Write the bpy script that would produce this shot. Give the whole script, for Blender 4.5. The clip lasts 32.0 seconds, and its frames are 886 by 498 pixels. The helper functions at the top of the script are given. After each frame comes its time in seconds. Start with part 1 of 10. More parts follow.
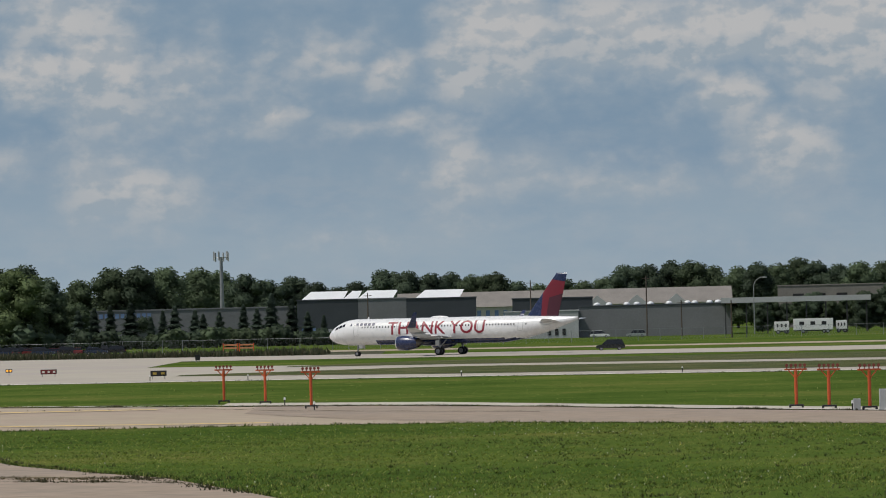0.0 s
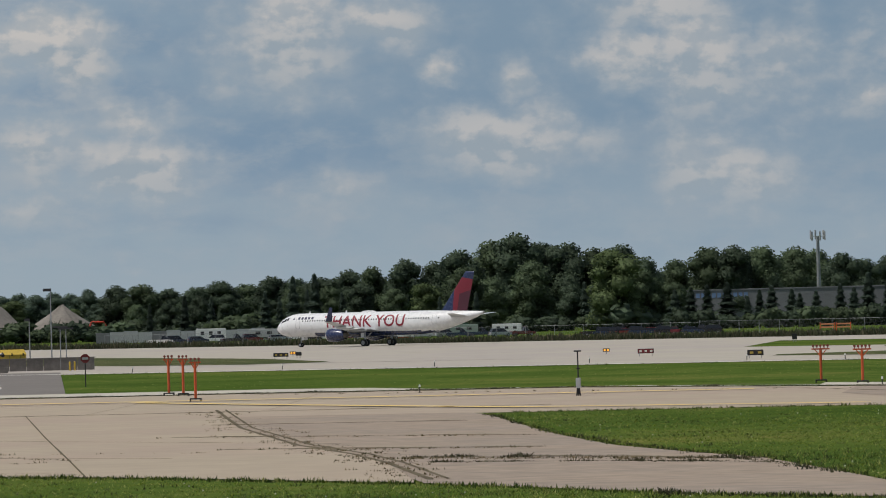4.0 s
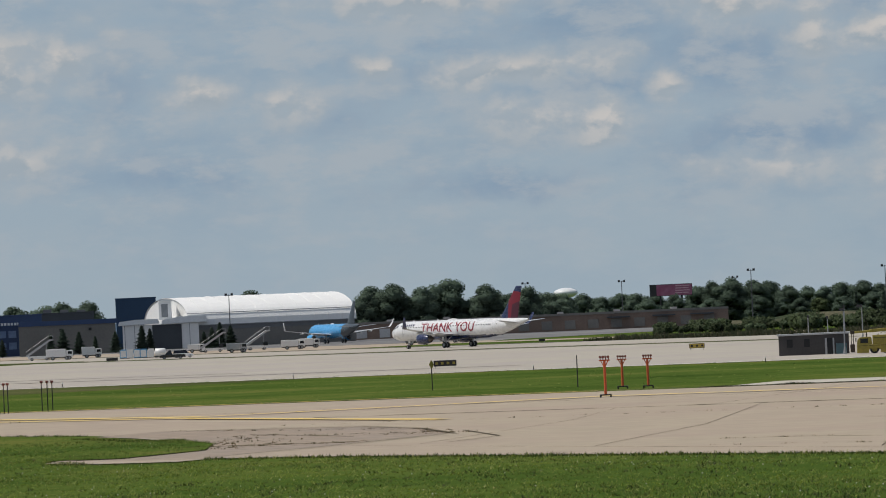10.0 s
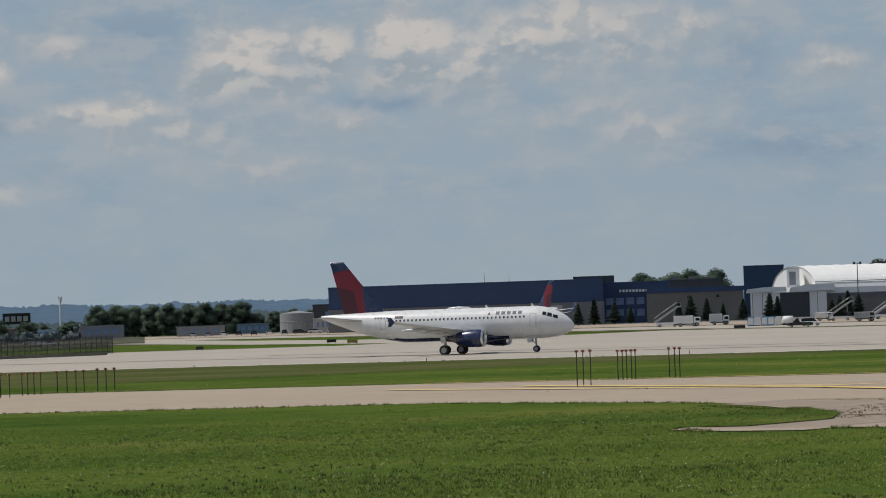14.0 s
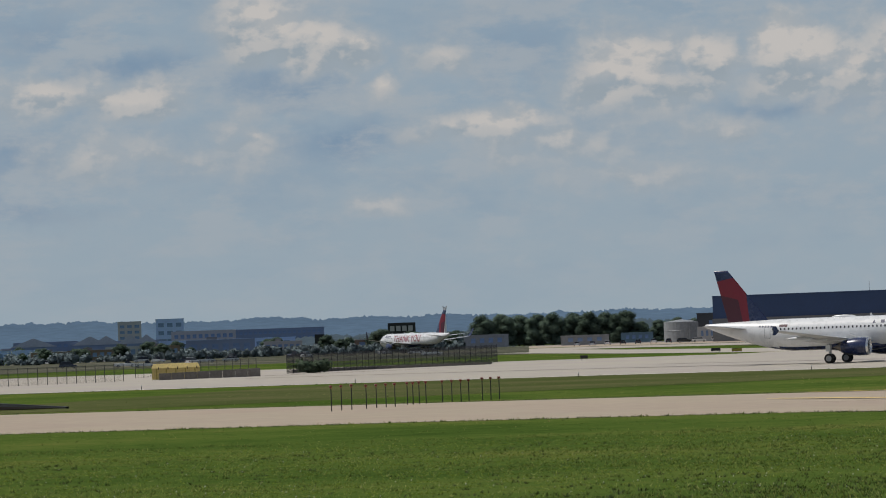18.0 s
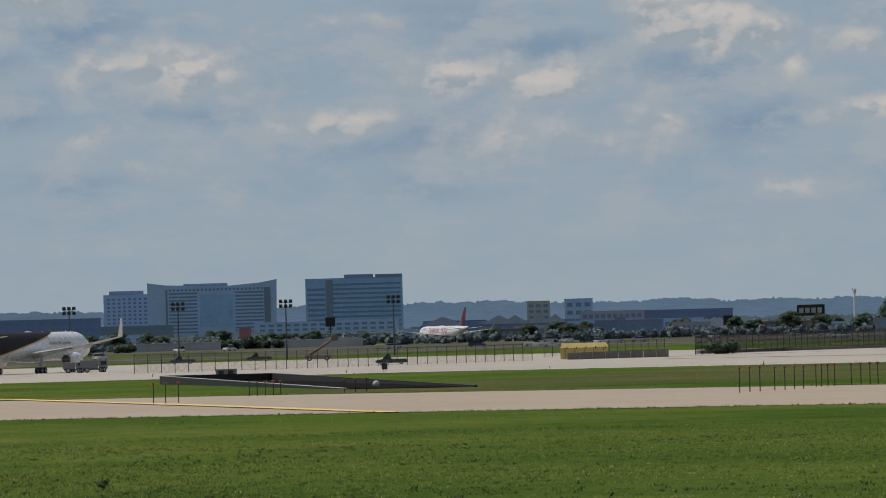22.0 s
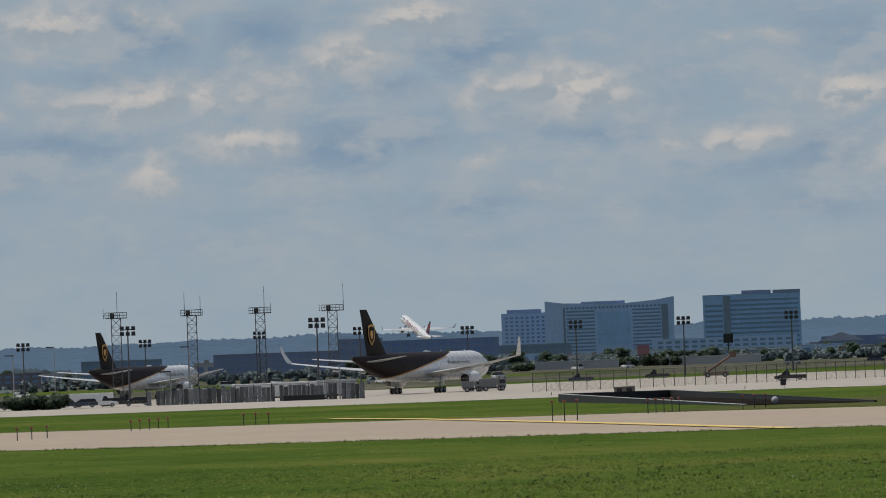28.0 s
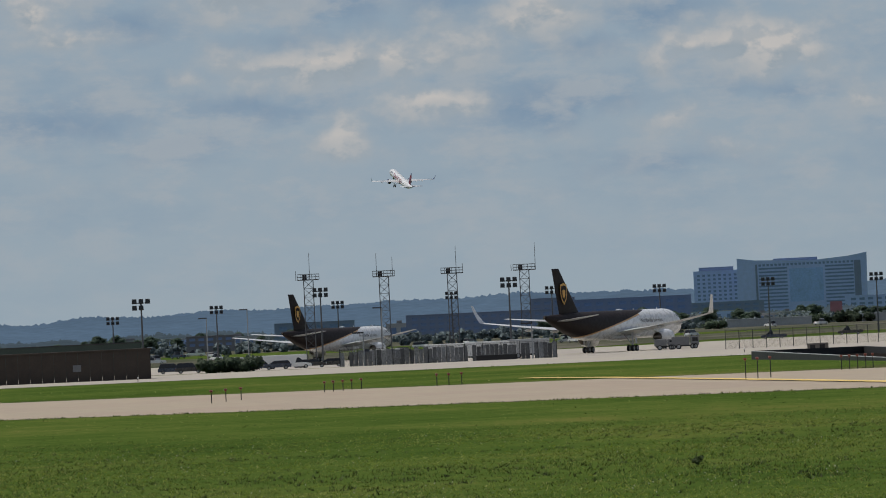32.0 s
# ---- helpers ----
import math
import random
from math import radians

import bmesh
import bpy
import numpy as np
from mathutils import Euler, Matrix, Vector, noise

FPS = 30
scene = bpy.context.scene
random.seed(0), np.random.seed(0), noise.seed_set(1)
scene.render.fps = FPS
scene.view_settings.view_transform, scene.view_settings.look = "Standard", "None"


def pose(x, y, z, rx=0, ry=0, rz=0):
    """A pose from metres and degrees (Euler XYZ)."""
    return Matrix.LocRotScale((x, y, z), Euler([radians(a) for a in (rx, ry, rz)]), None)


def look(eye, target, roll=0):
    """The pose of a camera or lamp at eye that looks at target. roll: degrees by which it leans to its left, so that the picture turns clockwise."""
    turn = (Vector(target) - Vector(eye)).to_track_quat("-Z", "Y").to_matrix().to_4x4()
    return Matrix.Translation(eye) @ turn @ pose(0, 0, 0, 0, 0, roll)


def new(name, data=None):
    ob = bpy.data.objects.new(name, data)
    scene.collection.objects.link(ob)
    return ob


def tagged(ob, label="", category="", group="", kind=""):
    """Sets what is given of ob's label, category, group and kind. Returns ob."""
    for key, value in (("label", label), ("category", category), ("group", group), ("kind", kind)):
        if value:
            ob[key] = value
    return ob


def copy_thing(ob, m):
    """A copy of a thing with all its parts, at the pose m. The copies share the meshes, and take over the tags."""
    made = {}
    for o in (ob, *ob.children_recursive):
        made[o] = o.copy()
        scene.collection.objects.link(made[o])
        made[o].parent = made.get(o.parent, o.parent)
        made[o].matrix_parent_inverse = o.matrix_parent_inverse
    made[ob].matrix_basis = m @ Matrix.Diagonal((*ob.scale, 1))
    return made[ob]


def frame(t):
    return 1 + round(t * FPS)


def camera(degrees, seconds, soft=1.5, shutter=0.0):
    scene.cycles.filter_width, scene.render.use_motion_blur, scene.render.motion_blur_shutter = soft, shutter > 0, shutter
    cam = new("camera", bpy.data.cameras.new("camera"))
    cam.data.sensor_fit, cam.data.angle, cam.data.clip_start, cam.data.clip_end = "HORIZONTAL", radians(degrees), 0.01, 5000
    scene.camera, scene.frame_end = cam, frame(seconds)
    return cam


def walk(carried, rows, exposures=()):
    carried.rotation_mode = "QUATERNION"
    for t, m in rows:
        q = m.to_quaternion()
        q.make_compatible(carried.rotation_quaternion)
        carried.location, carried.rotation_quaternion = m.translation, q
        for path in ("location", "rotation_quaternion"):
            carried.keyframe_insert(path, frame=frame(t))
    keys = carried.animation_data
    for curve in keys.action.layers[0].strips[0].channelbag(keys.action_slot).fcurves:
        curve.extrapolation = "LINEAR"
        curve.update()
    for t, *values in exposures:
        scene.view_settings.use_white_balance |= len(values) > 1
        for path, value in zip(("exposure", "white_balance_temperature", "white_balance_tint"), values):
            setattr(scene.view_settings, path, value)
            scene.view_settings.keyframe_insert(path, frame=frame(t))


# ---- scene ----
# A spotter stands on a low bank beside an airfield and turns to follow a departing airliner.
EYE = Vector((0, 0, 5.3))


def view(bearing, rise, roll):
    """The camera's pose by compass-like bearing (0 is +y, right is positive), rise and roll, in degrees."""
    b, e = radians(bearing), radians(rise)
    way = Vector((math.sin(b) * math.cos(e), math.cos(b) * math.cos(e), math.sin(e)))
    return look(EYE, EYE + way * 1000, roll)


cam = camera(11, 32.0, soft=1.0)
walk(cam, [
    (0.0, view(0.054, 0.825, -1.398)),
    (0.5, view(-1.095, 0.800, -1.274)),
    (1.0, view(-2.508, 0.802, -1.333)),
    (1.5, view(-3.555, 0.794, -1.603)),
    (2.0, view(-4.558, 0.553, -1.784)),
    (2.5, view(-5.763, 0.581, -1.848)),
    (4.5, view(-8.716, 0.869, -1.441)),
    (5.0, view(-10.988, 0.966, -1.845)),
    (5.5, view(-11.710, 0.981, -1.949)),
    (6.0, view(-12.828, 0.979, -1.571)),
    (6.5, view(-14.747, 0.947, -1.853)),
    (7.0, view(-15.294, 0.944, -2.423)),
    (7.5, view(-15.678, 0.941, -2.306)),
    (8.0, view(-16.221, 0.923, -2.193)),
    (8.5, view(-17.483, 0.992, -1.802)),
    (9.0, view(-19.180, 1.086, -1.812)),
    (9.5, view(-20.582, 1.072, -1.955)),
    (10.0, view(-20.931, 0.925, -2.562)),
    (10.5, view(-21.497, 0.560, -1.882)),
    (11.0, view(-23.473, 0.508, -1.702)),
    (11.5, view(-24.729, 0.420, -2.576)),
    (12.0, view(-25.139, 0.446, -2.454)),
    (12.5, view(-25.559, 0.453, -2.515)),
    (13.0, view(-25.840, 0.454, -2.643)),
    (13.5, view(-26.394, 0.542, -2.056)),
    (14.0, view(-28.754, 0.827, -1.946)),
    (14.5, view(-30.618, 0.998, -2.369)),
    (16.5, view(-31.735, 1.115, -1.759)),
    (17.0, view(-33.302, 1.153, -2.123)),
    (17.5, view(-33.454, 1.127, -2.291)),
    (18.0, view(-33.524, 1.105, -2.113)),
    (18.5, view(-33.759, 1.074, -2.133)),
    (19.0, view(-34.179, 1.054, -2.180)),
    (19.5, view(-34.626, 1.026, -2.128)),
    (20.0, view(-34.896, 0.998, -2.220)),
    (20.5, view(-35.211, 0.962, -2.027)),
    (21.0, view(-35.741, 0.924, -1.743)),
    (21.5, view(-36.949, 0.929, -1.251)),
    (22.0, view(-38.623, 1.023, -1.554)),
    (22.5, view(-39.239, 1.132, -1.728)),
    (23.0, view(-39.658, 1.115, -1.765)),
    (23.5, view(-39.984, 1.082, -1.971)),
    (24.0, view(-40.122, 1.005, -2.048)),
    (24.5, view(-40.461, 0.916, -1.809)),
    (26.5, view(-41.819, 0.568, -1.854)),
    (27.0, view(-42.724, 0.483, -1.482)),
    (27.5, view(-43.936, 1.195, -2.019)),
    (28.0, view(-43.553, 1.396, -2.151)),
    (28.5, view(-43.251, 0.629, -1.685)),
    (29.0, view(-43.769, 0.483, -1.547)),
    (29.5, view(-45.302, 0.811, -2.170)),
    (30.0, view(-45.486, 1.044, -2.746)),
    (30.5, view(-45.503, 1.131, -2.234)),
    (31.0, view(-45.626, 1.171, -2.592)),
    (31.5, view(-45.793, 1.029, -2.772)),
    (32.0, view(-45.956, 0.990, -2.712)),
], exposures=((0.0, -0.05), (5.0, -0.08), (8.0, -0.10), (10.0, 0.0), (13.2, 0.0), (14.0, -0.10), (17.0, -0.10), (24.5, -0.10), (26.5, 0.03), (27.0, 0.07), (28.0, -0.10), (29.0, 0.08), (30.0, 0.05), (31.0, -0.10), (32.0, -0.10)))

# ---- daylight: broken cloud, high sun from the far left ----
SUN_RISE, SUN_BEARING = radians(60), radians(-112)
world = bpy.data.worlds.new("sky")
scene.world = world
world.use_nodes = True
wt = world.node_tree
wt.nodes.clear()


def wn(kind, **vals):
    n = wt.nodes.new(kind)
    for k, v in vals.items():
        n.inputs[k].default_value = v
    return n


def wlink(a, ao, b, bi):
    wt.links.new(a.outputs[ao], b.inputs[bi])


def wmath(op, a, b=None, clamp=False):
    n = wt.nodes.new("ShaderNodeMath")
    n.operation, n.use_clamp = op, clamp
    for i, v in enumerate((a, b)):
        if v is None:
            continue
        if isinstance(v, (int, float)):
            n.inputs[i].default_value = v
        else:
            wt.links.new(v, n.inputs[i])
    return n.outputs[0]


def wmix(fac, a, b):
    n = wt.nodes.new("ShaderNodeMix")
    n.data_type = "RGBA"
    for sock, v in ((n.inputs[0], fac), (n.inputs[6], a), (n.inputs[7], b)):
        if isinstance(v, (int, float)):
            sock.default_value = v
        elif isinstance(v, tuple):
            sock.default_value = (*v, 1)
        else:
            wt.links.new(v, sock)
    return n.outputs[2]


def wrange(v, a, b, c=0.0, d=1.0, smooth=True):
    n = wt.nodes.new("ShaderNodeMapRange")
    n.interpolation_type = "SMOOTHSTEP" if smooth else "LINEAR"
    for i, x in zip((1, 2, 3, 4), (a, b, c, d)):
        n.inputs[i].default_value = x
    wt.links.new(v, n.inputs[0])
    return n.outputs[0]


def wnoise(vec, scale, detail, rough, stretch, seed, warp=0.0):
    m = wt.nodes.new("ShaderNodeMapping")
    m.inputs["Location"].default_value = (seed, seed * 0.37, seed * 0.11)
    m.inputs["Scale"].default_value = (1, 1, stretch)
    wt.links.new(vec, m.inputs[0])
    n = wn("ShaderNodeTexNoise", Scale=scale, Detail=detail, Roughness=rough, Distortion=warp)
    wt.links.new(m.outputs[0], n.inputs["Vector"])
    return n.outputs[0]


sky = wt.nodes.new("ShaderNodeTexSky")
sky.sky_type, sky.sun_disc = "NISHITA", False
sky.sun_elevation, sky.sun_rotation = SUN_RISE, SUN_BEARING
sky.dust_density, sky.air_density = 2.0, 1.0
way_out = wt.nodes.new("ShaderNodeTexCoord").outputs["Generated"]
split = wt.nodes.new("ShaderNodeSeparateXYZ")
wt.links.new(way_out, split.inputs[0])
height = split.outputs[2]
clear = wmix(1.0, (0, 0, 0), sky.outputs[0])
scale_sky = wt.nodes.new("ShaderNodeVectorMath")
scale_sky.operation = "SCALE"
scale_sky.inputs[3].default_value = 0.075
wt.links.new(clear, scale_sky.inputs[0])
# bearing and rise of each way out, in degrees, frayed at two sizes
bearing_of = wmath("MULTIPLY", wmath("ARCTAN2", split.outputs[0], split.outputs[1]), 57.2958)
rise_of = wmath("MULTIPLY", wmath("ARCSINE", height), 57.2958)
flat = wt.nodes.new("ShaderNodeCombineXYZ")
wt.links.new(bearing_of, flat.inputs[0])
wt.links.new(rise_of, flat.inputs[1])


def frayed(scale, detail, rough, amount, base):
    n = wn("ShaderNodeTexNoise", Scale=scale, Detail=detail, Roughness=rough)
    wt.links.new(flat.outputs[0], n.inputs["Vector"])
    m = wt.nodes.new("ShaderNodeVectorMath")
    m.operation = "MULTIPLY_ADD"
    m.inputs[1].default_value = (amount, amount * 0.6, 0)
    wt.links.new(n.outputs["Color"], m.inputs[0])
    s = wt.nodes.new("ShaderNodeVectorMath")
    s.operation = "SUBTRACT"
    wt.links.new(base.outputs[0], s.inputs[0])
    s.inputs[1].default_value = (amount / 2, amount * 0.3, 0)
    wt.links.new(s.outputs[0], m.inputs[2])
    return m


ragged = frayed(1.6, 6, 0.58, 0.75, frayed(0.5, 2, 0.5, 0.5, flat))
ragged_xy = wt.nodes.new("ShaderNodeSeparateXYZ")
wt.links.new(ragged.outputs[0], ragged_xy.inputs[0])


def puff(field, bearing, rise, half_width, half_height, strength):
    """Adds one heap of cloud, or one gap, to a field of [fullness, height within the heap]."""
    c = wt.nodes.new("ShaderNodeCombineXYZ")
    wt.links.new(ragged_xy.outputs[0], c.inputs[0])
    wt.links.new(ragged_xy.outputs[1], c.inputs[1])
    if field:
        wt.links.new(wmath("ADD", *field), c.inputs[2])
    m = wt.nodes.new("ShaderNodeMapping")
    m.vector_type = "TEXTURE"
    m.inputs["Location"].default_value = (bearing, rise, 0)
    m.inputs["Scale"].default_value = (half_width * 2.5, half_height * 2.5, 4000)
    wt.links.new(c.outputs[0], m.inputs[0])
    d = wt.nodes.new("ShaderNodeVectorMath")
    d.operation = "LENGTH"
    wt.links.new(m.outputs[0], d.inputs[0])
    v = wmath("MULTIPLY", wmath("SUBTRACT", 1.0, d.outputs["Value"], True), strength)
    s = wt.nodes.new("ShaderNodeVectorMath")
    s.operation = "DOT_PRODUCT"
    s.inputs[1].default_value = (0, 1, 0)
    wt.links.new(m.outputs[0], s.inputs[0])
    up = wmath("MULTIPLY", v, s.outputs["Value"])
    field[:] = [wmath("MAXIMUM", field[0], v), wmath("ADD", field[1], up)] if field else [v, up]


def fnoise(scale, detail, rough, dx=0.0, dy=0.0, tall=1.0):
    m = wt.nodes.new("ShaderNodeMapping")
    m.inputs["Location"].default_value = (dx, dy, 0)
    m.inputs["Scale"].default_value = (1, tall, 1)
    wt.links.new(flat.outputs[0], m.inputs[0])
    n = wn("ShaderNodeTexNoise", Scale=scale, Detail=detail, Roughness=rough)
    wt.links.new(m.outputs[0], n.inputs["Vector"])
    return n.outputs[0]


def billow(scale, dx=0.0, dy=0.0):
    """Rounded lumps at several sizes, 0 at their middles."""
    m = wt.nodes.new("ShaderNodeMapping")
    m.inputs["Location"].default_value = (dx, dy, 0)
    m.inputs["Scale"].default_value = (1, 1.35, 1)
    wt.links.new(ragged.outputs[0], m.inputs[0])
    n = wn("ShaderNodeTexVoronoi", Scale=scale, Detail=3.0, Roughness=0.55)
    n.feature, n.normalize = "SMOOTH_F1", True
    n.inputs["Smoothness"].default_value = 0.35
    wt.links.new(m.outputs[0], n.inputs["Vector"])
    return n.outputs["Distance"]


crowns, gaps = [], []
puff(crowns, -4.5, 3.76, 0.49, 0.32, 0.70)
puff(crowns, -4.9, 3.06, 0.42, 0.21, 0.90)
puff(crowns, -4.1, 2.98, 0.39, 0.42, 0.90)
puff(crowns, -3.8, 1.63, 0.53, 0.32, 0.75)
puff(crowns, -3.1, 2.95, 0.42, 0.35, 0.50)
puff(crowns, -1.5, 3.19, 0.63, 0.25, 0.50)
puff(crowns, -0.6, 3.03, 0.28, 0.18, 0.70)
puff(crowns, -2.1, 2.50, 0.25, 0.15, 0.60)
puff(crowns, 0.6, 3.14, 0.42, 0.32, 1.00)
puff(crowns, 0.9, 3.49, 0.49, 0.35, 0.90)
puff(crowns, 2.2, 3.45, 0.56, 0.32, 0.95)
puff(crowns, 3.0, 3.29, 0.42, 0.25, 1.00)
puff(crowns, 3.7, 3.56, 0.49, 0.28, 0.90)
puff(crowns, 4.4, 3.33, 0.35, 0.21, 1.00)
puff(crowns, 5.2, 3.38, 0.56, 0.39, 1.00)
puff(crowns, 3.7, 2.68, 0.32, 0.23, 0.80)
puff(crowns, 4.3, 2.00, 0.42, 0.28, 0.80)
puff(crowns, 5.0, 2.82, 0.42, 0.28, 0.50)
puff(crowns, 0.2, 1.74, 0.28, 0.39, 0.60)
puff(crowns, 0.9, 1.73, 0.84, 0.18, 0.45)
puff(crowns, 2.3, 1.55, 0.63, 0.11, 0.45)
puff(crowns, -0.4, 2.38, 0.63, 0.10, 0.45)
puff(crowns, -1.2, 0.93, 0.56, 0.10, 0.35)
puff(crowns, -12.2, 3.46, 0.42, 0.21, 1.00)
puff(crowns, -11.9, 3.24, 0.25, 0.25, 0.90)
puff(crowns, -13.4, 3.04, 0.49, 0.21, 0.70)
puff(crowns, -9.2, 3.56, 0.42, 0.49, 0.75)
puff(crowns, -8.1, 3.54, 0.35, 0.21, 0.80)
puff(crowns, -6.6, 2.13, 0.56, 0.25, 0.95)
puff(crowns, -5.6, 2.03, 0.28, 0.13, 0.50)
puff(crowns, -7.4, 3.02, 0.15, 0.13, 0.70)
puff(crowns, -6.4, 2.89, 0.14, 0.18, 0.60)
puff(crowns, -13.8, 1.99, 0.42, 0.42, 0.80)
puff(crowns, -12.4, 2.10, 0.42, 0.28, 0.55)
puff(crowns, -11.1, 1.85, 0.49, 0.28, 0.75)
puff(crowns, -11.7, 2.08, 0.42, 0.18, 0.50)
puff(crowns, -11.3, 2.49, 0.35, 0.18, 0.50)
puff(crowns, -8.6, 1.51, 0.42, 0.18, 0.40)
puff(crowns, -12.6, 1.36, 0.63, 0.11, 0.40)
puff(crowns, -9.8, 3.02, 0.28, 0.18, 0.50)
puff(crowns, -14.9, 1.80, 0.42, 0.25, 0.85)
puff(crowns, -14.2, 2.30, 0.42, 0.21, 0.60)
puff(crowns, -15.4, 3.43, 0.28, 0.14, 0.70)
puff(crowns, -14.5, 3.54, 0.42, 0.28, 0.40)
puff(crowns, -16.2, 3.47, 0.21, 0.39, 0.50)
puff(crowns, -17.3, 3.86, 0.56, 0.21, 0.60)
puff(crowns, -16.8, 1.76, 0.56, 0.14, 0.60)
puff(crowns, -18.9, 2.41, 0.28, 0.21, 0.75)
puff(crowns, -19.7, 2.51, 0.49, 0.21, 0.50)
puff(crowns, -20.0, 3.08, 0.63, 0.14, 0.60)
puff(crowns, -19.3, 3.16, 0.49, 0.14, 0.50)
puff(crowns, -21.0, 4.07, 0.84, 0.18, 0.60)
puff(crowns, -18.1, 2.87, 0.13, 0.14, 0.50)
puff(crowns, -21.6, 3.18, 0.21, 0.14, 0.50)
puff(crowns, -23.8, 2.95, 0.35, 0.14, 0.50)
puff(crowns, -22.8, 2.89, 0.28, 0.18, 0.50)
puff(crowns, -26.1, 2.21, 0.35, 0.18, 0.50)
puff(crowns, -26.5, 3.35, 0.56, 0.35, 0.55)
puff(crowns, -27.5, 3.24, 0.63, 0.28, 0.60)
puff(crowns, -28.3, 3.19, 0.49, 0.42, 0.60)
puff(crowns, -25.5, 3.39, 0.42, 0.28, 0.50)
puff(crowns, -31.1, 3.28, 0.39, 0.28, 1.00)
puff(crowns, -31.4, 2.94, 0.42, 0.18, 0.80)
puff(crowns, -30.6, 2.91, 0.35, 0.14, 0.70)
puff(crowns, -30.1, 3.31, 0.32, 0.25, 0.85)
puff(crowns, -29.1, 3.51, 0.32, 0.25, 1.00)
puff(crowns, -29.0, 3.05, 0.49, 0.18, 0.70)
puff(crowns, -28.2, 3.02, 0.42, 0.25, 0.60)
puff(crowns, -27.7, 3.46, 0.35, 0.28, 0.70)
puff(crowns, -27.1, 3.54, 0.35, 0.32, 0.70)
puff(crowns, -26.4, 3.23, 0.42, 0.21, 0.45)
puff(crowns, -33.0, 2.62, 0.49, 0.13, 0.85)
puff(crowns, -32.1, 2.34, 0.63, 0.21, 0.50)
puff(crowns, -33.5, 2.57, 0.35, 0.13, 0.50)
puff(crowns, -34.3, 1.69, 0.32, 0.08, 0.50)
puff(crowns, -30.0, 2.42, 0.49, 0.14, 0.40)
puff(crowns, -31.2, 1.94, 0.70, 0.14, 0.40)
puff(crowns, -26.7, 2.32, 0.84, 0.28, 0.35)
puff(crowns, -35.1, 3.69, 0.42, 0.21, 0.95)
puff(crowns, -35.7, 3.96, 0.42, 0.35, 0.85)
puff(crowns, -34.6, 3.53, 0.21, 0.18, 0.85)
puff(crowns, -34.2, 3.16, 0.14, 0.13, 0.70)
puff(crowns, -33.5, 3.52, 0.35, 0.18, 0.50)
puff(crowns, -35.9, 2.63, 0.21, 0.18, 0.50)
puff(crowns, -38.4, 3.19, 0.42, 0.18, 0.75)
puff(crowns, -37.3, 3.11, 0.49, 0.14, 0.70)
puff(crowns, -37.8, 2.43, 0.56, 0.21, 0.45)
puff(crowns, -35.9, 2.53, 0.28, 0.25, 0.50)
puff(crowns, -36.6, 2.31, 0.42, 0.14, 0.40)
puff(crowns, -41.8, 3.30, 0.56, 0.21, 0.70)
puff(crowns, -42.6, 3.40, 0.42, 0.18, 0.50)
puff(crowns, -41.2, 3.21, 0.35, 0.18, 0.40)
puff(crowns, -43.1, 3.23, 0.18, 0.15, 0.50)
puff(crowns, -39.8, 2.67, 0.42, 0.13, 0.65)
puff(crowns, -40.7, 2.63, 0.18, 0.13, 0.50)
puff(crowns, -43.0, 2.48, 0.21, 0.11, 0.50)
puff(crowns, -43.7, 4.20, 0.42, 0.18, 0.70)
puff(crowns, -44.7, 3.85, 0.42, 0.18, 0.60)
puff(crowns, -42.2, 2.01, 0.32, 0.08, 0.40)
puff(crowns, -39.7, 3.91, 0.42, 0.07, 0.40)
puff(crowns, -48.3, 4.36, 0.49, 0.25, 0.60)
puff(crowns, -47.1, 4.42, 0.25, 0.11, 0.60)
puff(crowns, -47.3, 3.34, 0.84, 0.18, 0.60)
puff(crowns, -46.5, 3.38, 0.49, 0.18, 0.60)
puff(crowns, -46.0, 2.83, 0.56, 0.14, 0.65)
puff(crowns, -47.2, 2.46, 0.21, 0.18, 0.60)
puff(crowns, -45.5, 3.66, 0.35, 0.21, 0.50)
puff(crowns, -45.0, 3.82, 0.35, 0.11, 0.50)
puff(crowns, -43.8, 4.23, 0.42, 0.21, 0.50)
puff(crowns, -43.0, 2.44, 0.21, 0.08, 0.50)
puff(crowns, -50.8, 4.15, 0.25, 0.18, 0.70)
puff(crowns, -50.4, 3.78, 0.42, 0.11, 0.50)
puff(crowns, -47.8, 3.34, 0.63, 0.18, 0.50)
puff(crowns, -49.0, 3.26, 0.18, 0.11, 0.40)
puff(gaps, -3.1, 3.72, 0.77, 0.35, 1.00)
puff(gaps, -1.2, 3.75, 0.84, 0.28, 0.90)
puff(gaps, -3.5, 2.43, 0.77, 0.21, 0.70)
puff(gaps, -1.8, 2.92, 0.70, 0.18, 0.50)
puff(gaps, 1.6, 2.41, 2.11, 0.28, 0.90)
puff(gaps, 2.2, 2.89, 0.91, 0.25, 0.70)
puff(gaps, 3.0, 1.96, 1.06, 0.21, 0.70)
puff(gaps, 4.4, 2.77, 0.35, 0.35, 0.60)
puff(gaps, -0.5, 3.24, 0.35, 0.28, 0.50)
puff(gaps, 5.1, 2.26, 0.42, 0.18, 0.60)
puff(gaps, -13.5, 3.88, 0.84, 0.35, 0.90)
puff(gaps, -11.0, 3.47, 0.91, 0.21, 0.80)
puff(gaps, -11.5, 2.78, 1.06, 0.18, 0.90)
puff(gaps, -9.3, 2.09, 1.41, 0.32, 1.00)
puff(gaps, -7.3, 2.60, 1.20, 0.21, 0.80)
puff(gaps, -10.0, 1.89, 0.70, 0.21, 0.60)
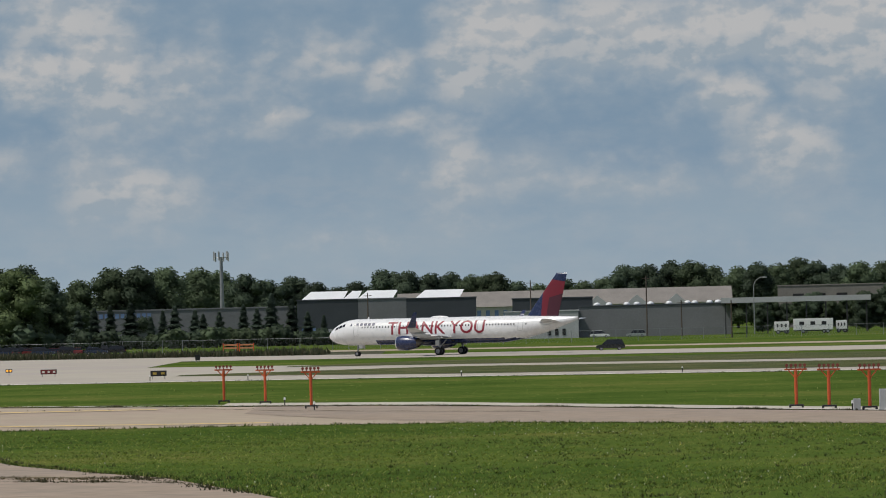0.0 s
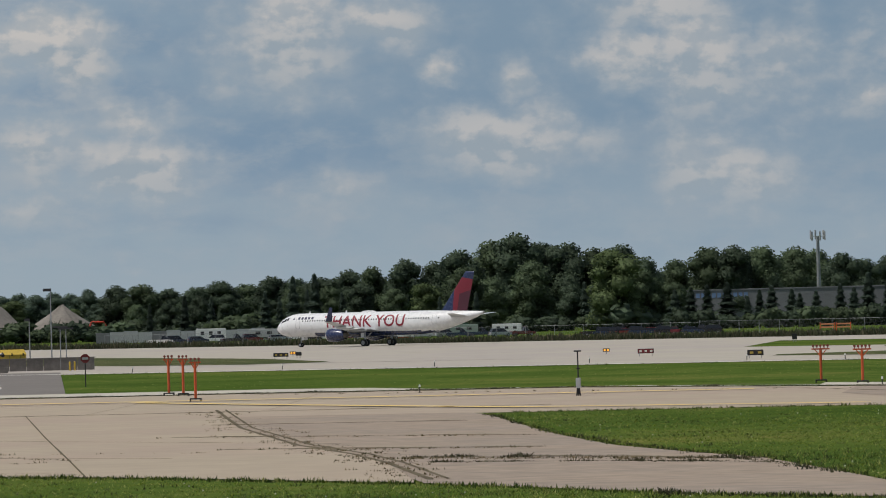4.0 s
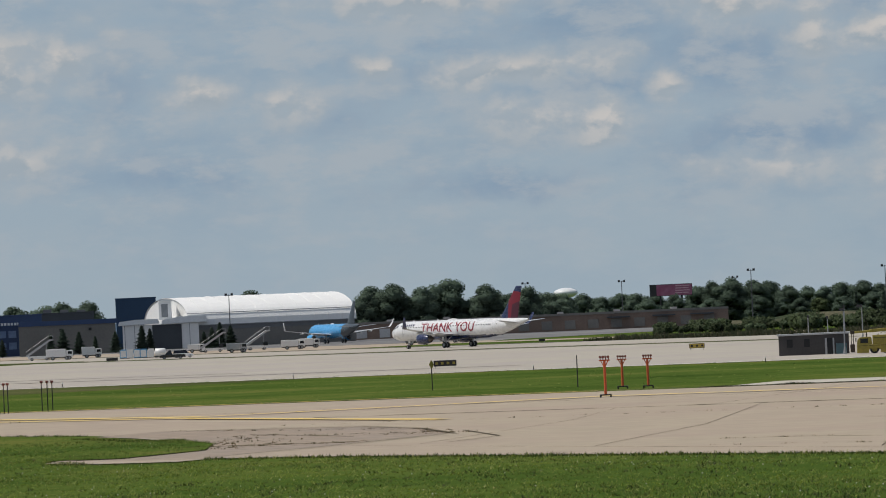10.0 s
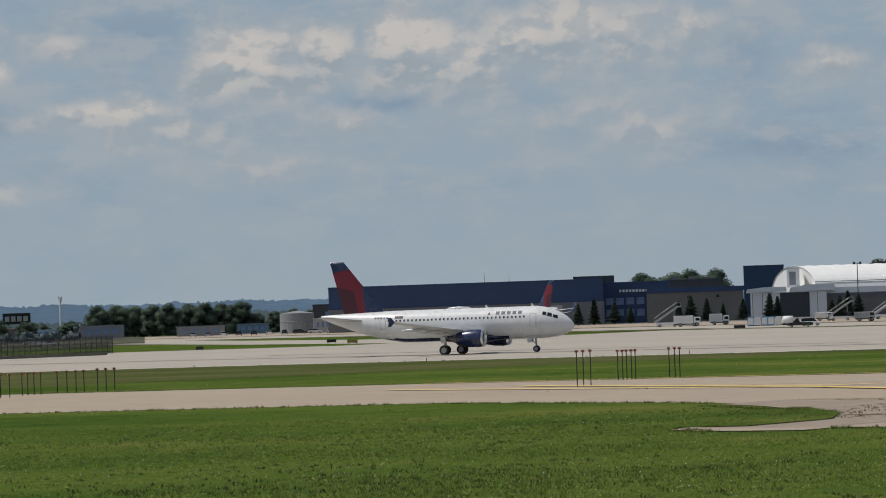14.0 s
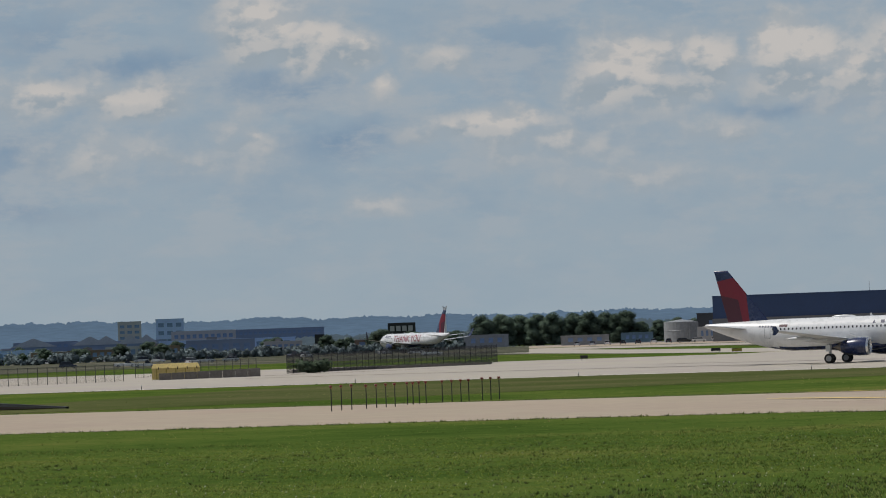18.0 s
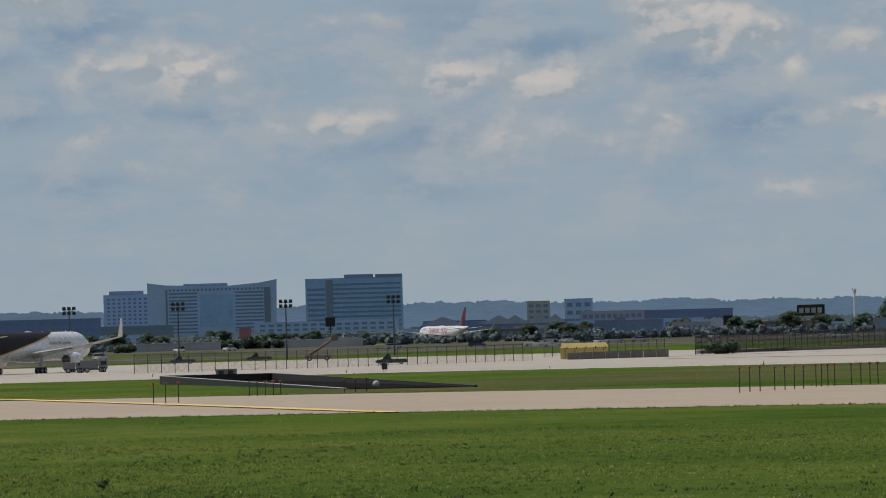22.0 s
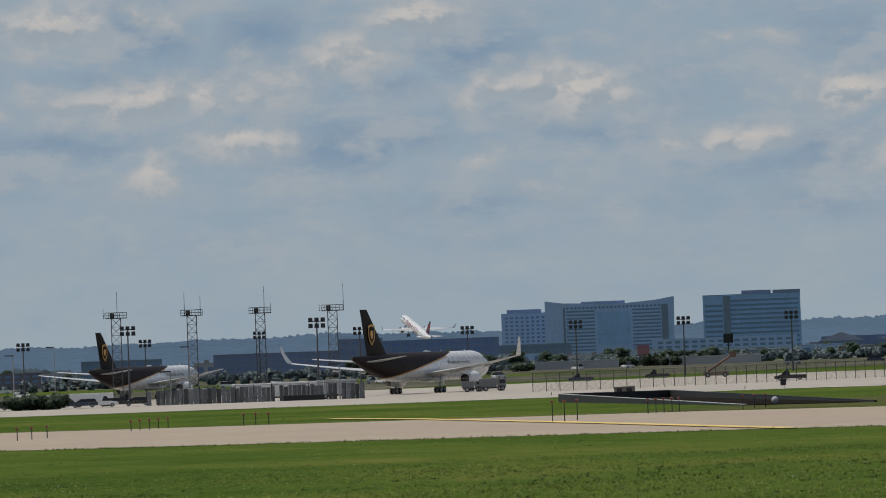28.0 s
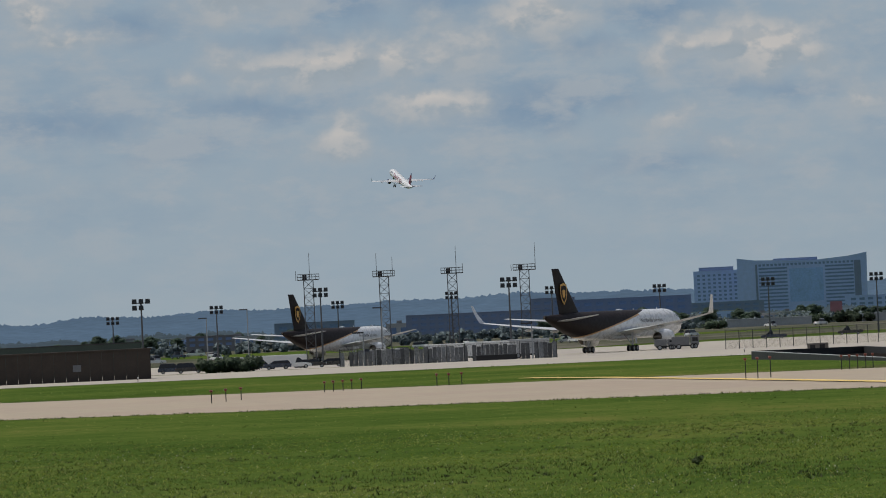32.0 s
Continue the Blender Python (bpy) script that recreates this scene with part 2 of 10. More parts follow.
puff(gaps, -4.7, 2.36, 0.84, 0.14, 0.70)
puff(gaps, -10.0, 1.19, 1.06, 0.14, 0.40)
puff(gaps, -17.4, 3.16, 0.91, 0.35, 0.80)
puff(gaps, -18.8, 3.71, 1.13, 0.28, 0.70)
puff(gaps, -18.8, 2.90, 0.84, 0.14, 0.60)
puff(gaps, -16.6, 2.14, 0.84, 0.21, 0.90)
puff(gaps, -15.1, 2.72, 0.35, 0.42, 0.80)
puff(gaps, -15.6, 3.80, 0.42, 0.21, 0.60)
puff(gaps, -20.1, 1.64, 0.63, 0.14, 0.70)
puff(gaps, -17.8, 1.49, 0.42, 0.14, 0.40)
puff(gaps, -20.9, 3.43, 0.70, 0.11, 0.50)
puff(gaps, -24.4, 1.95, 0.91, 0.18, 0.60)
puff(gaps, -24.9, 3.16, 0.35, 0.35, 0.60)
puff(gaps, -22.2, 2.66, 0.56, 0.21, 0.50)
puff(gaps, -27.9, 2.83, 0.42, 0.18, 0.50)
puff(gaps, -20.3, 1.69, 0.84, 0.18, 0.60)
puff(gaps, -21.2, 3.19, 0.84, 0.21, 0.50)
puff(gaps, -35.5, 3.25, 0.56, 0.18, 1.00)
puff(gaps, -34.7, 2.55, 0.63, 0.20, 0.80)
puff(gaps, -32.5, 3.62, 0.63, 0.49, 0.50)
puff(gaps, -29.0, 2.70, 0.84, 0.11, 0.80)
puff(gaps, -27.8, 3.21, 0.28, 0.14, 0.50)
puff(gaps, -38.5, 3.93, 0.70, 0.28, 0.60)
puff(gaps, -37.3, 3.47, 0.77, 0.14, 0.80)
puff(gaps, -38.8, 2.50, 0.49, 0.21, 0.80)
puff(gaps, -38.8, 1.76, 0.63, 0.18, 0.60)
puff(gaps, -43.1, 3.90, 0.49, 0.28, 0.90)
puff(gaps, -44.5, 2.78, 0.77, 0.14, 0.80)
puff(gaps, -41.5, 2.80, 0.70, 0.13, 0.60)
puff(gaps, -39.3, 2.31, 0.70, 0.14, 0.60)
puff(gaps, -43.0, 1.93, 0.84, 0.14, 0.60)
puff(gaps, -47.3, 4.22, 0.56, 0.28, 0.90)
puff(gaps, -45.7, 4.16, 0.42, 0.25, 0.80)
puff(gaps, -47.8, 3.60, 0.56, 0.14, 0.70)
puff(gaps, -44.7, 2.78, 0.84, 0.21, 0.90)
puff(gaps, -43.1, 4.06, 0.35, 0.28, 0.70)
puff(gaps, -48.3, 2.85, 0.84, 0.18, 0.70)
puff(gaps, -44.2, 3.47, 0.56, 0.11, 0.60)
puff(gaps, -49.7, 3.92, 0.49, 0.21, 0.80)
puff(gaps, -50.7, 2.77, 0.91, 0.21, 0.80)
puff(gaps, -49.1, 2.41, 0.70, 0.14, 0.60)
# a hazy grey-blue deck in long bands, bluer in the gaps, paler towards the ground
low = wrange(height, -0.01, 0.075)
deck = wmix(low, (0.328, 0.402, 0.460), (0.297, 0.382, 0.462))
band = wmath("MULTIPLY", wrange(fnoise(0.42, 7, 0.60, 4, 9, 3.0), 0.44, 0.64), wmath("MULTIPLY", wrange(height, 0.008, 0.045, 0.25, 0.75), wrange(bearing_of, -24, -12, 0.6, 1.0)))
deck = wmix(band, deck, (0.240, 0.332, 0.430))
fray = fnoise(1.9, 6, 0.52, 0, 0, 1.5)
gap_edge = wmath("ADD", gaps[0], wmath("MULTIPLY", wmath("SUBTRACT", fray, 0.5), 0.9))
deck = wmix(wmath("MULTIPLY", wrange(gap_edge, 0.12, 0.80), 0.90), deck, (0.200, 0.295, 0.410))
sheet_of = wmath("MULTIPLY", wrange(fnoise(0.8, 8, 0.62, 31, 7, 2.4), 0.47, 0.64), wrange(height, 0.004, 0.04, 0.2, 0.72))
deck = wmix(sheet_of, deck, (0.380, 0.422, 0.462))
# the deck is thicker and darker to the east
thick = wmath("MULTIPLY", wrange(bearing_of, -16.0, -5.0, 0.0, 0.82), wrange(height, 0.01, 0.055, 0.15, 1.0))
deck = wmix(thick, deck, (0.195, 0.283, 0.380))
# heaps with bright crowns turned to the sun, frayed rims and grey feet
lump = billow(1.5)
body = wmath("ADD", crowns[0], wmath("ADD", wmath("MULTIPLY", wmath("SUBTRACT", fray, 0.5), 1.0), wmath("MULTIPLY", wmath("SUBTRACT", 0.42, lump), 0.5)))
halo = wmath("MULTIPLY", wrange(body, -0.10, 0.45), wrange(height, 0.005, 0.045, 0.35, 0.75))
deck = wmix(halo, deck, (0.360, 0.410, 0.455))
deck = wmix(wmath("MULTIPLY", thick, 0.58), deck, (0.200, 0.288, 0.380))
heap_fac = wmath("MULTIPLY", wrange(body, 0.16, 0.68), wmath("MULTIPLY", wrange(height, 0.005, 0.055, 0.45, 0.95), wrange(thick, 0.0, 0.82, 1.0, 0.74)))
slope = wmath("ADD", wmath("SUBTRACT", fray, fnoise(1.9, 6, 0.52, -0.10, 0.20, 1.5)), wmath("MULTIPLY", wmath("SUBTRACT", billow(1.5, -0.06, 0.12), lump), 0.8))
lit = wmath("ADD", wrange(slope, -0.13, 0.13, 0.05, 0.90), wrange(crowns[1], -0.12, 0.16, -0.18, 0.36), True)
lit = wmath("MULTIPLY", lit, wrange(crowns[0], 0.10, 0.70, 0.55, 1.0))
heap_col = wmix(lit, (0.322, 0.376, 0.422), (0.565, 0.540, 0.518))
cloudy = wmix(heap_fac, deck, heap_col)
# higher up the broken cloud goes on, with the clear sky between
blue = wmix(wrange(height, 0.10, 0.35), cloudy, scale_sky.outputs[0])
heap = wrange(wnoise(way_out, 9, 8, 0.58, 1.6, 7.7, 0.15), 0.46, 0.62)
cloudy = wmix(wmath("MULTIPLY", heap, wrange(height, 0.10, 0.25, 0.0, 0.8)), blue, (0.50, 0.51, 0.52))
back = wn("ShaderNodeBackground", Strength=1.0)
wt.links.new(cloudy, back.inputs[0])
wlink(back, 0, wt.nodes.new("ShaderNodeOutputWorld"), 0)

sun = new("sun", bpy.data.lights.new("sun", "SUN"))
sun.data.energy, sun.data.angle, sun.data.color = 3.1, radians(0.6), (1.0, 0.96, 0.89)
sun.matrix_world = look((0, 0, 0), (-math.sin(SUN_BEARING) * math.cos(SUN_RISE), -math.cos(SUN_BEARING) * math.cos(SUN_RISE), -math.sin(SUN_RISE)))
scene.view_settings.exposure = 0.0


# ---- materials ----
MATS = {}


def mat(name, col, rough=0.6, metal=0.0, var=0.18, scale=1.0, bump=0.0, col2=None, patch=0.0, spec=0.5, rnd=0.0, glow=0.0, coat=0.0):
    """A surface: colour, with grain of about 1/scale m and wider stains, relief, and per-thing variation."""
    if name in MATS:
        return MATS[name]
    m = bpy.data.materials.new(name)
    m.use_nodes = True
    nt = m.node_tree
    bs = nt.nodes["Principled BSDF"]
    bs.inputs["Roughness"].default_value, bs.inputs["Metallic"].default_value = rough, metal
    bs.inputs["Specular IOR Level"].default_value = spec
    bs.inputs["Coat Weight"].default_value = coat
    tc = nt.nodes.new("ShaderNodeTexCoord")

    def noise_of(s, detail, r=0.6):
        n = nt.nodes.new("ShaderNodeTexNoise")
        n.inputs["Scale"].default_value, n.inputs["Detail"].default_value, n.inputs["Roughness"].default_value = s, detail, r
        nt.links.new(tc.outputs["Object"], n.inputs["Vector"])
        return n.outputs[0]

    def mixed(fac, a, b, mode="MIX"):
        n = nt.nodes.new("ShaderNodeMix")
        n.data_type, n.blend_type = "RGBA", mode
        for sock, v in ((n.inputs[0], fac), (n.inputs[6], a), (n.inputs[7], b)):
            if isinstance(v, (int, float)):
                sock.default_value = v
            elif isinstance(v, tuple):
                sock.default_value = (*v, 1)
            else:
                nt.links.new(v, sock)
        return n.outputs[2]

    def ranged(v, a, b, c, d):
        n = nt.nodes.new("ShaderNodeMapRange")
        for i, x in zip((1, 2, 3, 4), (a, b, c, d)):
            n.inputs[i].default_value = x
        nt.links.new(v, n.inputs[0])
        return n.outputs[0]

    fine, wide = noise_of(scale * 4, 6), noise_of(scale * 0.35, 5)
    base = tuple(col)
    if col2:
        base = mixed(ranged(wide, 0.42, 0.60, 0, 1), tuple(col), tuple(col2))
    c = mixed(1.0, base, mixed(ranged(fine, 0.3, 0.7, 0, 1), (1 - var,) * 3, (1 + var,) * 3), "MULTIPLY")
    c = mixed(1.0, c, mixed(ranged(wide, 0.35, 0.65, 0, 1), (1 - var * 0.7,) * 3, (1 + var * 0.5,) * 3), "MULTIPLY")
    if rnd:
        oi = nt.nodes.new("ShaderNodeObjectInfo")
        c = mixed(1.0, c, mixed(oi.outputs["Random"], (1 - rnd,) * 3, (1 + rnd,) * 3), "MULTIPLY")
    nt.links.new(c, bs.inputs["Base Color"])
    if bump:
        b = nt.nodes.new("ShaderNodeBump")
        b.inputs["Strength"].default_value, b.inputs["Distance"].default_value = min(1.0, bump), 0.3 / scale * min(1.0, bump)
        nt.links.new(fine, b.inputs["Height"])
        nt.links.new(b.outputs[0], bs.inputs["Normal"])
    if rough < 0.9:
        nt.links.new(ranged(fine, 0.3, 0.7, max(0.03, rough - 0.08), min(1, rough + 0.1)), bs.inputs["Roughness"])
    if glow:
        bs.inputs["Emission Color"].default_value = (*col, 1)
        bs.inputs["Emission Strength"].default_value = glow
    MATS[name] = m
    return m


# ---- building blocks ----
def part(name, bm, material, parent=None, label="", smooth=False):
    """Links a bmesh as one mesh object, under a thing or a part if one is given."""
    me = bpy.data.meshes.new(name)
    bm.to_mesh(me)
    bm.free()
    for m in material if isinstance(material, (list, tuple)) else (material,):
        me.materials.append(m)
    if smooth:
        me.polygons.foreach_set("use_smooth", [True] * len(me.polygons))
    ob = new(name, me)
    ob.parent = parent
    if label:
        tagged(ob, label)
    return ob


def twin(ob, x=0.0, y=0.0, z=0.0, rz=0.0, parent=None):
    """One more of a part, on the same mesh, at a place in its parent's space."""
    o = new(ob.name.split(".")[0], ob.data)
    o.parent = parent or ob.parent
    o.matrix_basis = pose(x, y, z, 0, 0, rz)
    return o


def thing(name, label, category, x, y, z=0.0, rz=0.0, group="", kind=""):
    ob = new(name)
    ob.empty_display_size = 0.5
    ob.matrix_world = pose(x, y, z, 0, 0, rz)
    return tagged(ob, label, category, group, kind)


def box(bm, x0, x1, y0, y1, z0, z1, bevel=0.0, m=0, top=None):
    """A block from corner to corner; top: how far each side leans in at the top (x, y)."""
    tx, ty = top or (0, 0)
    vs = [bm.verts.new(p) for p in ((x0, y0, z0), (x1, y0, z0), (x1, y1, z0), (x0, y1, z0), (x0 + tx, y0 + ty, z1), (x1 - tx, y0 + ty, z1), (x1 - tx, y1 - ty, z1), (x0 + tx, y1 - ty, z1))]
    fs = [bm.faces.new([vs[i] for i in q]) for q in ((3, 2, 1, 0), (4, 5, 6, 7), (0, 1, 5, 4), (1, 2, 6, 5), (2, 3, 7, 6), (3, 0, 4, 7))]
    for f in fs:
        f.material_index = m
    if bevel:
        es = list({e for f in fs for e in f.edges})
        for f in bmesh.ops.bevel(bm, geom=es, offset=bevel, segments=2, affect="EDGES", profile=0.6)["faces"]:
            f.material_index = m
    return fs


def boxed(name, dims, material, parent=None, label="", bevel=0.02):
    bm = bmesh.new()
    box(bm, *dims, bevel=bevel)
    return part(name, bm, material, parent, label)


def tube(bm, a, b, r0, r1=None, n=8, m=0, caps=True):
    """A round bar from a to b, tapering from r0 to r1."""
    a, b = Vector(a), Vector(b)
    r1 = r0 if r1 is None else r1
    w = (b - a).normalized()
    u = w.orthogonal().normalized()
    v = w.cross(u)
    rings = []
    for p, r in ((a, r0), (b, r1)):
        rings.append([bm.verts.new(p + (u * math.cos(i * math.tau / n) + v * math.sin(i * math.tau / n)) * r) for i in range(n)])
    for i in range(n):
        f = bm.faces.new((rings[0][i], rings[0][(i + 1) % n], rings[1][(i + 1) % n], rings[1][i]))
        f.material_index = m
    if caps:
        bm.faces.new(rings[0][::-1]).material_index = m
        bm.faces.new(rings[1]).material_index = m


def tubed(name, spans, material, parent=None, label="", n=8):
    bm = bmesh.new()
    for s in spans:
        tube(bm, *s, n=n)
    return part(name, bm, material, parent, label)


def loft(bm, rings, m=0, caps=(True, True), pick=None):
    """Skins closed rings of points in turn; pick(i, j) names the material of each face."""
    vs = [[bm.verts.new(p) for p in r] for r in rings]
    n = len(rings[0])
    for i in range(len(vs) - 1):
        for j in range(n):
            f = bm.faces.new((vs[i][j], vs[i][(j + 1) % n], vs[i + 1][(j + 1) % n], vs[i + 1][j]))
            f.material_index = pick(i, j) if pick else m
    if caps[0]:
        bm.faces.new(vs[0][::-1]).material_index = pick(0, 0) if pick else m
    if caps[1]:
        bm.faces.new(vs[-1]).material_index = pick(len(vs) - 2, 0) if pick else m
    return vs


def prism(bm, outline, y0, y1, m=0):
    """A flat outline in x and z, drawn out along y."""
    a = [bm.verts.new((x, y0, z)) for x, z in outline]
    b = [bm.verts.new((x, y1, z)) for x, z in outline]
    n = len(a)
    fs = [bm.faces.new(a), bm.faces.new(b[::-1])]
    fs += [bm.faces.new((a[i], b[i], b[(i + 1) % n], a[(i + 1) % n])) for i in range(n)]
    for f in fs:
        f.material_index = m
    bmesh.ops.recalc_face_normals(bm, faces=fs)
    return fs


def smoothstep(a, b, v):
    k = min(1.0, max(0.0, (v - a) / (b - a)))
    return k * k * (3 - 2 * k)


def gz(x, y):
    """Height of the ground: the airfield rises gently to the far left; a bank under the spotter."""
    r = math.hypot(x, y)
    g = 1.25 * math.tanh((-x - 330) / 330) - 1.5 * math.exp(-((x + 640) ** 2 + (y - 610) ** 2) / (2 * 130 ** 2))
    g -= 1.7 * math.exp(-((x + 793) ** 2 + (y - 730) ** 2) / (2 * 75 ** 2))
    g *= 1 - 0.9 * smoothstep(1650, 1950, r)
    return g * smoothstep(60, 350, r) + 3.7 * (1 - smoothstep(2, 48, r))


def spot(bearing, d):
    """The ground at a bearing in degrees and a distance in metres: x, y, z."""
    x, y = d * math.sin(radians(bearing)), d * math.cos(radians(bearing))
    return x, y, gz(x, y)


def sided(bearing):
    """The turn about z that makes a thing's x axis run to the right as seen from the bank."""
    return -bearing

# ---- ground, pavements ----
def grass_mat(name, stops):
    """Mown grass: wide soft patches, clumps, and a fine grain of blades."""
    m = bpy.data.materials.new(name)
    m.use_nodes = True
    nt = m.node_tree
    bs = nt.nodes["Principled BSDF"]
    bs.inputs["Roughness"].default_value, bs.inputs["Specular IOR Level"].default_value = 1.0, 0.0
    tc = nt.nodes.new("ShaderNodeTexCoord")

    def grain(scale, detail, rough):
        n = nt.nodes.new("ShaderNodeTexNoise")
        n.inputs["Scale"].default_value, n.inputs["Detail"].default_value, n.inputs["Roughness"].default_value = scale, detail, rough
        nt.links.new(tc.outputs["Object"], n.inputs["Vector"])
        return n.outputs[0]

    def sum_of(a, ka, b, kb):
        n = nt.nodes.new("ShaderNodeMath")
        n.operation = "MULTIPLY_ADD"
        nt.links.new(a, n.inputs[0])
        n.inputs[1].default_value = ka
        n2 = nt.nodes.new("ShaderNodeMath")
        n2.operation = "MULTIPLY"
        nt.links.new(b, n2.inputs[0])
        n2.inputs[1].default_value = kb
        nt.links.new(n2.outputs[0], n.inputs[2])
        return n.outputs[0]

    wide = sum_of(grain(0.035, 4, 0.55), 0.5, grain(0.4, 5, 0.6), 0.28)
    both = sum_of(wide, 1.0, grain(3.5, 6, 0.75), 0.52)
    ramp = nt.nodes.new("ShaderNodeValToRGB")
    nt.links.new(both, ramp.inputs[0])
    ramp.color_ramp.elements[0].position, ramp.color_ramp.elements[0].color = stops[0][0], (*stops[0][1], 1)
    ramp.color_ramp.elements[1].position, ramp.color_ramp.elements[1].color = stops[-1][0], (*stops[-1][1], 1)
    for at_, c in stops[1:-1]:
        ramp.color_ramp.elements.new(at_).color = (*c, 1)
    nt.links.new(ramp.outputs[0], bs.inputs["Base Color"])
    return m


M_GRASS = grass_mat("mown_grass", [(0.48, (0.027, 0.052, 0.011)), (0.59, (0.051, 0.088, 0.017)), (0.69, (0.078, 0.114, 0.024)), (0.82, (0.150, 0.142, 0.042))])
M_CONC = mat("pale_concrete", (0.37, 0.308, 0.230), 0.85, var=0.10, scale=0.12, bump=0.05, col2=(0.33, 0.265, 0.205), spec=0.25)
M_CONC2 = mat("runway_concrete", (0.395, 0.36, 0.30), 0.85, var=0.08, scale=0.06, bump=0.03, col2=(0.35, 0.315, 0.28), spec=0.25)
M_OLD = mat("old_asphalt", (0.315, 0.252, 0.195), 0.9, var=0.18, scale=0.2, bump=0.08, col2=(0.25, 0.205, 0.165), spec=0.2)
M_TAR = mat("tar_and_weeds", (0.12, 0.10, 0.065), 0.95, var=0.4, scale=1.5, bump=0.3, spec=0.1)
M_YELLOW_LINE = mat("worn_yellow_paint", (0.70, 0.50, 0.15), 0.8, var=0.15, scale=0.8)
M_WHITE_LINE = mat("white_paint", (0.72, 0.70, 0.64), 0.8, var=0.1, scale=0.8)
M_RUBBER = mat("rubber_marks", (0.22, 0.20, 0.18), 0.85, var=0.2, scale=0.1)


def ticks(lo, hi, step):
    n = max(1, round((hi - lo) / step))
    return [lo + (hi - lo) * i / n for i in range(n + 1)]


def sheet(name, xs, ys, material, lift=0.0, label="", kind="structure", category=""):
    """A piece of ground on a grid; ys: for each x, where it begins and ends, or one list of y for all."""
    verts, faces = [], []
    for x in xs:
        for y in (ys(x) if callable(ys) else ys):
            verts.append((x, y, gz(x, y) + lift))
    n = len(verts) // len(xs)
    for i in range(len(xs) - 1):
        for j in range(n - 1):
            a = i * n + j
            faces.append((a, a + n, a + n + 1, a + 1))
    me = bpy.data.meshes.new(name)
    me.from_pydata(verts, [], faces)
    me.materials.append(material)
    return tagged(new(name, me), label, category or name, kind=kind)


def along(points):
    """A line through (x, y) points, as a function of x."""
    def at(x):
        for (x0, y0), (x1, y1) in zip(points, points[1:]):
            if x <= x1 or (x1, y1) == points[-1]:
                return y0 + (y1 - y0) * (x - x0) / (x1 - x0)
    return at


def strip(name, x0, x1, near, far, material, lift, label="", rows=6, category="", kind="structure"):
    a = near if callable(near) else along(near)
    b = far if callable(far) else along(far)
    return sheet(name, ticks(x0, x1, 8), lambda x: [a(x) + (b(x) - a(x)) * k / rows for k in range(rows + 1)], material, lift, label, kind, category)


xs = [-4900, -3500, -2400] + ticks(-1800, -900, 60) + ticks(-880, -80, 20) + ticks(-70, 70, 5) + ticks(80, 400, 20) + [700, 1200, 2400, 4900]
ys = [-4900, -2400, -900, -300, -120] + ticks(-70, 70, 5) + ticks(80, 900, 15) + ticks(920, 1600, 40) + [1900, 2400, 3300, 4900]
sheet("ground", xs, ys, M_GRASS, 0, "wide mown green grass airfield ground with clover", category="ground")

taxi_near = along([(-420, 205), (-300, 214), (-250, 234), (-215, 253), (-180, 266), (-150, 271), (-129, 260), (-116, 250), (-110, 262), (-40, 263), (-9, 261), (4, 254), (40, 205), (140, 100)])
taxi_far = along([(-420, 240), (-320, 296), (-280, 322), (-230, 335), (-185, 344), (-60, 350), (-34, 347), (0, 316), (25, 262), (40, 240), (140, 135)])
strip("taxiway", -420, 60, taxi_near, taxi_far, M_CONC, 0.02, "pale tan concrete taxiway between two strips of grass", category="taxiway", rows=10)
# the flared concrete apron that leaves the taxiway towards the bank, and its asphalt shoulders
apron_near = along([(-118, 258), (-102, 252), (-94, 241), (-86.3, 226), (-85.6, 192), (-77, 188), (-67.6, 181.5), (-48, 168), (-31, 155.5), (-19.5, 144), (-10, 131), (-2, 123.5), (10, 112)])
apron_edge = along([(-118, 266), (-52, 266), (-47, 263), (-41, 234), (-31.8, 195.5), (-26.9, 179), (-23.8, 166.5), (-19.8, 145)])
sheet("apron", ticks(-118, -19.8, 1.2), lambda x: [apron_near(x) + (apron_edge(x) - apron_near(x)) * k / 10 for k in range(11)], M_CONC, 0.045, "old concrete apron with long cracked joints", category="apron")
tri_low = along([(-50, 266), (-33, 264), (-30.9, 257), (-22.1, 208), (-17.2, 185), (-13, 172), (-10, 164), (-5.6, 143), (-2.6, 127.6)])
sheet("asphalt_shoulder_1", ticks(-47, -2.6, 1.2), lambda x: [max(apron_edge(x) if x < -19.8 else 0, apron_near(x)) + (max(tri_low(x), apron_near(x)) - max(apron_edge(x) if x < -19.8 else 0, apron_near(x))) * k / 8 for k in range(9)], M_OLD, 0.035, "worn grey asphalt shoulder with weeds in its cracks", category="asphalt")
left_low = along([(-118, 249), (-104, 232), (-99.5, 221), (-96, 204), (-94, 196), (-90, 192), (-85, 191)])
sheet("asphalt_shoulder_2", ticks(-118, -85, 1.1), lambda x: [left_low(x) + (max(apron_near(x), left_low(x)) + 1 - left_low(x)) * k / 6 for k in range(7)], M_OLD, 0.035, "worn grey asphalt shoulder in the apron's bend", category="asphalt")
sheet("apron_lip", ticks(-112, -85, 1.5), lambda x: [left_low(x) - 3.2 * min(1, (x + 112) / 10), left_low(x)], M_CONC, 0.05, "thin concrete lip along the asphalt", category="kerb")


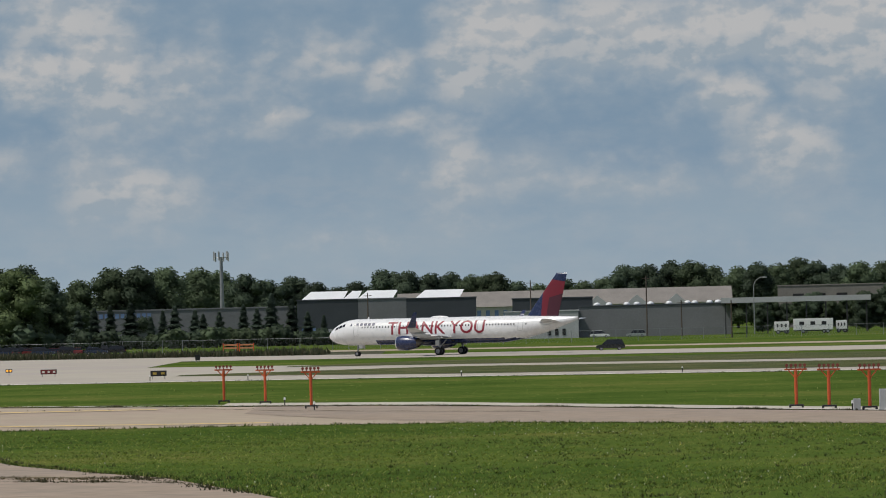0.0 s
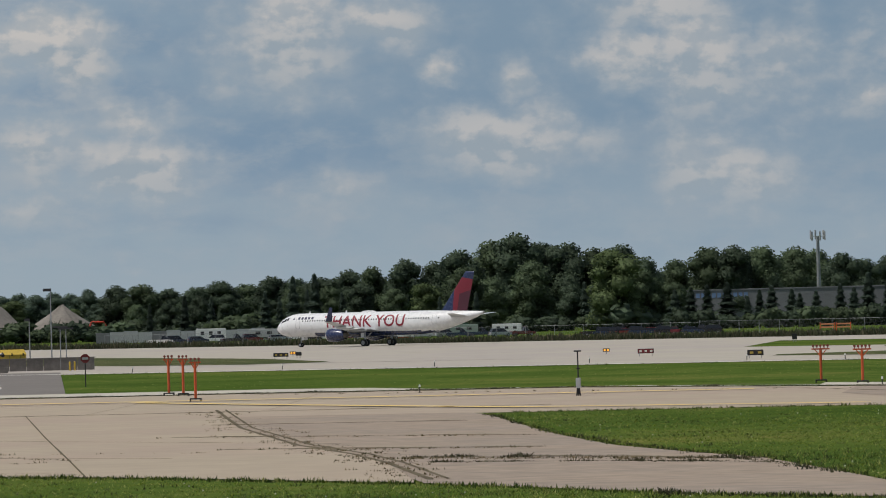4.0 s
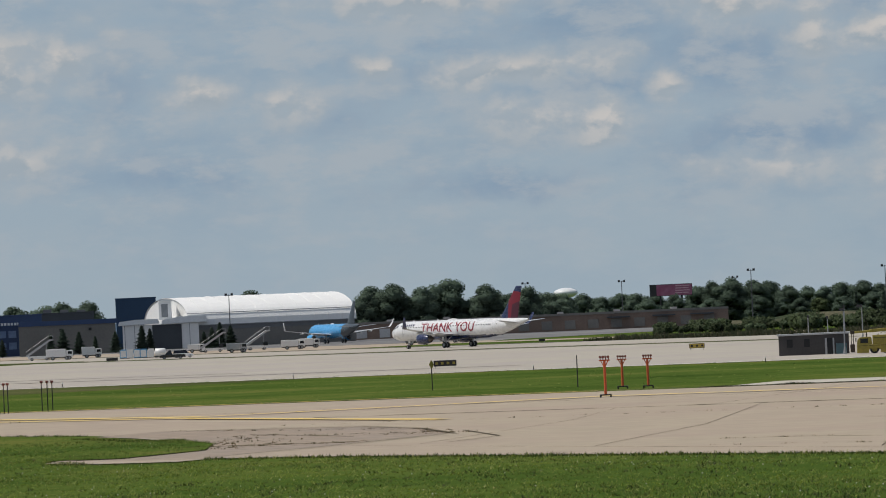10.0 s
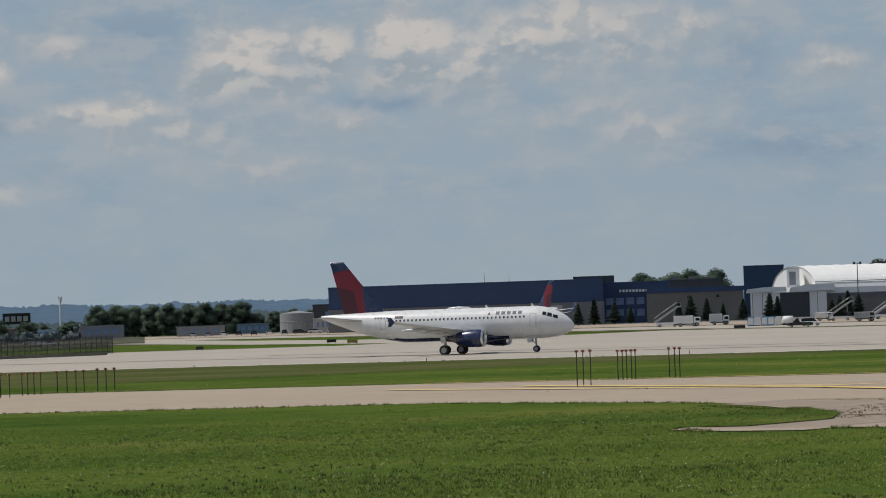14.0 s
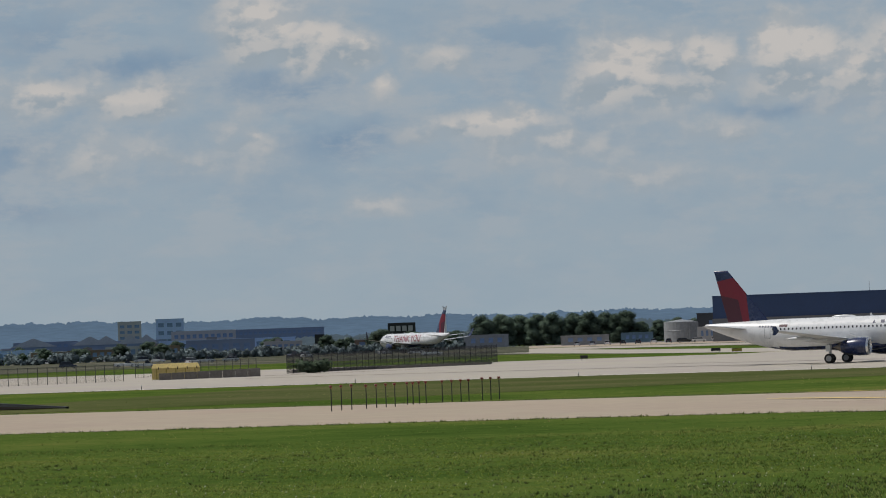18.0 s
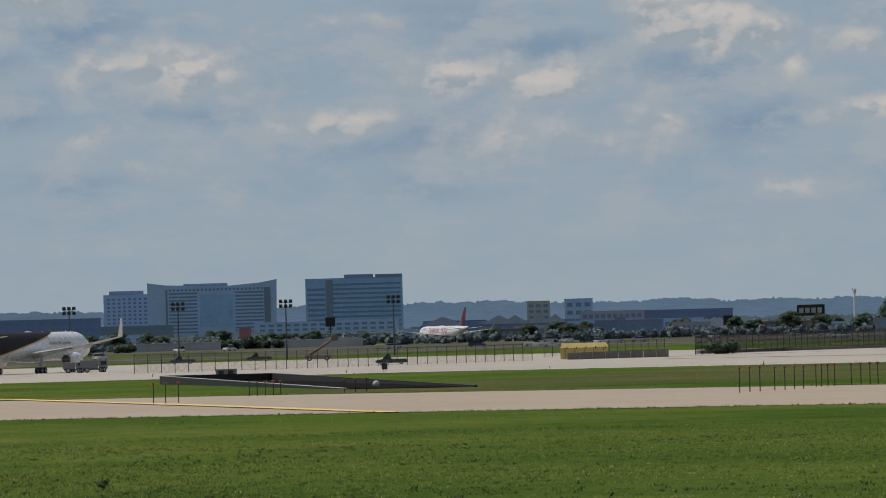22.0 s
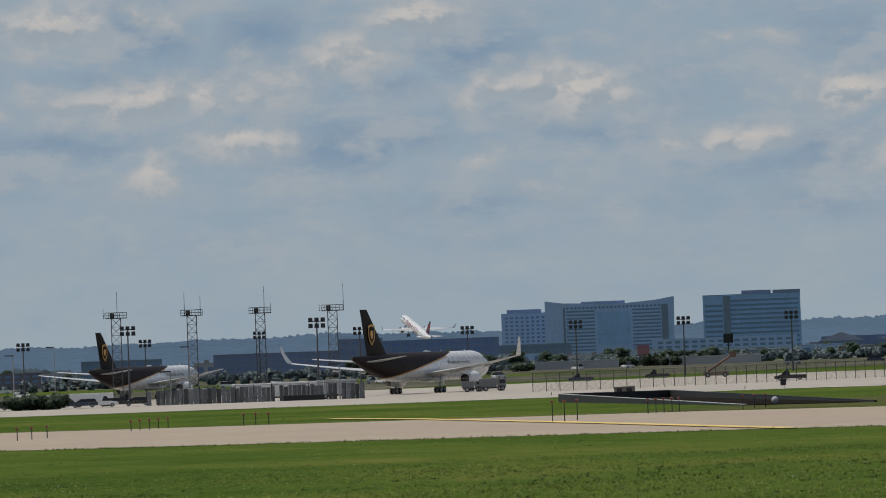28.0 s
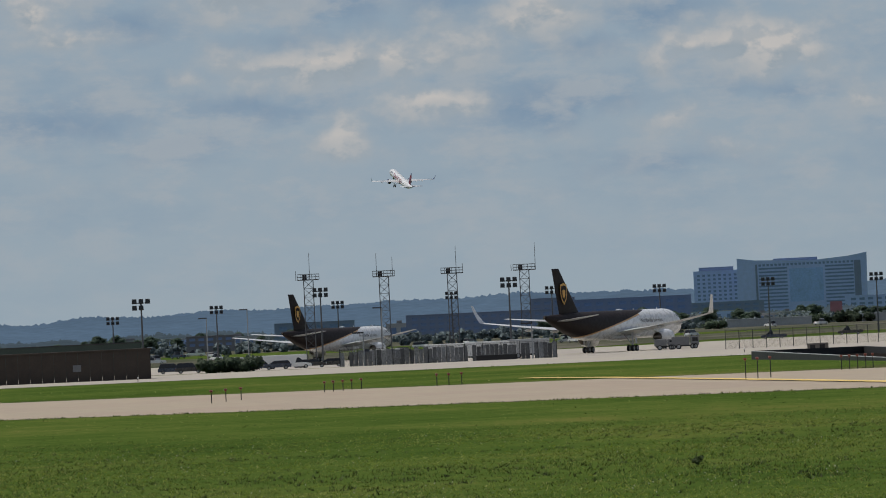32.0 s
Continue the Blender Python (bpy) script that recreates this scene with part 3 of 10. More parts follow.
def lobe(k, side):
    """A spot on the tongue of grass that lies over the asphalt: k along it, side across it."""
    left, right = ((-95.5, 196), (-105.6, 220.5), (-107.3, 229.8), (-106.1, 233.6)), ((-91.8, 196.4), (-92.2, 207), (-97.6, 220.5), (-105.6, 233.6))
    i = min(2, int(k * 3))
    q = k * 3 - i
    (ax, ay), (bx, by) = ([c[i][n] + (c[i + 1][n] - c[i][n]) * q for n in (0, 1)] for c in (left, right))
    return ax + (bx - ax) * side, ay + (by - ay) * side


verts = []
for k in ticks(0, 1, 0.05):
    for side in (0, 0.33, 0.67, 1):
        px, py = lobe(k, side)
        verts.append((px, py, gz(px, py) + 0.08))
me = bpy.data.meshes.new("grass_lobe")
me.from_pydata(verts, [], [(4 * i + j, 4 * i + j + 1, 4 * i + j + 5, 4 * i + j + 4) for i in range(len(verts) // 4 - 1) for j in range(3)])
me.materials.append(M_GRASS)
tagged(new("grass_lobe", me), "tongue of green grass grown over the old asphalt", "grass", kind="structure")
cross_near = along([(-620, 245), (-540, 262), (-470, 345), (-400, 425), (-380, 462), (-300, 490), (-190, 500), (-140, 499), (0, 466), (45, 444), (140, 405)])

far_line = lambda x, off=0.0: 729.9 - (x + 11.0) * 0.5486 + off * 1.14
cross_far = along([(-760, 300), (-560, 420), (-530, 470), (-497, 575), (-454, 648), (-425, 760), (-400, 800), (-274, 740), (-140, 690), (-60, 640), (0, 600), (150, 560)])
strip("runway", -700, 140, cross_near, cross_far, M_CONC2, 0.02, "broad pale concrete runway crossing the field", category="runway", rows=14)
# the runway that the departing airliner uses, and its far taxiway
strip("departure_runway", -2300, 330, lambda x: far_line(x, -32), lambda x: far_line(x, 32), M_CONC2, 0.04, "long pale concrete departure runway", category="runway", rows=4)
strip("far_taxiway", -1100, 330, lambda x: far_line(x, 95) if x > -410 else far_line(x, 48), lambda x: far_line(x, 125) if x > -410 else far_line(x, 149), M_CONC, 0.03, "narrow concrete taxiway beyond the runway", category="taxiway", rows=3)
strip("link_taxiway", -440, -40, lambda x: cross_far(x) - 6, lambda x: far_line(x, -30), M_CONC2, 0.03, "concrete link between two runways", category="taxiway", rows=8)
M_RAMP = mat("dark_ramp_asphalt", (0.135, 0.135, 0.140), 0.9, var=0.15, scale=0.05, bump=0.03, col2=(0.18, 0.175, 0.17), spec=0.2)
strip("hangar_ramp", -1000, -415, lambda x: far_line(x, 150), lambda x: far_line(x, 150) + 560, M_RAMP, 0.03, "wide dark asphalt ramp before the hangars", category="ramp", rows=12)
strip("freight_ramp", -1050, -440, along([(-1050, 300), (-600, 400), (-520, 500), (-440, 690)]), along([(-1050, 760), (-760, 760), (-440, 760)]), M_CONC2, 0.03, "concrete freight ramp beyond a tall fence", category="ramp", rows=12)
strip("end_taxiway", -740, -440, along([(-740, 1090), (-611, 950), (-513, 844), (-440, 780)]), along([(-740, 1152), (-581, 956), (-513, 891), (-440, 830)]), M_CONC2, 0.045, "pale concrete taxiway at the runway's end", category="taxiway", rows=3)
# grass islands between the pavements
M_GRASS2 = mat("dry_grass", (0.052, 0.072, 0.018), 0.95, var=0.35, scale=0.4, bump=0.4, col2=(0.085, 0.082, 0.032), spec=0.15)
strip("grass_island_1", -150, -87, along([(-150, 600), (-134, 585), (-108, 556), (-90, 543), (-87, 555)]), along([(-150, 690), (-128, 656), (-104, 612), (-87, 560)]), M_GRASS2, 0.05, "narrow grass island between concrete pavements", category="grass", rows=4)
strip("grass_island_2", -30, 150, along([(-30, 520), (0, 490), (45, 468), (150, 420)]), along([(-30, 530), (0, 560), (45, 530), (150, 480)]), M_GRASS2, 0.05, "grass island between two concrete strips", category="grass", rows=4)
strip("grass_island_3", -20, 150, along([(-20, 592), (0, 585), (45, 555), (150, 500)]), along([(-20, 600), (0, 640), (45, 630), (150, 590)]), M_GRASS2, 0.05, "thin grass island beside the runway", category="grass", rows=4)
strip("grass_island_4", -560, -225, lambda x: max(cross_far(x) - 14, far_line(x, -58)) if x > -400 else far_line(x, -58), lambda x: far_line(x, -44), M_GRASS2, 0.06, "thin dry grass strip between runways", category="grass", rows=3)
M_ROUGH = mat("rough_dry_field", (0.058, 0.066, 0.034), 0.95, var=0.35, scale=0.05, bump=0.3, col2=(0.10, 0.092, 0.07), spec=0.1)
M_DRY = grass_mat("dry_mown_grass", [(0.47, (0.044, 0.058, 0.018)), (0.60, (0.066, 0.082, 0.028)), (0.69, (0.086, 0.094, 0.038)), (0.84, (0.13, 0.118, 0.055))])
# drier grass where the strip runs on past the held airliner
strip("grass_strip", -325, -205, lambda x: taxi_far(x) + 5 + 150 * max(0, 1 - (-205 - x) / 60, 1 - (x + 325) / 40), lambda x: max(cross_near(x) - 0.3, taxi_far(x) + 5), M_DRY, 0.02, "dry brownish mown grass between taxiway and runway", category="grass", rows=8)
# weedy ground along the far side of the departure runway
strip("weedy_verge", -720, -10, lambda x: far_line(x, 32.5), lambda x: far_line(x, 93 if x > -330 else 47), M_ROUGH, 0.045, "rough weedy ground beyond the departure runway", category="ground", rows=4)
# rough dull grass and dirt beyond the freight ramp
verts, faces = [], []
bs, ds = ticks(-55, -32.5, 0.75), ticks(1080, 2000, 92)
for b_ in bs:
    for d_ in ds:
        px, py = d_ * math.sin(radians(b_)), d_ * math.cos(radians(b_))
        verts.append((px, py, gz(px, py) + 0.055))
for i in range(len(bs) - 1):
    for j in range(len(ds) - 1):
        a = i * len(ds) + j
        faces.append((a, a + len(ds), a + len(ds) + 1, a + 1))
me = bpy.data.meshes.new("rough_field")
me.from_pydata(verts, [], faces)
me.materials.append(M_ROUGH)
tagged(new("rough_field", me), "rough dull grass and dirt beyond the ramp", "field", kind="structure")
# joints, cracks and paint on the near pavement


def ribbon(name, pts, width, material, lift, label, category, ridge_=0.0):
    """A thin ribbon along a path on the ground; with a ridge, the swollen tar and weeds of a joint."""
    fine = []
    for (xa, ya), (xb, yb) in zip(pts, pts[1:]):
        n = max(1, int(math.hypot(xb - xa, yb - ya) / 2))
        fine += [(xa + (xb - xa) * i / n, ya + (yb - ya) * i / n) for i in range(n)]
    fine.append(pts[-1])
    verts, faces = [], []
    for i, (x, y) in enumerate(fine):
        xa, ya = fine[max(0, i - 1)]
        xb, yb = fine[min(len(fine) - 1, i + 1)]
        k = math.hypot(xb - xa, yb - ya)
        nx, ny = -(yb - ya) / k * width / 2, (xb - xa) / k * width / 2
        w = 1 + 0.5 * noise.noise(Vector((x * 0.3, y * 0.3, 1)))
        up = ridge_ * max(0.0, 0.55 + 1.3 * noise.noise(Vector((x * 0.5, y * 0.5, 5))))
        verts += [(x + nx * w, y + ny * w, gz(x, y) + lift), (x, y, gz(x, y) + lift + up), (x - nx * w, y - ny * w, gz(x, y) + lift)]
        if i:
            a = 3 * i - 3
            faces += [(a, a + 1, a + 4, a + 3), (a + 1, a + 2, a + 5, a + 4)]
    me = bpy.data.meshes.new(name)
    me.from_pydata(verts, [], faces)
    me.materials.append(material)
    return tagged(new(name, me), label, category, kind="structure")


for pts, w in (([(-118, 283), (-94, 281), (-74, 280), (-56, 280), (-30, 282)], 0.30), ([(-170, 300), (-150, 308), (-118, 312), (-60, 318), (-30, 318)], 0.10), ([(-74.7, 281), (-66, 246), (-58.8, 217), (-49, 175.5)], 0.22), ([(-62.8, 281), (-47.9, 218.7), (-38, 177.7), (-32.8, 156)], 0.30), ([(-85.7, 279), (-72.7, 227), (-66, 190)], 0.16), ([(-96, 281), (-88, 250), (-80, 205)], 0.12), ([(-66, 232), (-30, 196)], 0.12), ([(-84, 206), (-58, 182), (-34, 160)], 0.14), ([(-60, 196), (-34, 178)], 0.12), ([(-63, 318), (-59, 281)], 0.16), ([(-55, 352), (-48, 284)], 0.14), ([(-98, 345), (-90, 283)], 0.12),
               ([(-24, 172), (-19.3, 171), (-9.9, 162.4)], 0.9), ([(-41, 215), (-22, 205)], 0.25), ([(-30, 240), (-44, 242)], 0.2), ([(-34, 190), (-20, 184)], 0.3), ([(-104, 240), (-92, 226)], 0.25), ([(-98, 214), (-87, 214)], 0.3), ([(-60, 345), (-22, 344), (-4, 318), (14, 288)], 0.5), ([(-20, 330), (-10, 306), (6, 284)], 0.35)):
    ribbon("pavement_crack", pts, w * 0.28, M_TAR, 0.06, "dark weedy crack in the pavement", "crack", 0.04 if w >= 0.2 else 0.010)
for k in (0.0, 0.6):
    ribbon("kerb_band", [(-52 + k, 288), (-41 + k, 234), (-31.8 + k, 195.5), (-26.9 + k, 179), (-23.8 + k, 166.5), (-19.6 + k, 147)], 0.16 if k else 0.26, M_TAR, 0.05, "dark tarred joint along the apron's edge", "joint", 0.05)
ribbon("kerb_band", [(-116, 257), (-102, 252), (-94, 241), (-86.3, 226), (-85.4, 205), (-85.6, 193)], 0.22, M_TAR, 0.08, "dark tarred joint along the apron's edge", "joint")
ribbon("kerb_band", [(-88, 232), (-84, 224), (-80, 216), (-79, 206)], 0.15, M_TAR, 0.08, "dark curved tyre-worn joint", "joint")
for pts, w in (([(-170, 322), (-134, 300), (-112, 324), (-60, 324), (-20, 323)], 0.55), ([(-64, 321), (-43.6, 292), (-31, 275), (-10, 266)], 0.45), ([(-180, 318), (-134, 297), (-101, 263)], 0.5), ([(-322, 322), (-302, 313), (-253, 283), (-208, 254)], 0.6), ([(-190, 342), (-150, 345), (-120, 347)], 0.35)):
    ribbon("yellow_line", pts, w * 2.6, M_YELLOW_LINE, 0.09, "worn yellow taxiway line", "road marking")
for x0, x1 in ((-395, -60), (-55, 60)):
    ribbon("pale_edge_line", [(x, taxi_far(x) + 3.0) for x in ticks(x0, x1, 12)], 0.7, M_WHITE_LINE if x0 > -60 else M_TAR, 0.06, "thin edge band along the taxiway", "road marking")
ribbon("pale_edge_line", [(x, cross_near(x) + 1.2) for x in ticks(-400, 130, 12)], 1.6, M_WHITE_LINE, 0.06, "pale edge line of the crossing runway", "road marking")
for pts, w in (([(-430, 590), (-367, 575), (-314, 560), (-270, 552), (-200, 548)], 4.0), ([(-367, 612), (-314, 590), (-250, 575)], 2.0), ([(-120, 560), (-60, 540)], 1.2)):
    ribbon("tyre_marks", pts, w, M_RUBBER, 0.05, "dark rubber streaks on the runway", "tyre marks")
# pale concrete shoulders beyond the taxiway, darker asphalt where it bends away
M_SHOULDER = mat("pale_shoulder_concrete", (0.46, 0.43, 0.36), 0.85, var=0.10, scale=0.1, bump=0.03, col2=(0.40, 0.37, 0.31), spec=0.25)
strip("shoulder_1", -110, -45, lambda x: taxi_far(x) + 1.5, lambda x: taxi_far(x) + 1.5 + 15 * smoothstep(-45, -56, x), M_SHOULDER, 0.06, "pale concrete shoulder between taxiway and grass", category="shoulder", rows=3)
strip("shoulder_2", -16, 60, lambda x: taxi_far(x) + 2.0, lambda x: taxi_far(x) + 13.0, M_SHOULDER, 0.06, "pale concrete shoulder along the bending taxiway", category="shoulder", rows=3)
strip("asphalt_bend", -13, 60, lambda x: taxi_near(x) + 0.4 + 40 * smoothstep(0, -13, x), lambda x: taxi_far(x) - 0.4, M_OLD, 0.035, "grey-brown asphalt where the taxiway bends", category="asphalt", rows=5)
ribbon("pale_path", [(-2.8, 122.6), (4, 121), (12, 118), (26, 112)], 3.2, M_CONC, 0.05, "pale concrete path in the near grass", "path")
# driveway across the grass to the yard
M_DRIVE = mat("grey_drive_asphalt", (0.150, 0.133, 0.118), 0.9, var=0.12, scale=0.3, bump=0.02)
verts = []
for k in ticks(0, 1, 0.1):
    y = 350 + 160 * k
    xa, xb = -84.7 - 38.3 * k, -75.0 - 34.9 * k + 2.0 * max(0, 1 - k / 0.1)
    verts += [(xa, y, gz(xa, y) + 0.05), (xb, y, gz(xb, y) + 0.05)]
me = bpy.data.meshes.new("driveway")
me.from_pydata(verts, [], [(2 * i, 2 * i + 1, 2 * i + 3, 2 * i + 2) for i in range(len(verts) // 2 - 1)])
me.materials.append(M_DRIVE)
tagged(new("driveway", me), "grey asphalt driveway across the grass strip", "driveway", kind="structure")

for k0, k1, off in ((0.30, 0.36, 0.47), (0.42, 0.50, 0.46), (0.56, 0.62, 0.45)):
    ribbon("drive_dash", [(-84.7 - 38.3 * k + (9.7 + 3.4 * k) * off, 350 + 160 * k) for k in (k0, k1)], 0.10, M_WHITE_LINE, 0.07, "worn white dash on the driveway", "road marking")

# ---- aircraft ----
M_WHITE = mat("white_aircraft_paint", (0.69, 0.695, 0.70), 0.28, var=0.03, scale=0.3, coat=0.4)
M_NAVY = mat("navy_aircraft_paint", (0.012, 0.022, 0.075), 0.25, var=0.08, scale=0.4, coat=0.5)
M_RED = mat("red_aircraft_paint", (0.155, 0.008, 0.022), 0.5, var=0.08, scale=0.4, coat=0.0)
M_MAROON = mat("maroon_aircraft_paint", (0.055, 0.007, 0.019), 0.5, var=0.08, scale=0.4, coat=0.1)
M_BROWN = mat("dark_brown_aircraft_paint", (0.016, 0.010, 0.009), 0.55, var=0.1, scale=0.4, spec=0.2)
M_GOLD = mat("gold_paint", (0.62, 0.34, 0.07), 0.4, var=0.08, scale=1.0)
M_TAN = mat("tan_stripe_paint", (0.50, 0.30, 0.13), 0.4, var=0.08, scale=1.0)
M_SKYBLUE = mat("sky_blue_aircraft_paint", (0.06, 0.33, 0.66), 0.3, var=0.06, scale=0.4, coat=0.4)
M_SLATE = mat("slate_grey_aircraft_paint", (0.05, 0.065, 0.08), 0.35, var=0.1, scale=0.4, coat=0.3)
M_ALU = mat("bare_aluminium", (0.72, 0.73, 0.74), 0.22, 0.9, var=0.05, scale=1.0)
M_WINGGREY = mat("light_grey_wing_paint", (0.52, 0.53, 0.54), 0.35, var=0.08, scale=0.5, coat=0.2)
M_GLASS = mat("dark_cabin_glass", (0.012, 0.014, 0.018), 0.08, var=0.1, scale=2.0)
M_TYRE = mat("black_tyre_rubber", (0.018, 0.018, 0.019), 0.8, var=0.2, scale=3.0)
M_STEEL = mat("grey_steel", (0.33, 0.34, 0.35), 0.45, 0.6, var=0.15, scale=2.0)
M_HOT = mat("burnt_titanium", (0.16, 0.14, 0.12), 0.4, 0.8, var=0.2, scale=2.0)
M_LETTER = mat("red_lettering", (0.22, 0.016, 0.032), 0.4, var=0.35, scale=6.0)
M_LETTER_NAVY = mat("navy_lettering", (0.015, 0.02, 0.07), 0.4, var=0.1, scale=2.0)
M_LETTER_BROWN = mat("brown_lettering", (0.06, 0.04, 0.03), 0.4, var=0.1, scale=2.0)


class Hull:
    """The round body of an airliner; s runs from the nose tip aft, a is the angle up from the side."""

    def __init__(self, length, width, tall, axis, nose, tail, gear_at):
        self.length, self.w, self.h, self.axis = length, width / 2, tall / 2, axis
        self.nose, self.tail, self.gear_at = nose, tail, gear_at

    def shape(self, s):
        """Half width, half height and axis height at a station."""
        if s < self.nose:
            k = max(0.0, s / self.nose)
            g = (1 - (1 - k) ** 2.1) ** 0.60 if k > 0 else 0.0
            return self.w * g, self.h * g, self.axis - self.h * 0.30 * (1 - k) ** 1.8
        aft = s - (self.length - self.tail)
        if aft > 0:
            k = aft / self.tail
            g = 1 - 0.90 * k ** 1.55
            return self.w * g, self.h * g, self.axis + self.h * (1 - g) * 0.80
        return self.w, self.h, self.axis

    def on(self, s, a, side, off=0.0):
        w, h, z = self.shape(s)
        return Vector((self.gear_at - s, side * (w + off) * math.cos(a), z + (h + off) * math.sin(a)))

    def skin(self, paint, n=36):
        st = [self.nose * (i / 14) ** 1.7 for i in range(14)] + ticks(self.nose, self.length - self.tail, 0.8) + ticks(self.length - self.tail, self.length, 0.6)[1:]
        st[0] = 0.015
        rings = []
        for s in st:
            w, h, z = self.shape(s)
            rings.append([(self.gear_at - s, w * math.cos(j * math.tau / n), z + h * math.sin(j * math.tau / n)) for j in range(n)])
        bm = bmesh.new()

        def pick(i, j):
            s = (st[i] + st[min(i + 1, len(st) - 1)]) / 2
            a = (j + 0.5) * math.tau / n
            return paint(s, math.sin(a), self.shape(s)[2] + self.shape(s)[1] * math.sin(a))

        loft(bm, rings, pick=pick)
        bmesh.ops.recalc_face_normals(bm, faces=bm.faces)
        return bm


def words(text, size, weight=0.0):
    """Flat outlines of a line of text, filled, as a bmesh in x and y."""
    cu = bpy.data.curves.new("lettering", "FONT")
    cu.body, cu.size, cu.resolution_u, cu.offset = text, size, 3, weight
    ob = bpy.data.objects.new("lettering", cu)
    me = bpy.data.meshes.new_from_object(ob)
    bm = bmesh.new()
    bm.from_mesh(me)
    bpy.data.objects.remove(ob)
    bpy.data.meshes.remove(me)
    bpy.data.curves.remove(cu)
    return bm


def hull_words(hull, text, size, s_start, v_base, side, material, parent, label, stretch=1.0, lean=0.0, weight=0.0):
    """Text painted along the hull's side."""
    bm = words(text, size, weight)
    for k in range(1, 9):
        bmesh.ops.bisect_plane(bm, geom=bm.verts[:] + bm.edges[:] + bm.faces[:], plane_co=(0, size * k / 10, 0), plane_no=(0, 1, 0))
    for v in bm.verts:
        run = v.co.x * stretch + v.co.y * lean
        s = s_start + run if side > 0 else s_start - run
        v.co = hull.on(s, (v_base + v.co.y) / hull.h, side, 0.02)
    return part("lettering", bm, material, parent, label)


def foil(x, y, z, chord, thick, n=9, turn=0.0, up=False):
    """A ring of points round an aerofoil: leading edge at x, chord running aft; up: the section lies level, for a fin."""
    pts = []
    for i in range(n + 1):
        k = (1 - math.cos(math.pi * i / n)) / 2
        t = thick * chord * 2.2 * (0.30 * math.sqrt(k) - 0.13 * k - 0.17 * k * k) * 1.6
        pts.append((k, t))
    ring = [(k, t) for k, t in pts] + [(k, -t) for k, t in pts[-2:0:-1]]
    return [(x - k * chord, y + t, z) if up else (x - k * chord, y, z + t) for k, t in ring]


def wheel(bm, x, y, z, r, w, n=18):
    """A tyre with rounded shoulders and a hub, on an axle along y."""
    prof = [(0.0, -w * 0.30), (r * 0.55, -w * 0.36), (r * 0.60, -w * 0.5), (r * 0.90, -w * 0.5), (r, -w * 0.28), (r, w * 0.28), (r * 0.90, w * 0.5), (r * 0.60, w * 0.5), (r * 0.55, w * 0.36), (0.0, w * 0.30)]
    rings = [[(x + p * math.cos(i * math.tau / n) if p else x, y + o, z + p * math.sin(i * math.tau / n) if p else z) for i in range(n)] for p, o in prof[1:-1]]
    loft(bm, rings, pick=lambda i, j: 1 if i in (0, 6) else 0)
    for f in bm.faces:
        if len(f.verts) > 4:
            f.material_index = 1


def lathe(bm, prof, cx, cy, cz, n=22, m=0, pick=None):
    """A body turned about the x axis; prof: (x, radius)."""
    rings = [[(cx + x, cy + r * math.cos(i * math.tau / n), cz + r * math.sin(i * math.tau / n)) for i in range(n)] for x, r in prof]
    loft(bm, rings, m=m, caps=(False, False), pick=pick)
    bmesh.ops.recalc_face_normals(bm, faces=bm.faces)


def slit(bm, a, b):
    """Cuts a mesh along the upright plane through two (x, z) points, across y."""
    bmesh.ops.bisect_plane(bm, geom=bm.verts[:] + bm.edges[:] + bm.faces[:], plane_co=(a[0], 0, a[1]), plane_no=Vector((b[1] - a[1], 0, a[0] - b[0])).normalized())


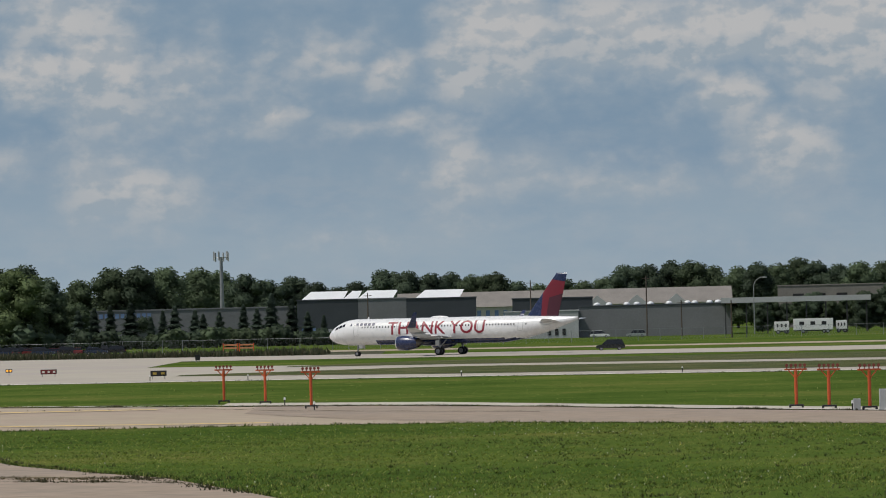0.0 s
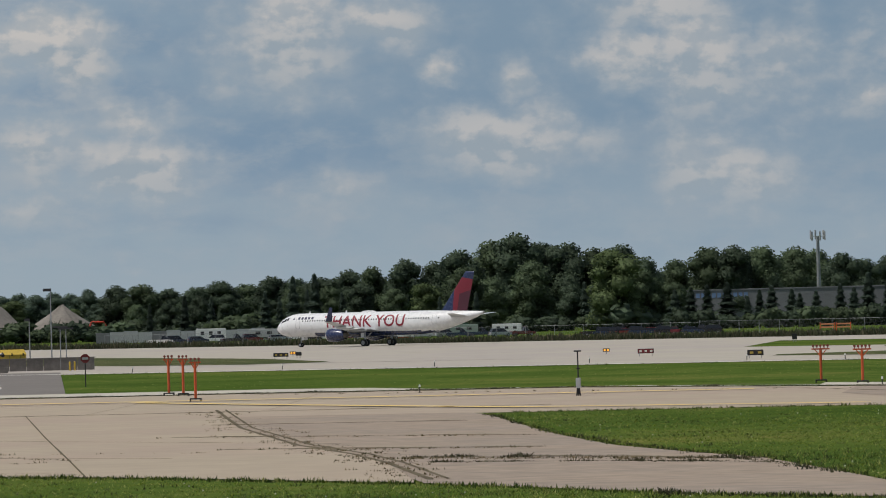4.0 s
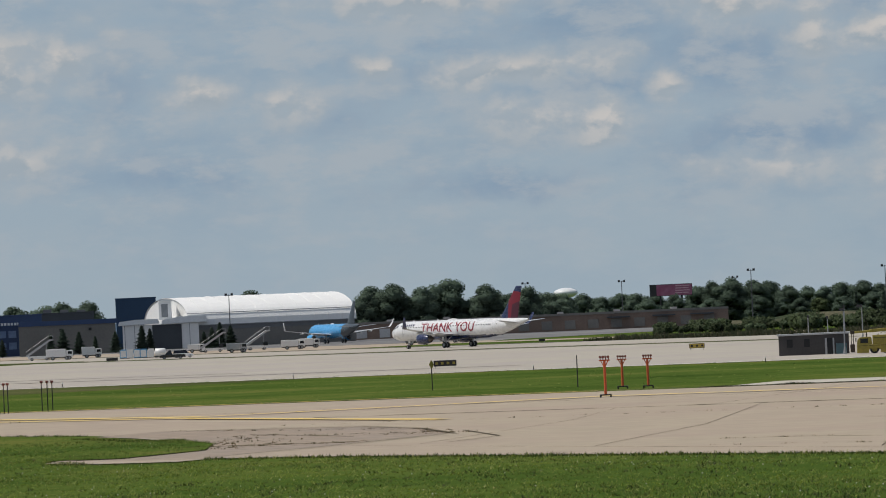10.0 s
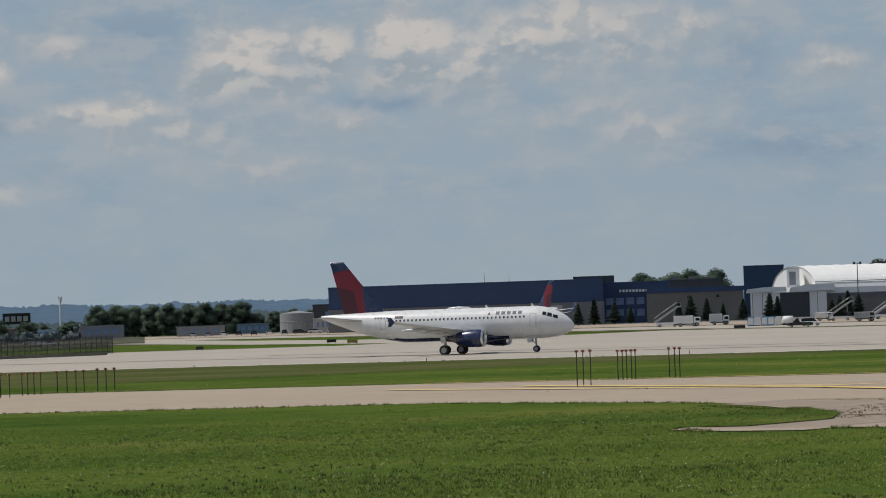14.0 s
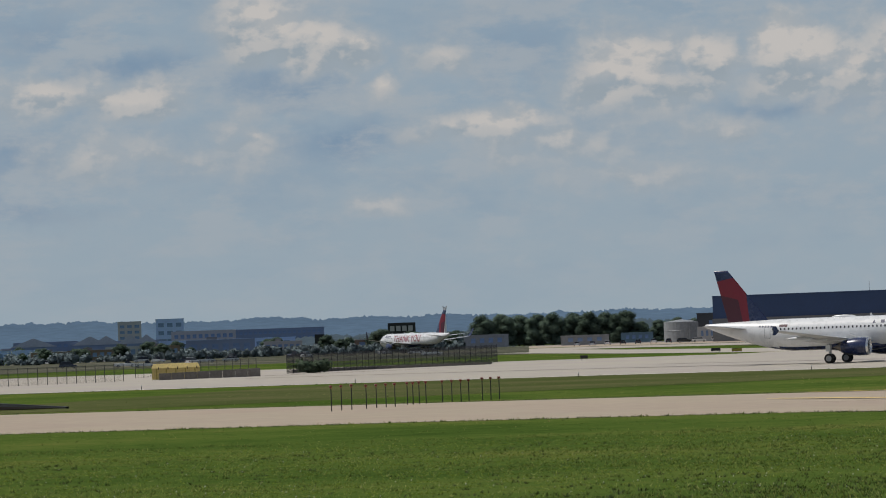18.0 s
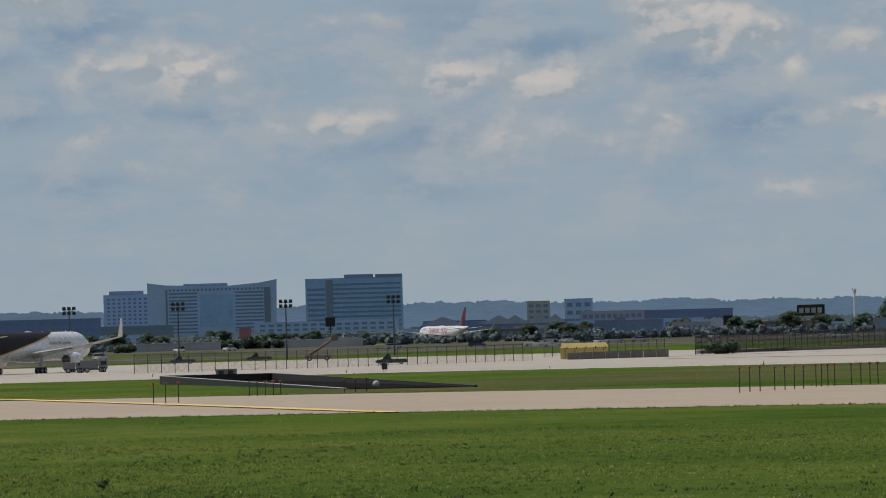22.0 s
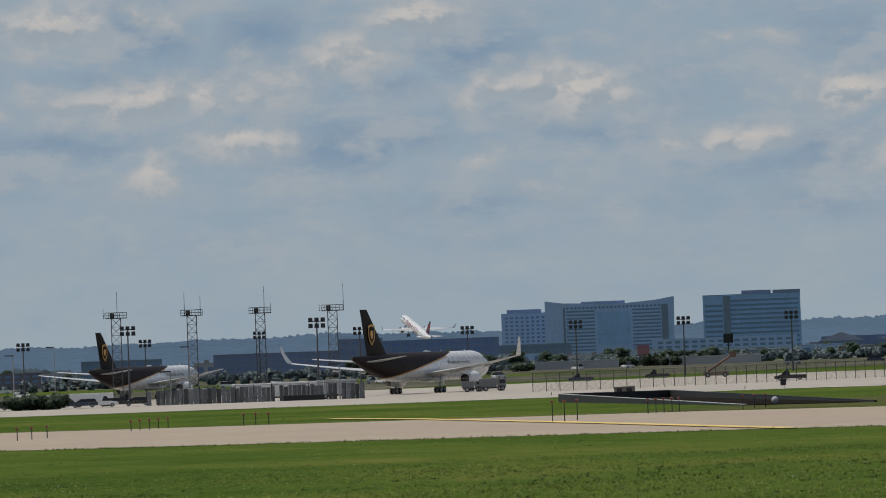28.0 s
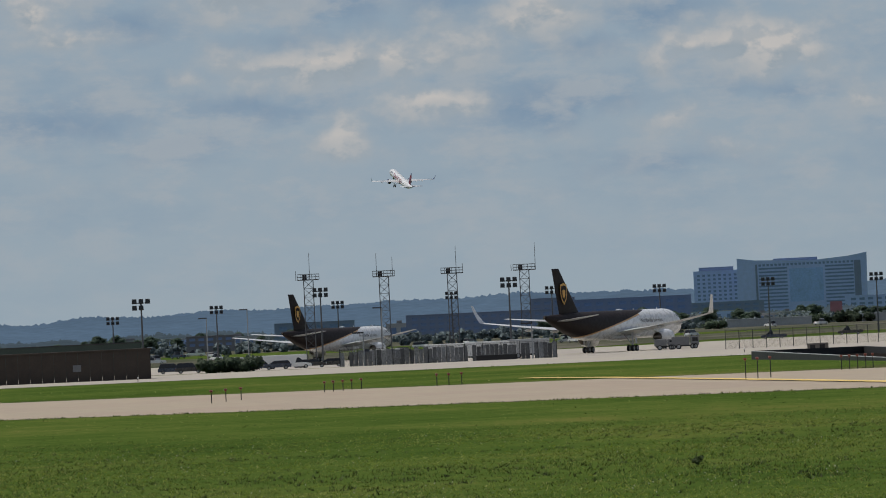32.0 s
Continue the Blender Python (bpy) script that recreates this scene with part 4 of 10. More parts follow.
def airliner(name, label, p, paint_hull, hull_mats, paint_fin, fin_mats, engine_mat, tip_mat, windows=(), gear=True):
    """An airliner, its wheels standing at z 0, nose along x, from the figures in p."""
    root = thing(name, label, "airliner", 0, 0)
    hull = Hull(p["length"], p["width"], p["tall"], p["axis"], p["nose"], p["tail"], p["gear_at"])
    g = p["gear_at"]
    bm = hull.skin(paint_hull)
    for (sa, za), (sb, zb) in p.get("hull_cuts", ()):
        slit(bm, (g - sa, za), (g - sb, zb))
    for f in bm.faces:
        c = f.calc_center_median()
        f.material_index = paint_hull(g - c.x, 0, c.z)
    part("fuselage", bm, hull_mats, root, smooth=True)
    # belly fairing over the wing box
    bm = bmesh.new()
    fx0, fx1, fz = g - p["wing_s"] - p["root"] * 1.25, g - p["wing_s"] + 1.5, p["axis"] - p["tall"] / 2
    rings = []
    for k in ticks(0, 1, 0.1):
        b = math.sin(math.pi * k) ** 0.45 if 0 < k < 1 else 0.08
        rings.append([(fx0 + (fx1 - fx0) * k, b * p["width"] * 0.50 * math.cos(i * math.tau / 16), fz + 0.42 + b * 0.72 * math.sin(i * math.tau / 16)) for i in range(16)])
    loft(bm, rings)
    part("belly_fairing", bm, p["belly_mat"], root, smooth=True)
    # wings
    span, kink = p["span"] / 2, p["span"] * 0.19
    for side in (1, -1):
        bm = bmesh.new()
        x0 = g - p["wing_s"]
        yk = kink * side
        yt = span * side
        zr = p["axis"] - p["tall"] * 0.30
        sw = math.tan(radians(p["sweep"]))
        sec = []
        for y, ch, th in ((0.0, p["root"] * 1.08, 0.14), (p["width"] * 0.48, p["root"], 0.14), (kink, p["kink"], 0.12), (span * 0.7, (p["kink"] + p["tip"]) * 0.46, 0.11), (span, p["tip"], 0.10)):
            sec.append(foil(x0 - y * sw, y * side, zr + y * p["rise"] + 0.0012 * y * y * p.get("flex", 1.0), ch, th))
        loft(bm, sec)
        bmesh.ops.recalc_face_normals(bm, faces=bm.faces)
        wing = part("wing", bm, M_WINGGREY, root, smooth=True)
        zt = zr + span * p["rise"] + 0.0012 * span * span * p.get("flex", 1.0)
        xt = x0 - span * sw
        if p["winglet"] > 0.6:
            bm = bmesh.new()
            hgt, out = p["winglet"], p["winglet"] * 0.30
            sec = []
            for k in (0, 0.15, 0.35, 0.7, 1.0):
                yy = yt + side * (out * k + 0.25 * math.sin(k * 1.5))
                sec.append(foil(xt - hgt * 0.75 * k, yy, zt + hgt * k ** 1.35, p["tip"] * (1 - 0.62 * k), 0.09))
            loft(bm, sec)
            bmesh.ops.recalc_face_normals(bm, faces=bm.faces)
            part("winglet", bm, tip_mat, wing, smooth=True)
        elif p["winglet"] > 0:
            bm = bmesh.new()
            hgt = p["winglet"] * 1.7
            prism(bm, [(xt - 0.35, zt), (xt - 0.8, zt + hgt), (xt - 1.25, zt + hgt), (xt - 1.1, zt), (xt - 1.25, zt - hgt * 0.85), (xt - 0.85, zt - hgt * 0.85)], yt - 0.04, yt + 0.04)
            part("wingtip_fence", bm, tip_mat, wing)
        # flap-track fairings
        for yy in (0.28, 0.47, 0.66):
            y = span * yy
            ch = p["root"] + (p["tip"] - p["root"]) * min(1, yy * 1.15)
            xx = x0 - y * sw - ch * 0.62
            zz = zr + y * p["rise"] - 0.22
            bm = bmesh.new()
            lathe(bm, [(1.3, 0.02), (0.8, 0.20), (0, 0.27), (-1.4, 0.20), (-2.3, 0.02)], xx, y * side, zz, 10)
            part("flap_fairing", bm, M_WINGGREY, wing, smooth=True)
        # engine
        ey, ez, er, el = p["eng_y"] * side, p["eng_z"], p["eng_r"], p["eng_l"]
        ex = g - p["wing_s"] - p["eng_y"] * sw + p["eng_fwd"]
        bm = bmesh.new()
        lathe(bm, [(0, er * 0.90), (-0.18, er * 0.97), (-el * 0.25, er * 1.03), (-el * 0.55, er), (-el * 0.86, er * 0.82), (-el, er * 0.66)], ex, ey, ez)
        nac = part("engine_nacelle", bm, engine_mat, root, smooth=True)
        bm = bmesh.new()
        lathe(bm, [(-0.5, er * 0.80), (-0.05, er * 0.80), (0.07, er * 0.86), (0.0, er * 0.915), (-0.2, er * 0.982)], ex, ey, ez)
        part("intake_lip", bm, M_ALU, nac, "bright bare-metal intake lip", smooth=True)
        bm = bmesh.new()
        lathe(bm, [(-0.45, er * 0.81), (-0.5, er * 0.3), (-0.15, 0.02)], ex, ey, ez)
        part("fan", bm, M_HOT, nac)
        bm = bmesh.new()
        lathe(bm, [(-el * 0.85, er * 0.60), (-el * 1.10, er * 0.46), (-el * 1.12, er * 0.30), (-el * 1.32, 0.03)], ex, ey, ez)
        part("exhaust_cone", bm, M_HOT, nac, smooth=True)
        bm = bmesh.new()
        prism(bm, [(ex - el * 0.22, ez + er * 0.9), (ex - el * 0.7, ez + er * 1.42), (ex - el * 1.45, ez + er * 1.36), (ex - el * 1.30, ez + er * 0.75), (ex - el * 0.8, ez + er * 0.55)], ey - 0.18, ey + 0.18)
        part("pylon", bm, M_WHITE, root)
        # tailplane
        bm = bmesh.new()
        hx, hz, hs = g - p["stab_s"], p["axis"] + p["tall"] * 0.20, p["stab_span"] / 2
        loft(bm, [foil(hx - y * 0.60, y * side, hz + y * 0.10, ch, 0.09) for y, ch in ((0.2, p["stab_root"]), (hs, p["stab_root"] * 0.36))])
        bmesh.ops.recalc_face_normals(bm, faces=bm.faces)
        part("tailplane", bm, M_WINGGREY, root, smooth=True)
        # windows and doors
        if windows:
            bm = bmesh.new()
            a0, a1 = (windows[3] - 0.14) / hull.h, (windows[3] + 0.14) / hull.h
            vs = [bm.verts.new((x, side * (hull.w + 0.014) * math.cos(a), hull.axis + (hull.h + 0.014) * math.sin(a))) for x, a in ((0, a0), (-0.19, a0), (-0.19, a1), (0, a1))]
            bm.faces.new(vs)
            bmesh.ops.recalc_face_normals(bm, faces=bm.faces)
            first = part("cabin_window", bm, M_GLASS, root)
            first.location.x = g - windows[0]
            s = windows[0]
            while s < windows[1]:
                s += windows[2]
                if any(abs(s - d) < 0.75 for d in p["doors"]):
                    continue
                twin(first, g - s)
        for d in p["doors"]:
            bm = bmesh.new()
            t = 0.055
            zb, zt2 = -0.62, 1.22
            for (sa, sb, va, vb) in ((-0.42, -0.42 + t, zb, zt2), (0.42 - t, 0.42, zb, zt2), (-0.42, 0.42, zb, zb + t), (-0.42, 0.42, zt2 - t, zt2)):
                m = 6
                for i in range(m):
                    u0, u1 = va + (vb - va) * i / m, va + (vb - va) * (i + 1) / m
                    vs = [bm.verts.new(hull.on(d + s_, v_ / hull.h, side, 0.014)) for s_, v_ in ((sa, u0), (sb, u0), (sb, u1), (sa, u1))]
                    bm.faces.new(vs)
            bmesh.ops.recalc_face_normals(bm, faces=bm.faces)
            part("door_outline", bm, M_STEEL, root)
        # flight deck glass
        bm = bmesh.new()
        n0 = p["nose"]
        for sa, sb, va, vb in ((n0 * 0.34, n0 * 0.46, 0.70, 0.94), (n0 * 0.48, n0 * 0.60, 0.74, 1.0), (n0 * 0.62, n0 * 0.72, 0.80, 1.0)):
            net = [[bm.verts.new(hull.on(sa + (sb - sa) * (0.12 * q + (1 - 0.12 * q) * k), va * 0.65 + (vb * 0.78 - va * 0.65) * q, side, 0.02)) for k in (0, 0.25, 0.5, 0.75, 1)] for q in (0, 0.33, 0.67, 1)]
            for lo, hi in zip(net, net[1:]):
                for i in range(4):
                    bm.faces.new((lo[i], lo[i + 1], hi[i + 1], hi[i]))
        bmesh.ops.recalc_face_normals(bm, faces=bm.faces)
        part("flight_deck_window", bm, M_GLASS, root)
    # fin
    bm = bmesh.new()
    base, top = p["axis"] + p["tall"] * 0.40, p["height"]
    fx = g - p["fin_s"]
    nz = 22
    secs = []
    for i in range(nz + 1):
        k = i / nz
        z = base + (top - base) * k
        ch = p["fin_root"] + (p["fin_tip"] - p["fin_root"]) * k
        secs.append(foil(fx - k * (top - base) * p["fin_lean"], 0, z, ch, 0.085, n=16, up=True))
    loft(bm, secs)

    def fin_at(v, u):
        return fx - v * (top - base) * p["fin_lean"] - u * (p["fin_root"] + (p["fin_tip"] - p["fin_root"]) * v), base + (top - base) * v

    for one, two in p.get("fin_cuts", ()):
        slit(bm, fin_at(*one), fin_at(*two))
    for f in bm.faces:
        c = f.calc_center_median()
        v = (c.z - base) / (top - base)
        u = (fx - v * (top - base) * p["fin_lean"] - c.x) / (p["fin_root"] + (p["fin_tip"] - p["fin_root"]) * v)
        sides = []
        for one, two in p.get("fin_cuts", ()):
            (xa, za), (xb, zb) = fin_at(*one), fin_at(*two)
            sides.append((c.x - xa) * (zb - za) - (c.z - za) * (xb - xa) > 0)
        f.material_index = paint_fin(v, u, sides)
    bmesh.ops.recalc_face_normals(bm, faces=bm.faces)
    part("fin", bm, fin_mats, root, smooth=True)
    bm = bmesh.new()
    lathe(bm, [(0.35, 0.05), (0.3, 0.16), (0, 0.22), (-0.5, 0.19), (-0.55, 0.05)], g - p["length"] + 0.5, 0, hull.shape(p["length"])[2], 10)
    part("tail_cone", bm, M_HOT, root, smooth=True)
    # aerials and the dome on the roof
    bm = bmesh.new()
    lathe(bm, [(1.6, 0.02), (1.2, 0.16), (0, 0.24), (-1.2, 0.16), (-1.6, 0.02)], g - p["length"] * 0.45, 0, p["axis"] + p["tall"] / 2 + 0.03, 12)
    part("satcom_dome", bm, M_WHITE, root, smooth=True)
    for s in (0.16, 0.34):
        bm = bmesh.new()
        prism(bm, [(0.2, 0), (-0.05, 0.38), (-0.22, 0.38), (-0.2, 0)], -0.03, 0.03)
        bmesh.ops.translate(bm, verts=bm.verts, vec=(g - p["length"] * s, 0, p["axis"] + p["tall"] / 2 - 0.03))
        part("blade_aerial", bm, M_WHITE, root)
    if gear:
        r = p["wheel_r"]
        for side in (1, -1):
            y = p["track"] / 2 * side
            leg = tubed("main_gear_leg", [((0, y, r), (0.1, y, p["axis"] - p["tall"] * 0.30), 0.17, 0.2), ((0, y, r + 0.6), (-0.6, y * 0.7, p["axis"] - p["tall"] * 0.35), 0.08, 0.08), ((0, y - 0.55, r), (0, y + 0.55, r), 0.09, 0.09)], M_STEEL, root)
            for xo in p["bogie"]:
                for yo in (-0.46, 0.46):
                    bm = bmesh.new()
                    wheel(bm, xo, y + yo, r, r, 0.42)
                    part("main_wheel", bm, (M_TYRE, M_STEEL), leg)
            boxed("gear_door", (-0.32, 0.32, y + side * 0.75, y + side * 0.82, r + 0.9, p["axis"] - p["tall"] * 0.36), M_WHITE, leg)
        nx, nr = g - p["nose_gear"], r * 0.66
        leg = tubed("nose_gear_leg", [((nx, 0, nr), (nx - 0.1, 0, p["axis"] - p["tall"] * 0.42), 0.10, 0.13), ((nx, 0, nr + 0.5), (nx - 1.0, 0, p["axis"] - p["tall"] * 0.42), 0.05, 0.05), ((nx, -0.3, nr), (nx, 0.3, nr), 0.06, 0.06)], M_STEEL, root)
        for yo in (-0.25, 0.25):
            bm = bmesh.new()
            wheel(bm, nx, yo, nr, nr, 0.24)
            part("nose_wheel", bm, (M_TYRE, M_STEEL), leg)
            boxed("nose_gear_door", (nx - 1.1, nx - 0.5, yo * 1.7 - 0.03, yo * 1.7 + 0.03, nr + 0.85, p["axis"] - p["tall"] * 0.44), M_WHITE, leg)
    return root, hull


NARROW = dict(width=3.95, tall=4.14, axis=3.80, nose=5.2, span=34.1, sweep=25, rise=0.085, root=6.6, kink=3.9, tip=1.6, eng_y=5.75, eng_z=2.02, eng_r=1.12, eng_l=3.6, eng_fwd=2.6,
              stab_span=12.45, stab_root=4.0, height=12.35, fin_root=5.6, fin_tip=1.85, fin_lean=0.80, fin_cuts=(((0.86, 0), (0.80, 1)), ((0, 0.48), (0.56, 0.0)), ((0.36, 0), (0.54, 1)), ((0, 0.64), (0.5, 0.40))), track=7.59, wheel_r=0.62, bogie=(0.0,), nose_gear=5.07, belly_mat=M_NAVY)


def paint_narrow(belly_from, length, top=2.42):
    def paint(s, up, z):
        if z < top and s > belly_from and s < length - 8.5 - (top - z):
            return 1
        return 0
    return paint


def paint_widget_fin(v, u, sides):
    """Navy at the top and the front foot, two reds between."""
    cap, front, upper, fore = sides
    if cap or front:
        return 0
    return 1 if upper or fore else 2


# the departing airliner
BIG = dict(NARROW, length=44.5, tail=13.5, gear_at=22.0, wing_s=15.6, winglet=2.35, span=34.1, stab_s=37.6, fin_s=35.4, doors=(5.9, 13.6, 28.2, 35.2), axis=3.82)
jet, jet_hull = airliner("departing_airliner", "white narrow-body airliner with navy belly, red-and-navy tail and big red lettering", BIG, paint_narrow(9.0, 44.5), (M_WHITE, M_NAVY), paint_widget_fin, (M_NAVY, M_RED, M_MAROON), M_NAVY, M_NAVY, windows=(6.9, 36.0, 0.533, 0.78))
hull_words(jet_hull, "THANK YOU", 3.05, 11.6, -0.45, 1, M_LETTER, jet, "large dark-red THANK YOU lettering", stretch=0.985, weight=0.035)


def plain_mark(hull, s0, v0, side, material, parent, count=5, size=0.58, gap=0.72):
    """An airline's name as plain blocks, with a small triangle before it."""
    d = 1 if side > 0 else -1
    marks = [[[(1.1 + i * gap + a * size * 1.1, c), (1.1 + i * gap + b * size * 1.1, c), (1.1 + i * gap + b * size * 1.1, e), (1.1 + i * gap + a * size * 1.1, e)] for a, b, c, e in ((0, 0.78, 0, 0.88),)] for i in range(count)]
    marks.append([[(x * size * 1.1, v) for x, v in tri] for tri in (((0, 0), (0.35, 0), (0.35, 0.9)), ((0.35, 0), (0.70, 0), (0.35, 0.9)))])
    for mark in marks:
        bm = bmesh.new()
        for q in mark:
            bm.faces.new([bm.verts.new(hull.on(s0 + d * x, (v0 + v * size) / hull.h, side, 0.016)) for x, v in q])
        bmesh.ops.recalc_face_normals(bm, faces=bm.faces)
        part("name_mark", bm, material, parent)


plain_mark(jet_hull, 4.7, 1.05, 1, M_LETTER_NAVY, jet)

# the airliner holding on the crossing runway
SMALL = dict(NARROW, length=33.84, tail=12.0, gear_at=16.1, wing_s=10.2, winglet=0.36, stab_s=27.2, fin_s=25.1, doors=(4.9, 25.0))
held, held_hull = airliner("holding_airliner", "short white narrow-body airliner with navy engines and red-and-navy tail", SMALL, paint_narrow(8.5, 33.84, 2.28), (M_WHITE, M_NAVY), paint_widget_fin, (M_NAVY, M_RED, M_MAROON), M_NAVY, M_NAVY, windows=(6.0, 25.5, 0.533, 0.78))
plain_mark(held_hull, 11.0, 1.18, -1, M_LETTER_NAVY, held, count=5, size=0.58, gap=0.74)
bm = bmesh.new()
bm.faces.new([bm.verts.new(held_hull.on(s, v / held_hull.h, -1, 0.016)) for s, v in ((23.4, 1.05), (22.3, 1.05), (22.3, 1.45), (23.4, 1.45))])
part("flag_mark", bm, M_MAROON, held, "small dark flag mark")
bm = bmesh.new()
for i in range(5):
    bm.faces.new([bm.verts.new(held_hull.on(26.2 - 0.40 * i - s, v / held_hull.h, -1, 0.016)) for s, v in ((0, 0.98), (0.26, 0.98), (0.26, 1.28), (0, 1.28))])
part("registration_bars", bm, M_LETTER_NAVY, held)
held.matrix_world = Matrix.Translation((0, 0, 0))

# the two freighters on their ramp
WIDE = dict(width=5.03, tall=5.41, axis=5.05, nose=6.6, length=54.9, tail=16.5, gear_at=28.9, wing_s=19.2, span=47.6, sweep=31, rise=0.10, root=9.6, kink=5.9, tip=2.2, winglet=3.35,
            eng_y=7.92, eng_z=2.45, eng_r=1.42, eng_l=4.6, eng_fwd=3.6, stab_span=18.6, stab_s=45.6, stab_root=5.9, height=15.85, fin_s=40.9, fin_root=8.1, fin_tip=2.75, fin_lean=0.88,
            track=9.3, wheel_r=0.60, bogie=(-0.72, 0.72), nose_gear=6.1, doors=(5.6,), belly_mat=M_WHITE,
            hull_cuts=(((62.3, 0), (2.3, 10)), ((60.7, 0), (0.7, 10))))


def paint_freight(s, up, z):
    """Brown from the tail forward along the roof, a gold band, white ahead."""
    edge = 31.5 - (z - 5.0) * 6.0
    if s > edge + 0.8:
        return 1
    return 2 if s > edge - 0.8 and z < 6.9 else 0


freight, freight_hull = airliner("freighter", "wide-body freighter, dark brown tail with gold shield, white front", WIDE, paint_freight, (M_WHITE, M_BROWN, M_TAN), lambda v, u, sides=(): 0, (M_BROWN,), M_WHITE, M_WHITE)
for side in (1, -1):
    # shield on the fin as a plain shape with a brown inset
    for name, k, off, m in (("shield_mark", 1.0, 0.36, M_GOLD), ("shield_inset", 0.80, 0.375, M_BROWN), ("shield_bar", 0.42, 0.39, M_GOLD)):
        bm = bmesh.new()
        cx, cz = 28.9 - 47.5, 11.15
        shape = [(-1.25, 1.75), (0, 2.05), (1.25, 1.75), (1.3, 0.0), (0.95, -1.0), (0, -2.0), (-0.95, -1.0), (-1.3, 0.0)]
        bm.faces.new([bm.verts.new((cx + x * k, side * off, cz + z * k)) for x, z in shape])
        bmesh.ops.recalc_face_normals(bm, faces=bm.faces)
        part(name, bm, m, freight)
    hull_words(freight_hull, "Worldwide Services", 1.15, 21.0 if side < 0 else 10.0, 0.25, side, M_LETTER_BROWN, freight, "brown tagline lettering")
x, y, z = spot(-28.66, 634)
held.matrix_world = pose(x, y, z + 0.02, 0, 0, 28.7 - 17) @ Matrix.Scale(1.075, 4)
x, y, z = spot(-43.93, 862)
freight.matrix_world = pose(x, y, z + 0.02, 0, 0, 43.93 + 63)
x, y, z = spot(-47.36, 1078)
second = tagged(copy_thing(freight, pose(x, y, z + 0.02, 0, 0, 47.2 + 63)), "wide-body freighter in brown and white, farther off on the ramp")
for ob in second.children_recursive:
    if ob.name.startswith("winglet"):
        bpy.data.objects.remove(ob)

# ---- trees, bushes, hills ----
M_BARK = mat("grey_brown_bark", (0.085, 0.065, 0.05), 0.9, var=0.3, scale=2.0, bump=0.4)
M_LEAF = [mat("leaf_mid_green", (0.090, 0.126, 0.068), 0.75, var=0.28, scale=0.6, rnd=0.35, spec=0.25),
          mat("leaf_dark_green", (0.074, 0.106, 0.066), 0.75, var=0.28, scale=0.6, rnd=0.3, spec=0.25),
          mat("leaf_light_green", (0.105, 0.145, 0.060), 0.7, var=0.3, scale=0.6, rnd=0.25, spec=0.25)]
M_NEEDLE = mat("spruce_needles", (0.072, 0.102, 0.076), 0.75, var=0.35, scale=1.0, rnd=0.3, spec=0.2)
M_SCRUB = mat("scrub_leaves", (0.075, 0.100, 0.050), 0.8, var=0.4, scale=0.8, rnd=0.35, spec=0.2)




def let_through(m, share):
    """Leaves pass some of the light on to their far side."""
    nt = m.node_tree
    bs = nt.nodes["Principled BSDF"]
    tr, mx = nt.nodes.new("ShaderNodeBsdfTranslucent"), nt.nodes.new("ShaderNodeMixShader")
    nt.links.new(bs.inputs["Base Color"].links[0].from_socket, tr.inputs[0])
    mx.inputs[0].default_value = share
    nt.links.new(bs.outputs[0], mx.inputs[1])
    nt.links.new(tr.outputs[0], mx.inputs[2])
    nt.links.new(mx.outputs[0], nt.nodes["Material Output"].inputs[0])


for m_ in (*M_LEAF, M_NEEDLE, M_SCRUB):
    let_through(m_, 0.42)


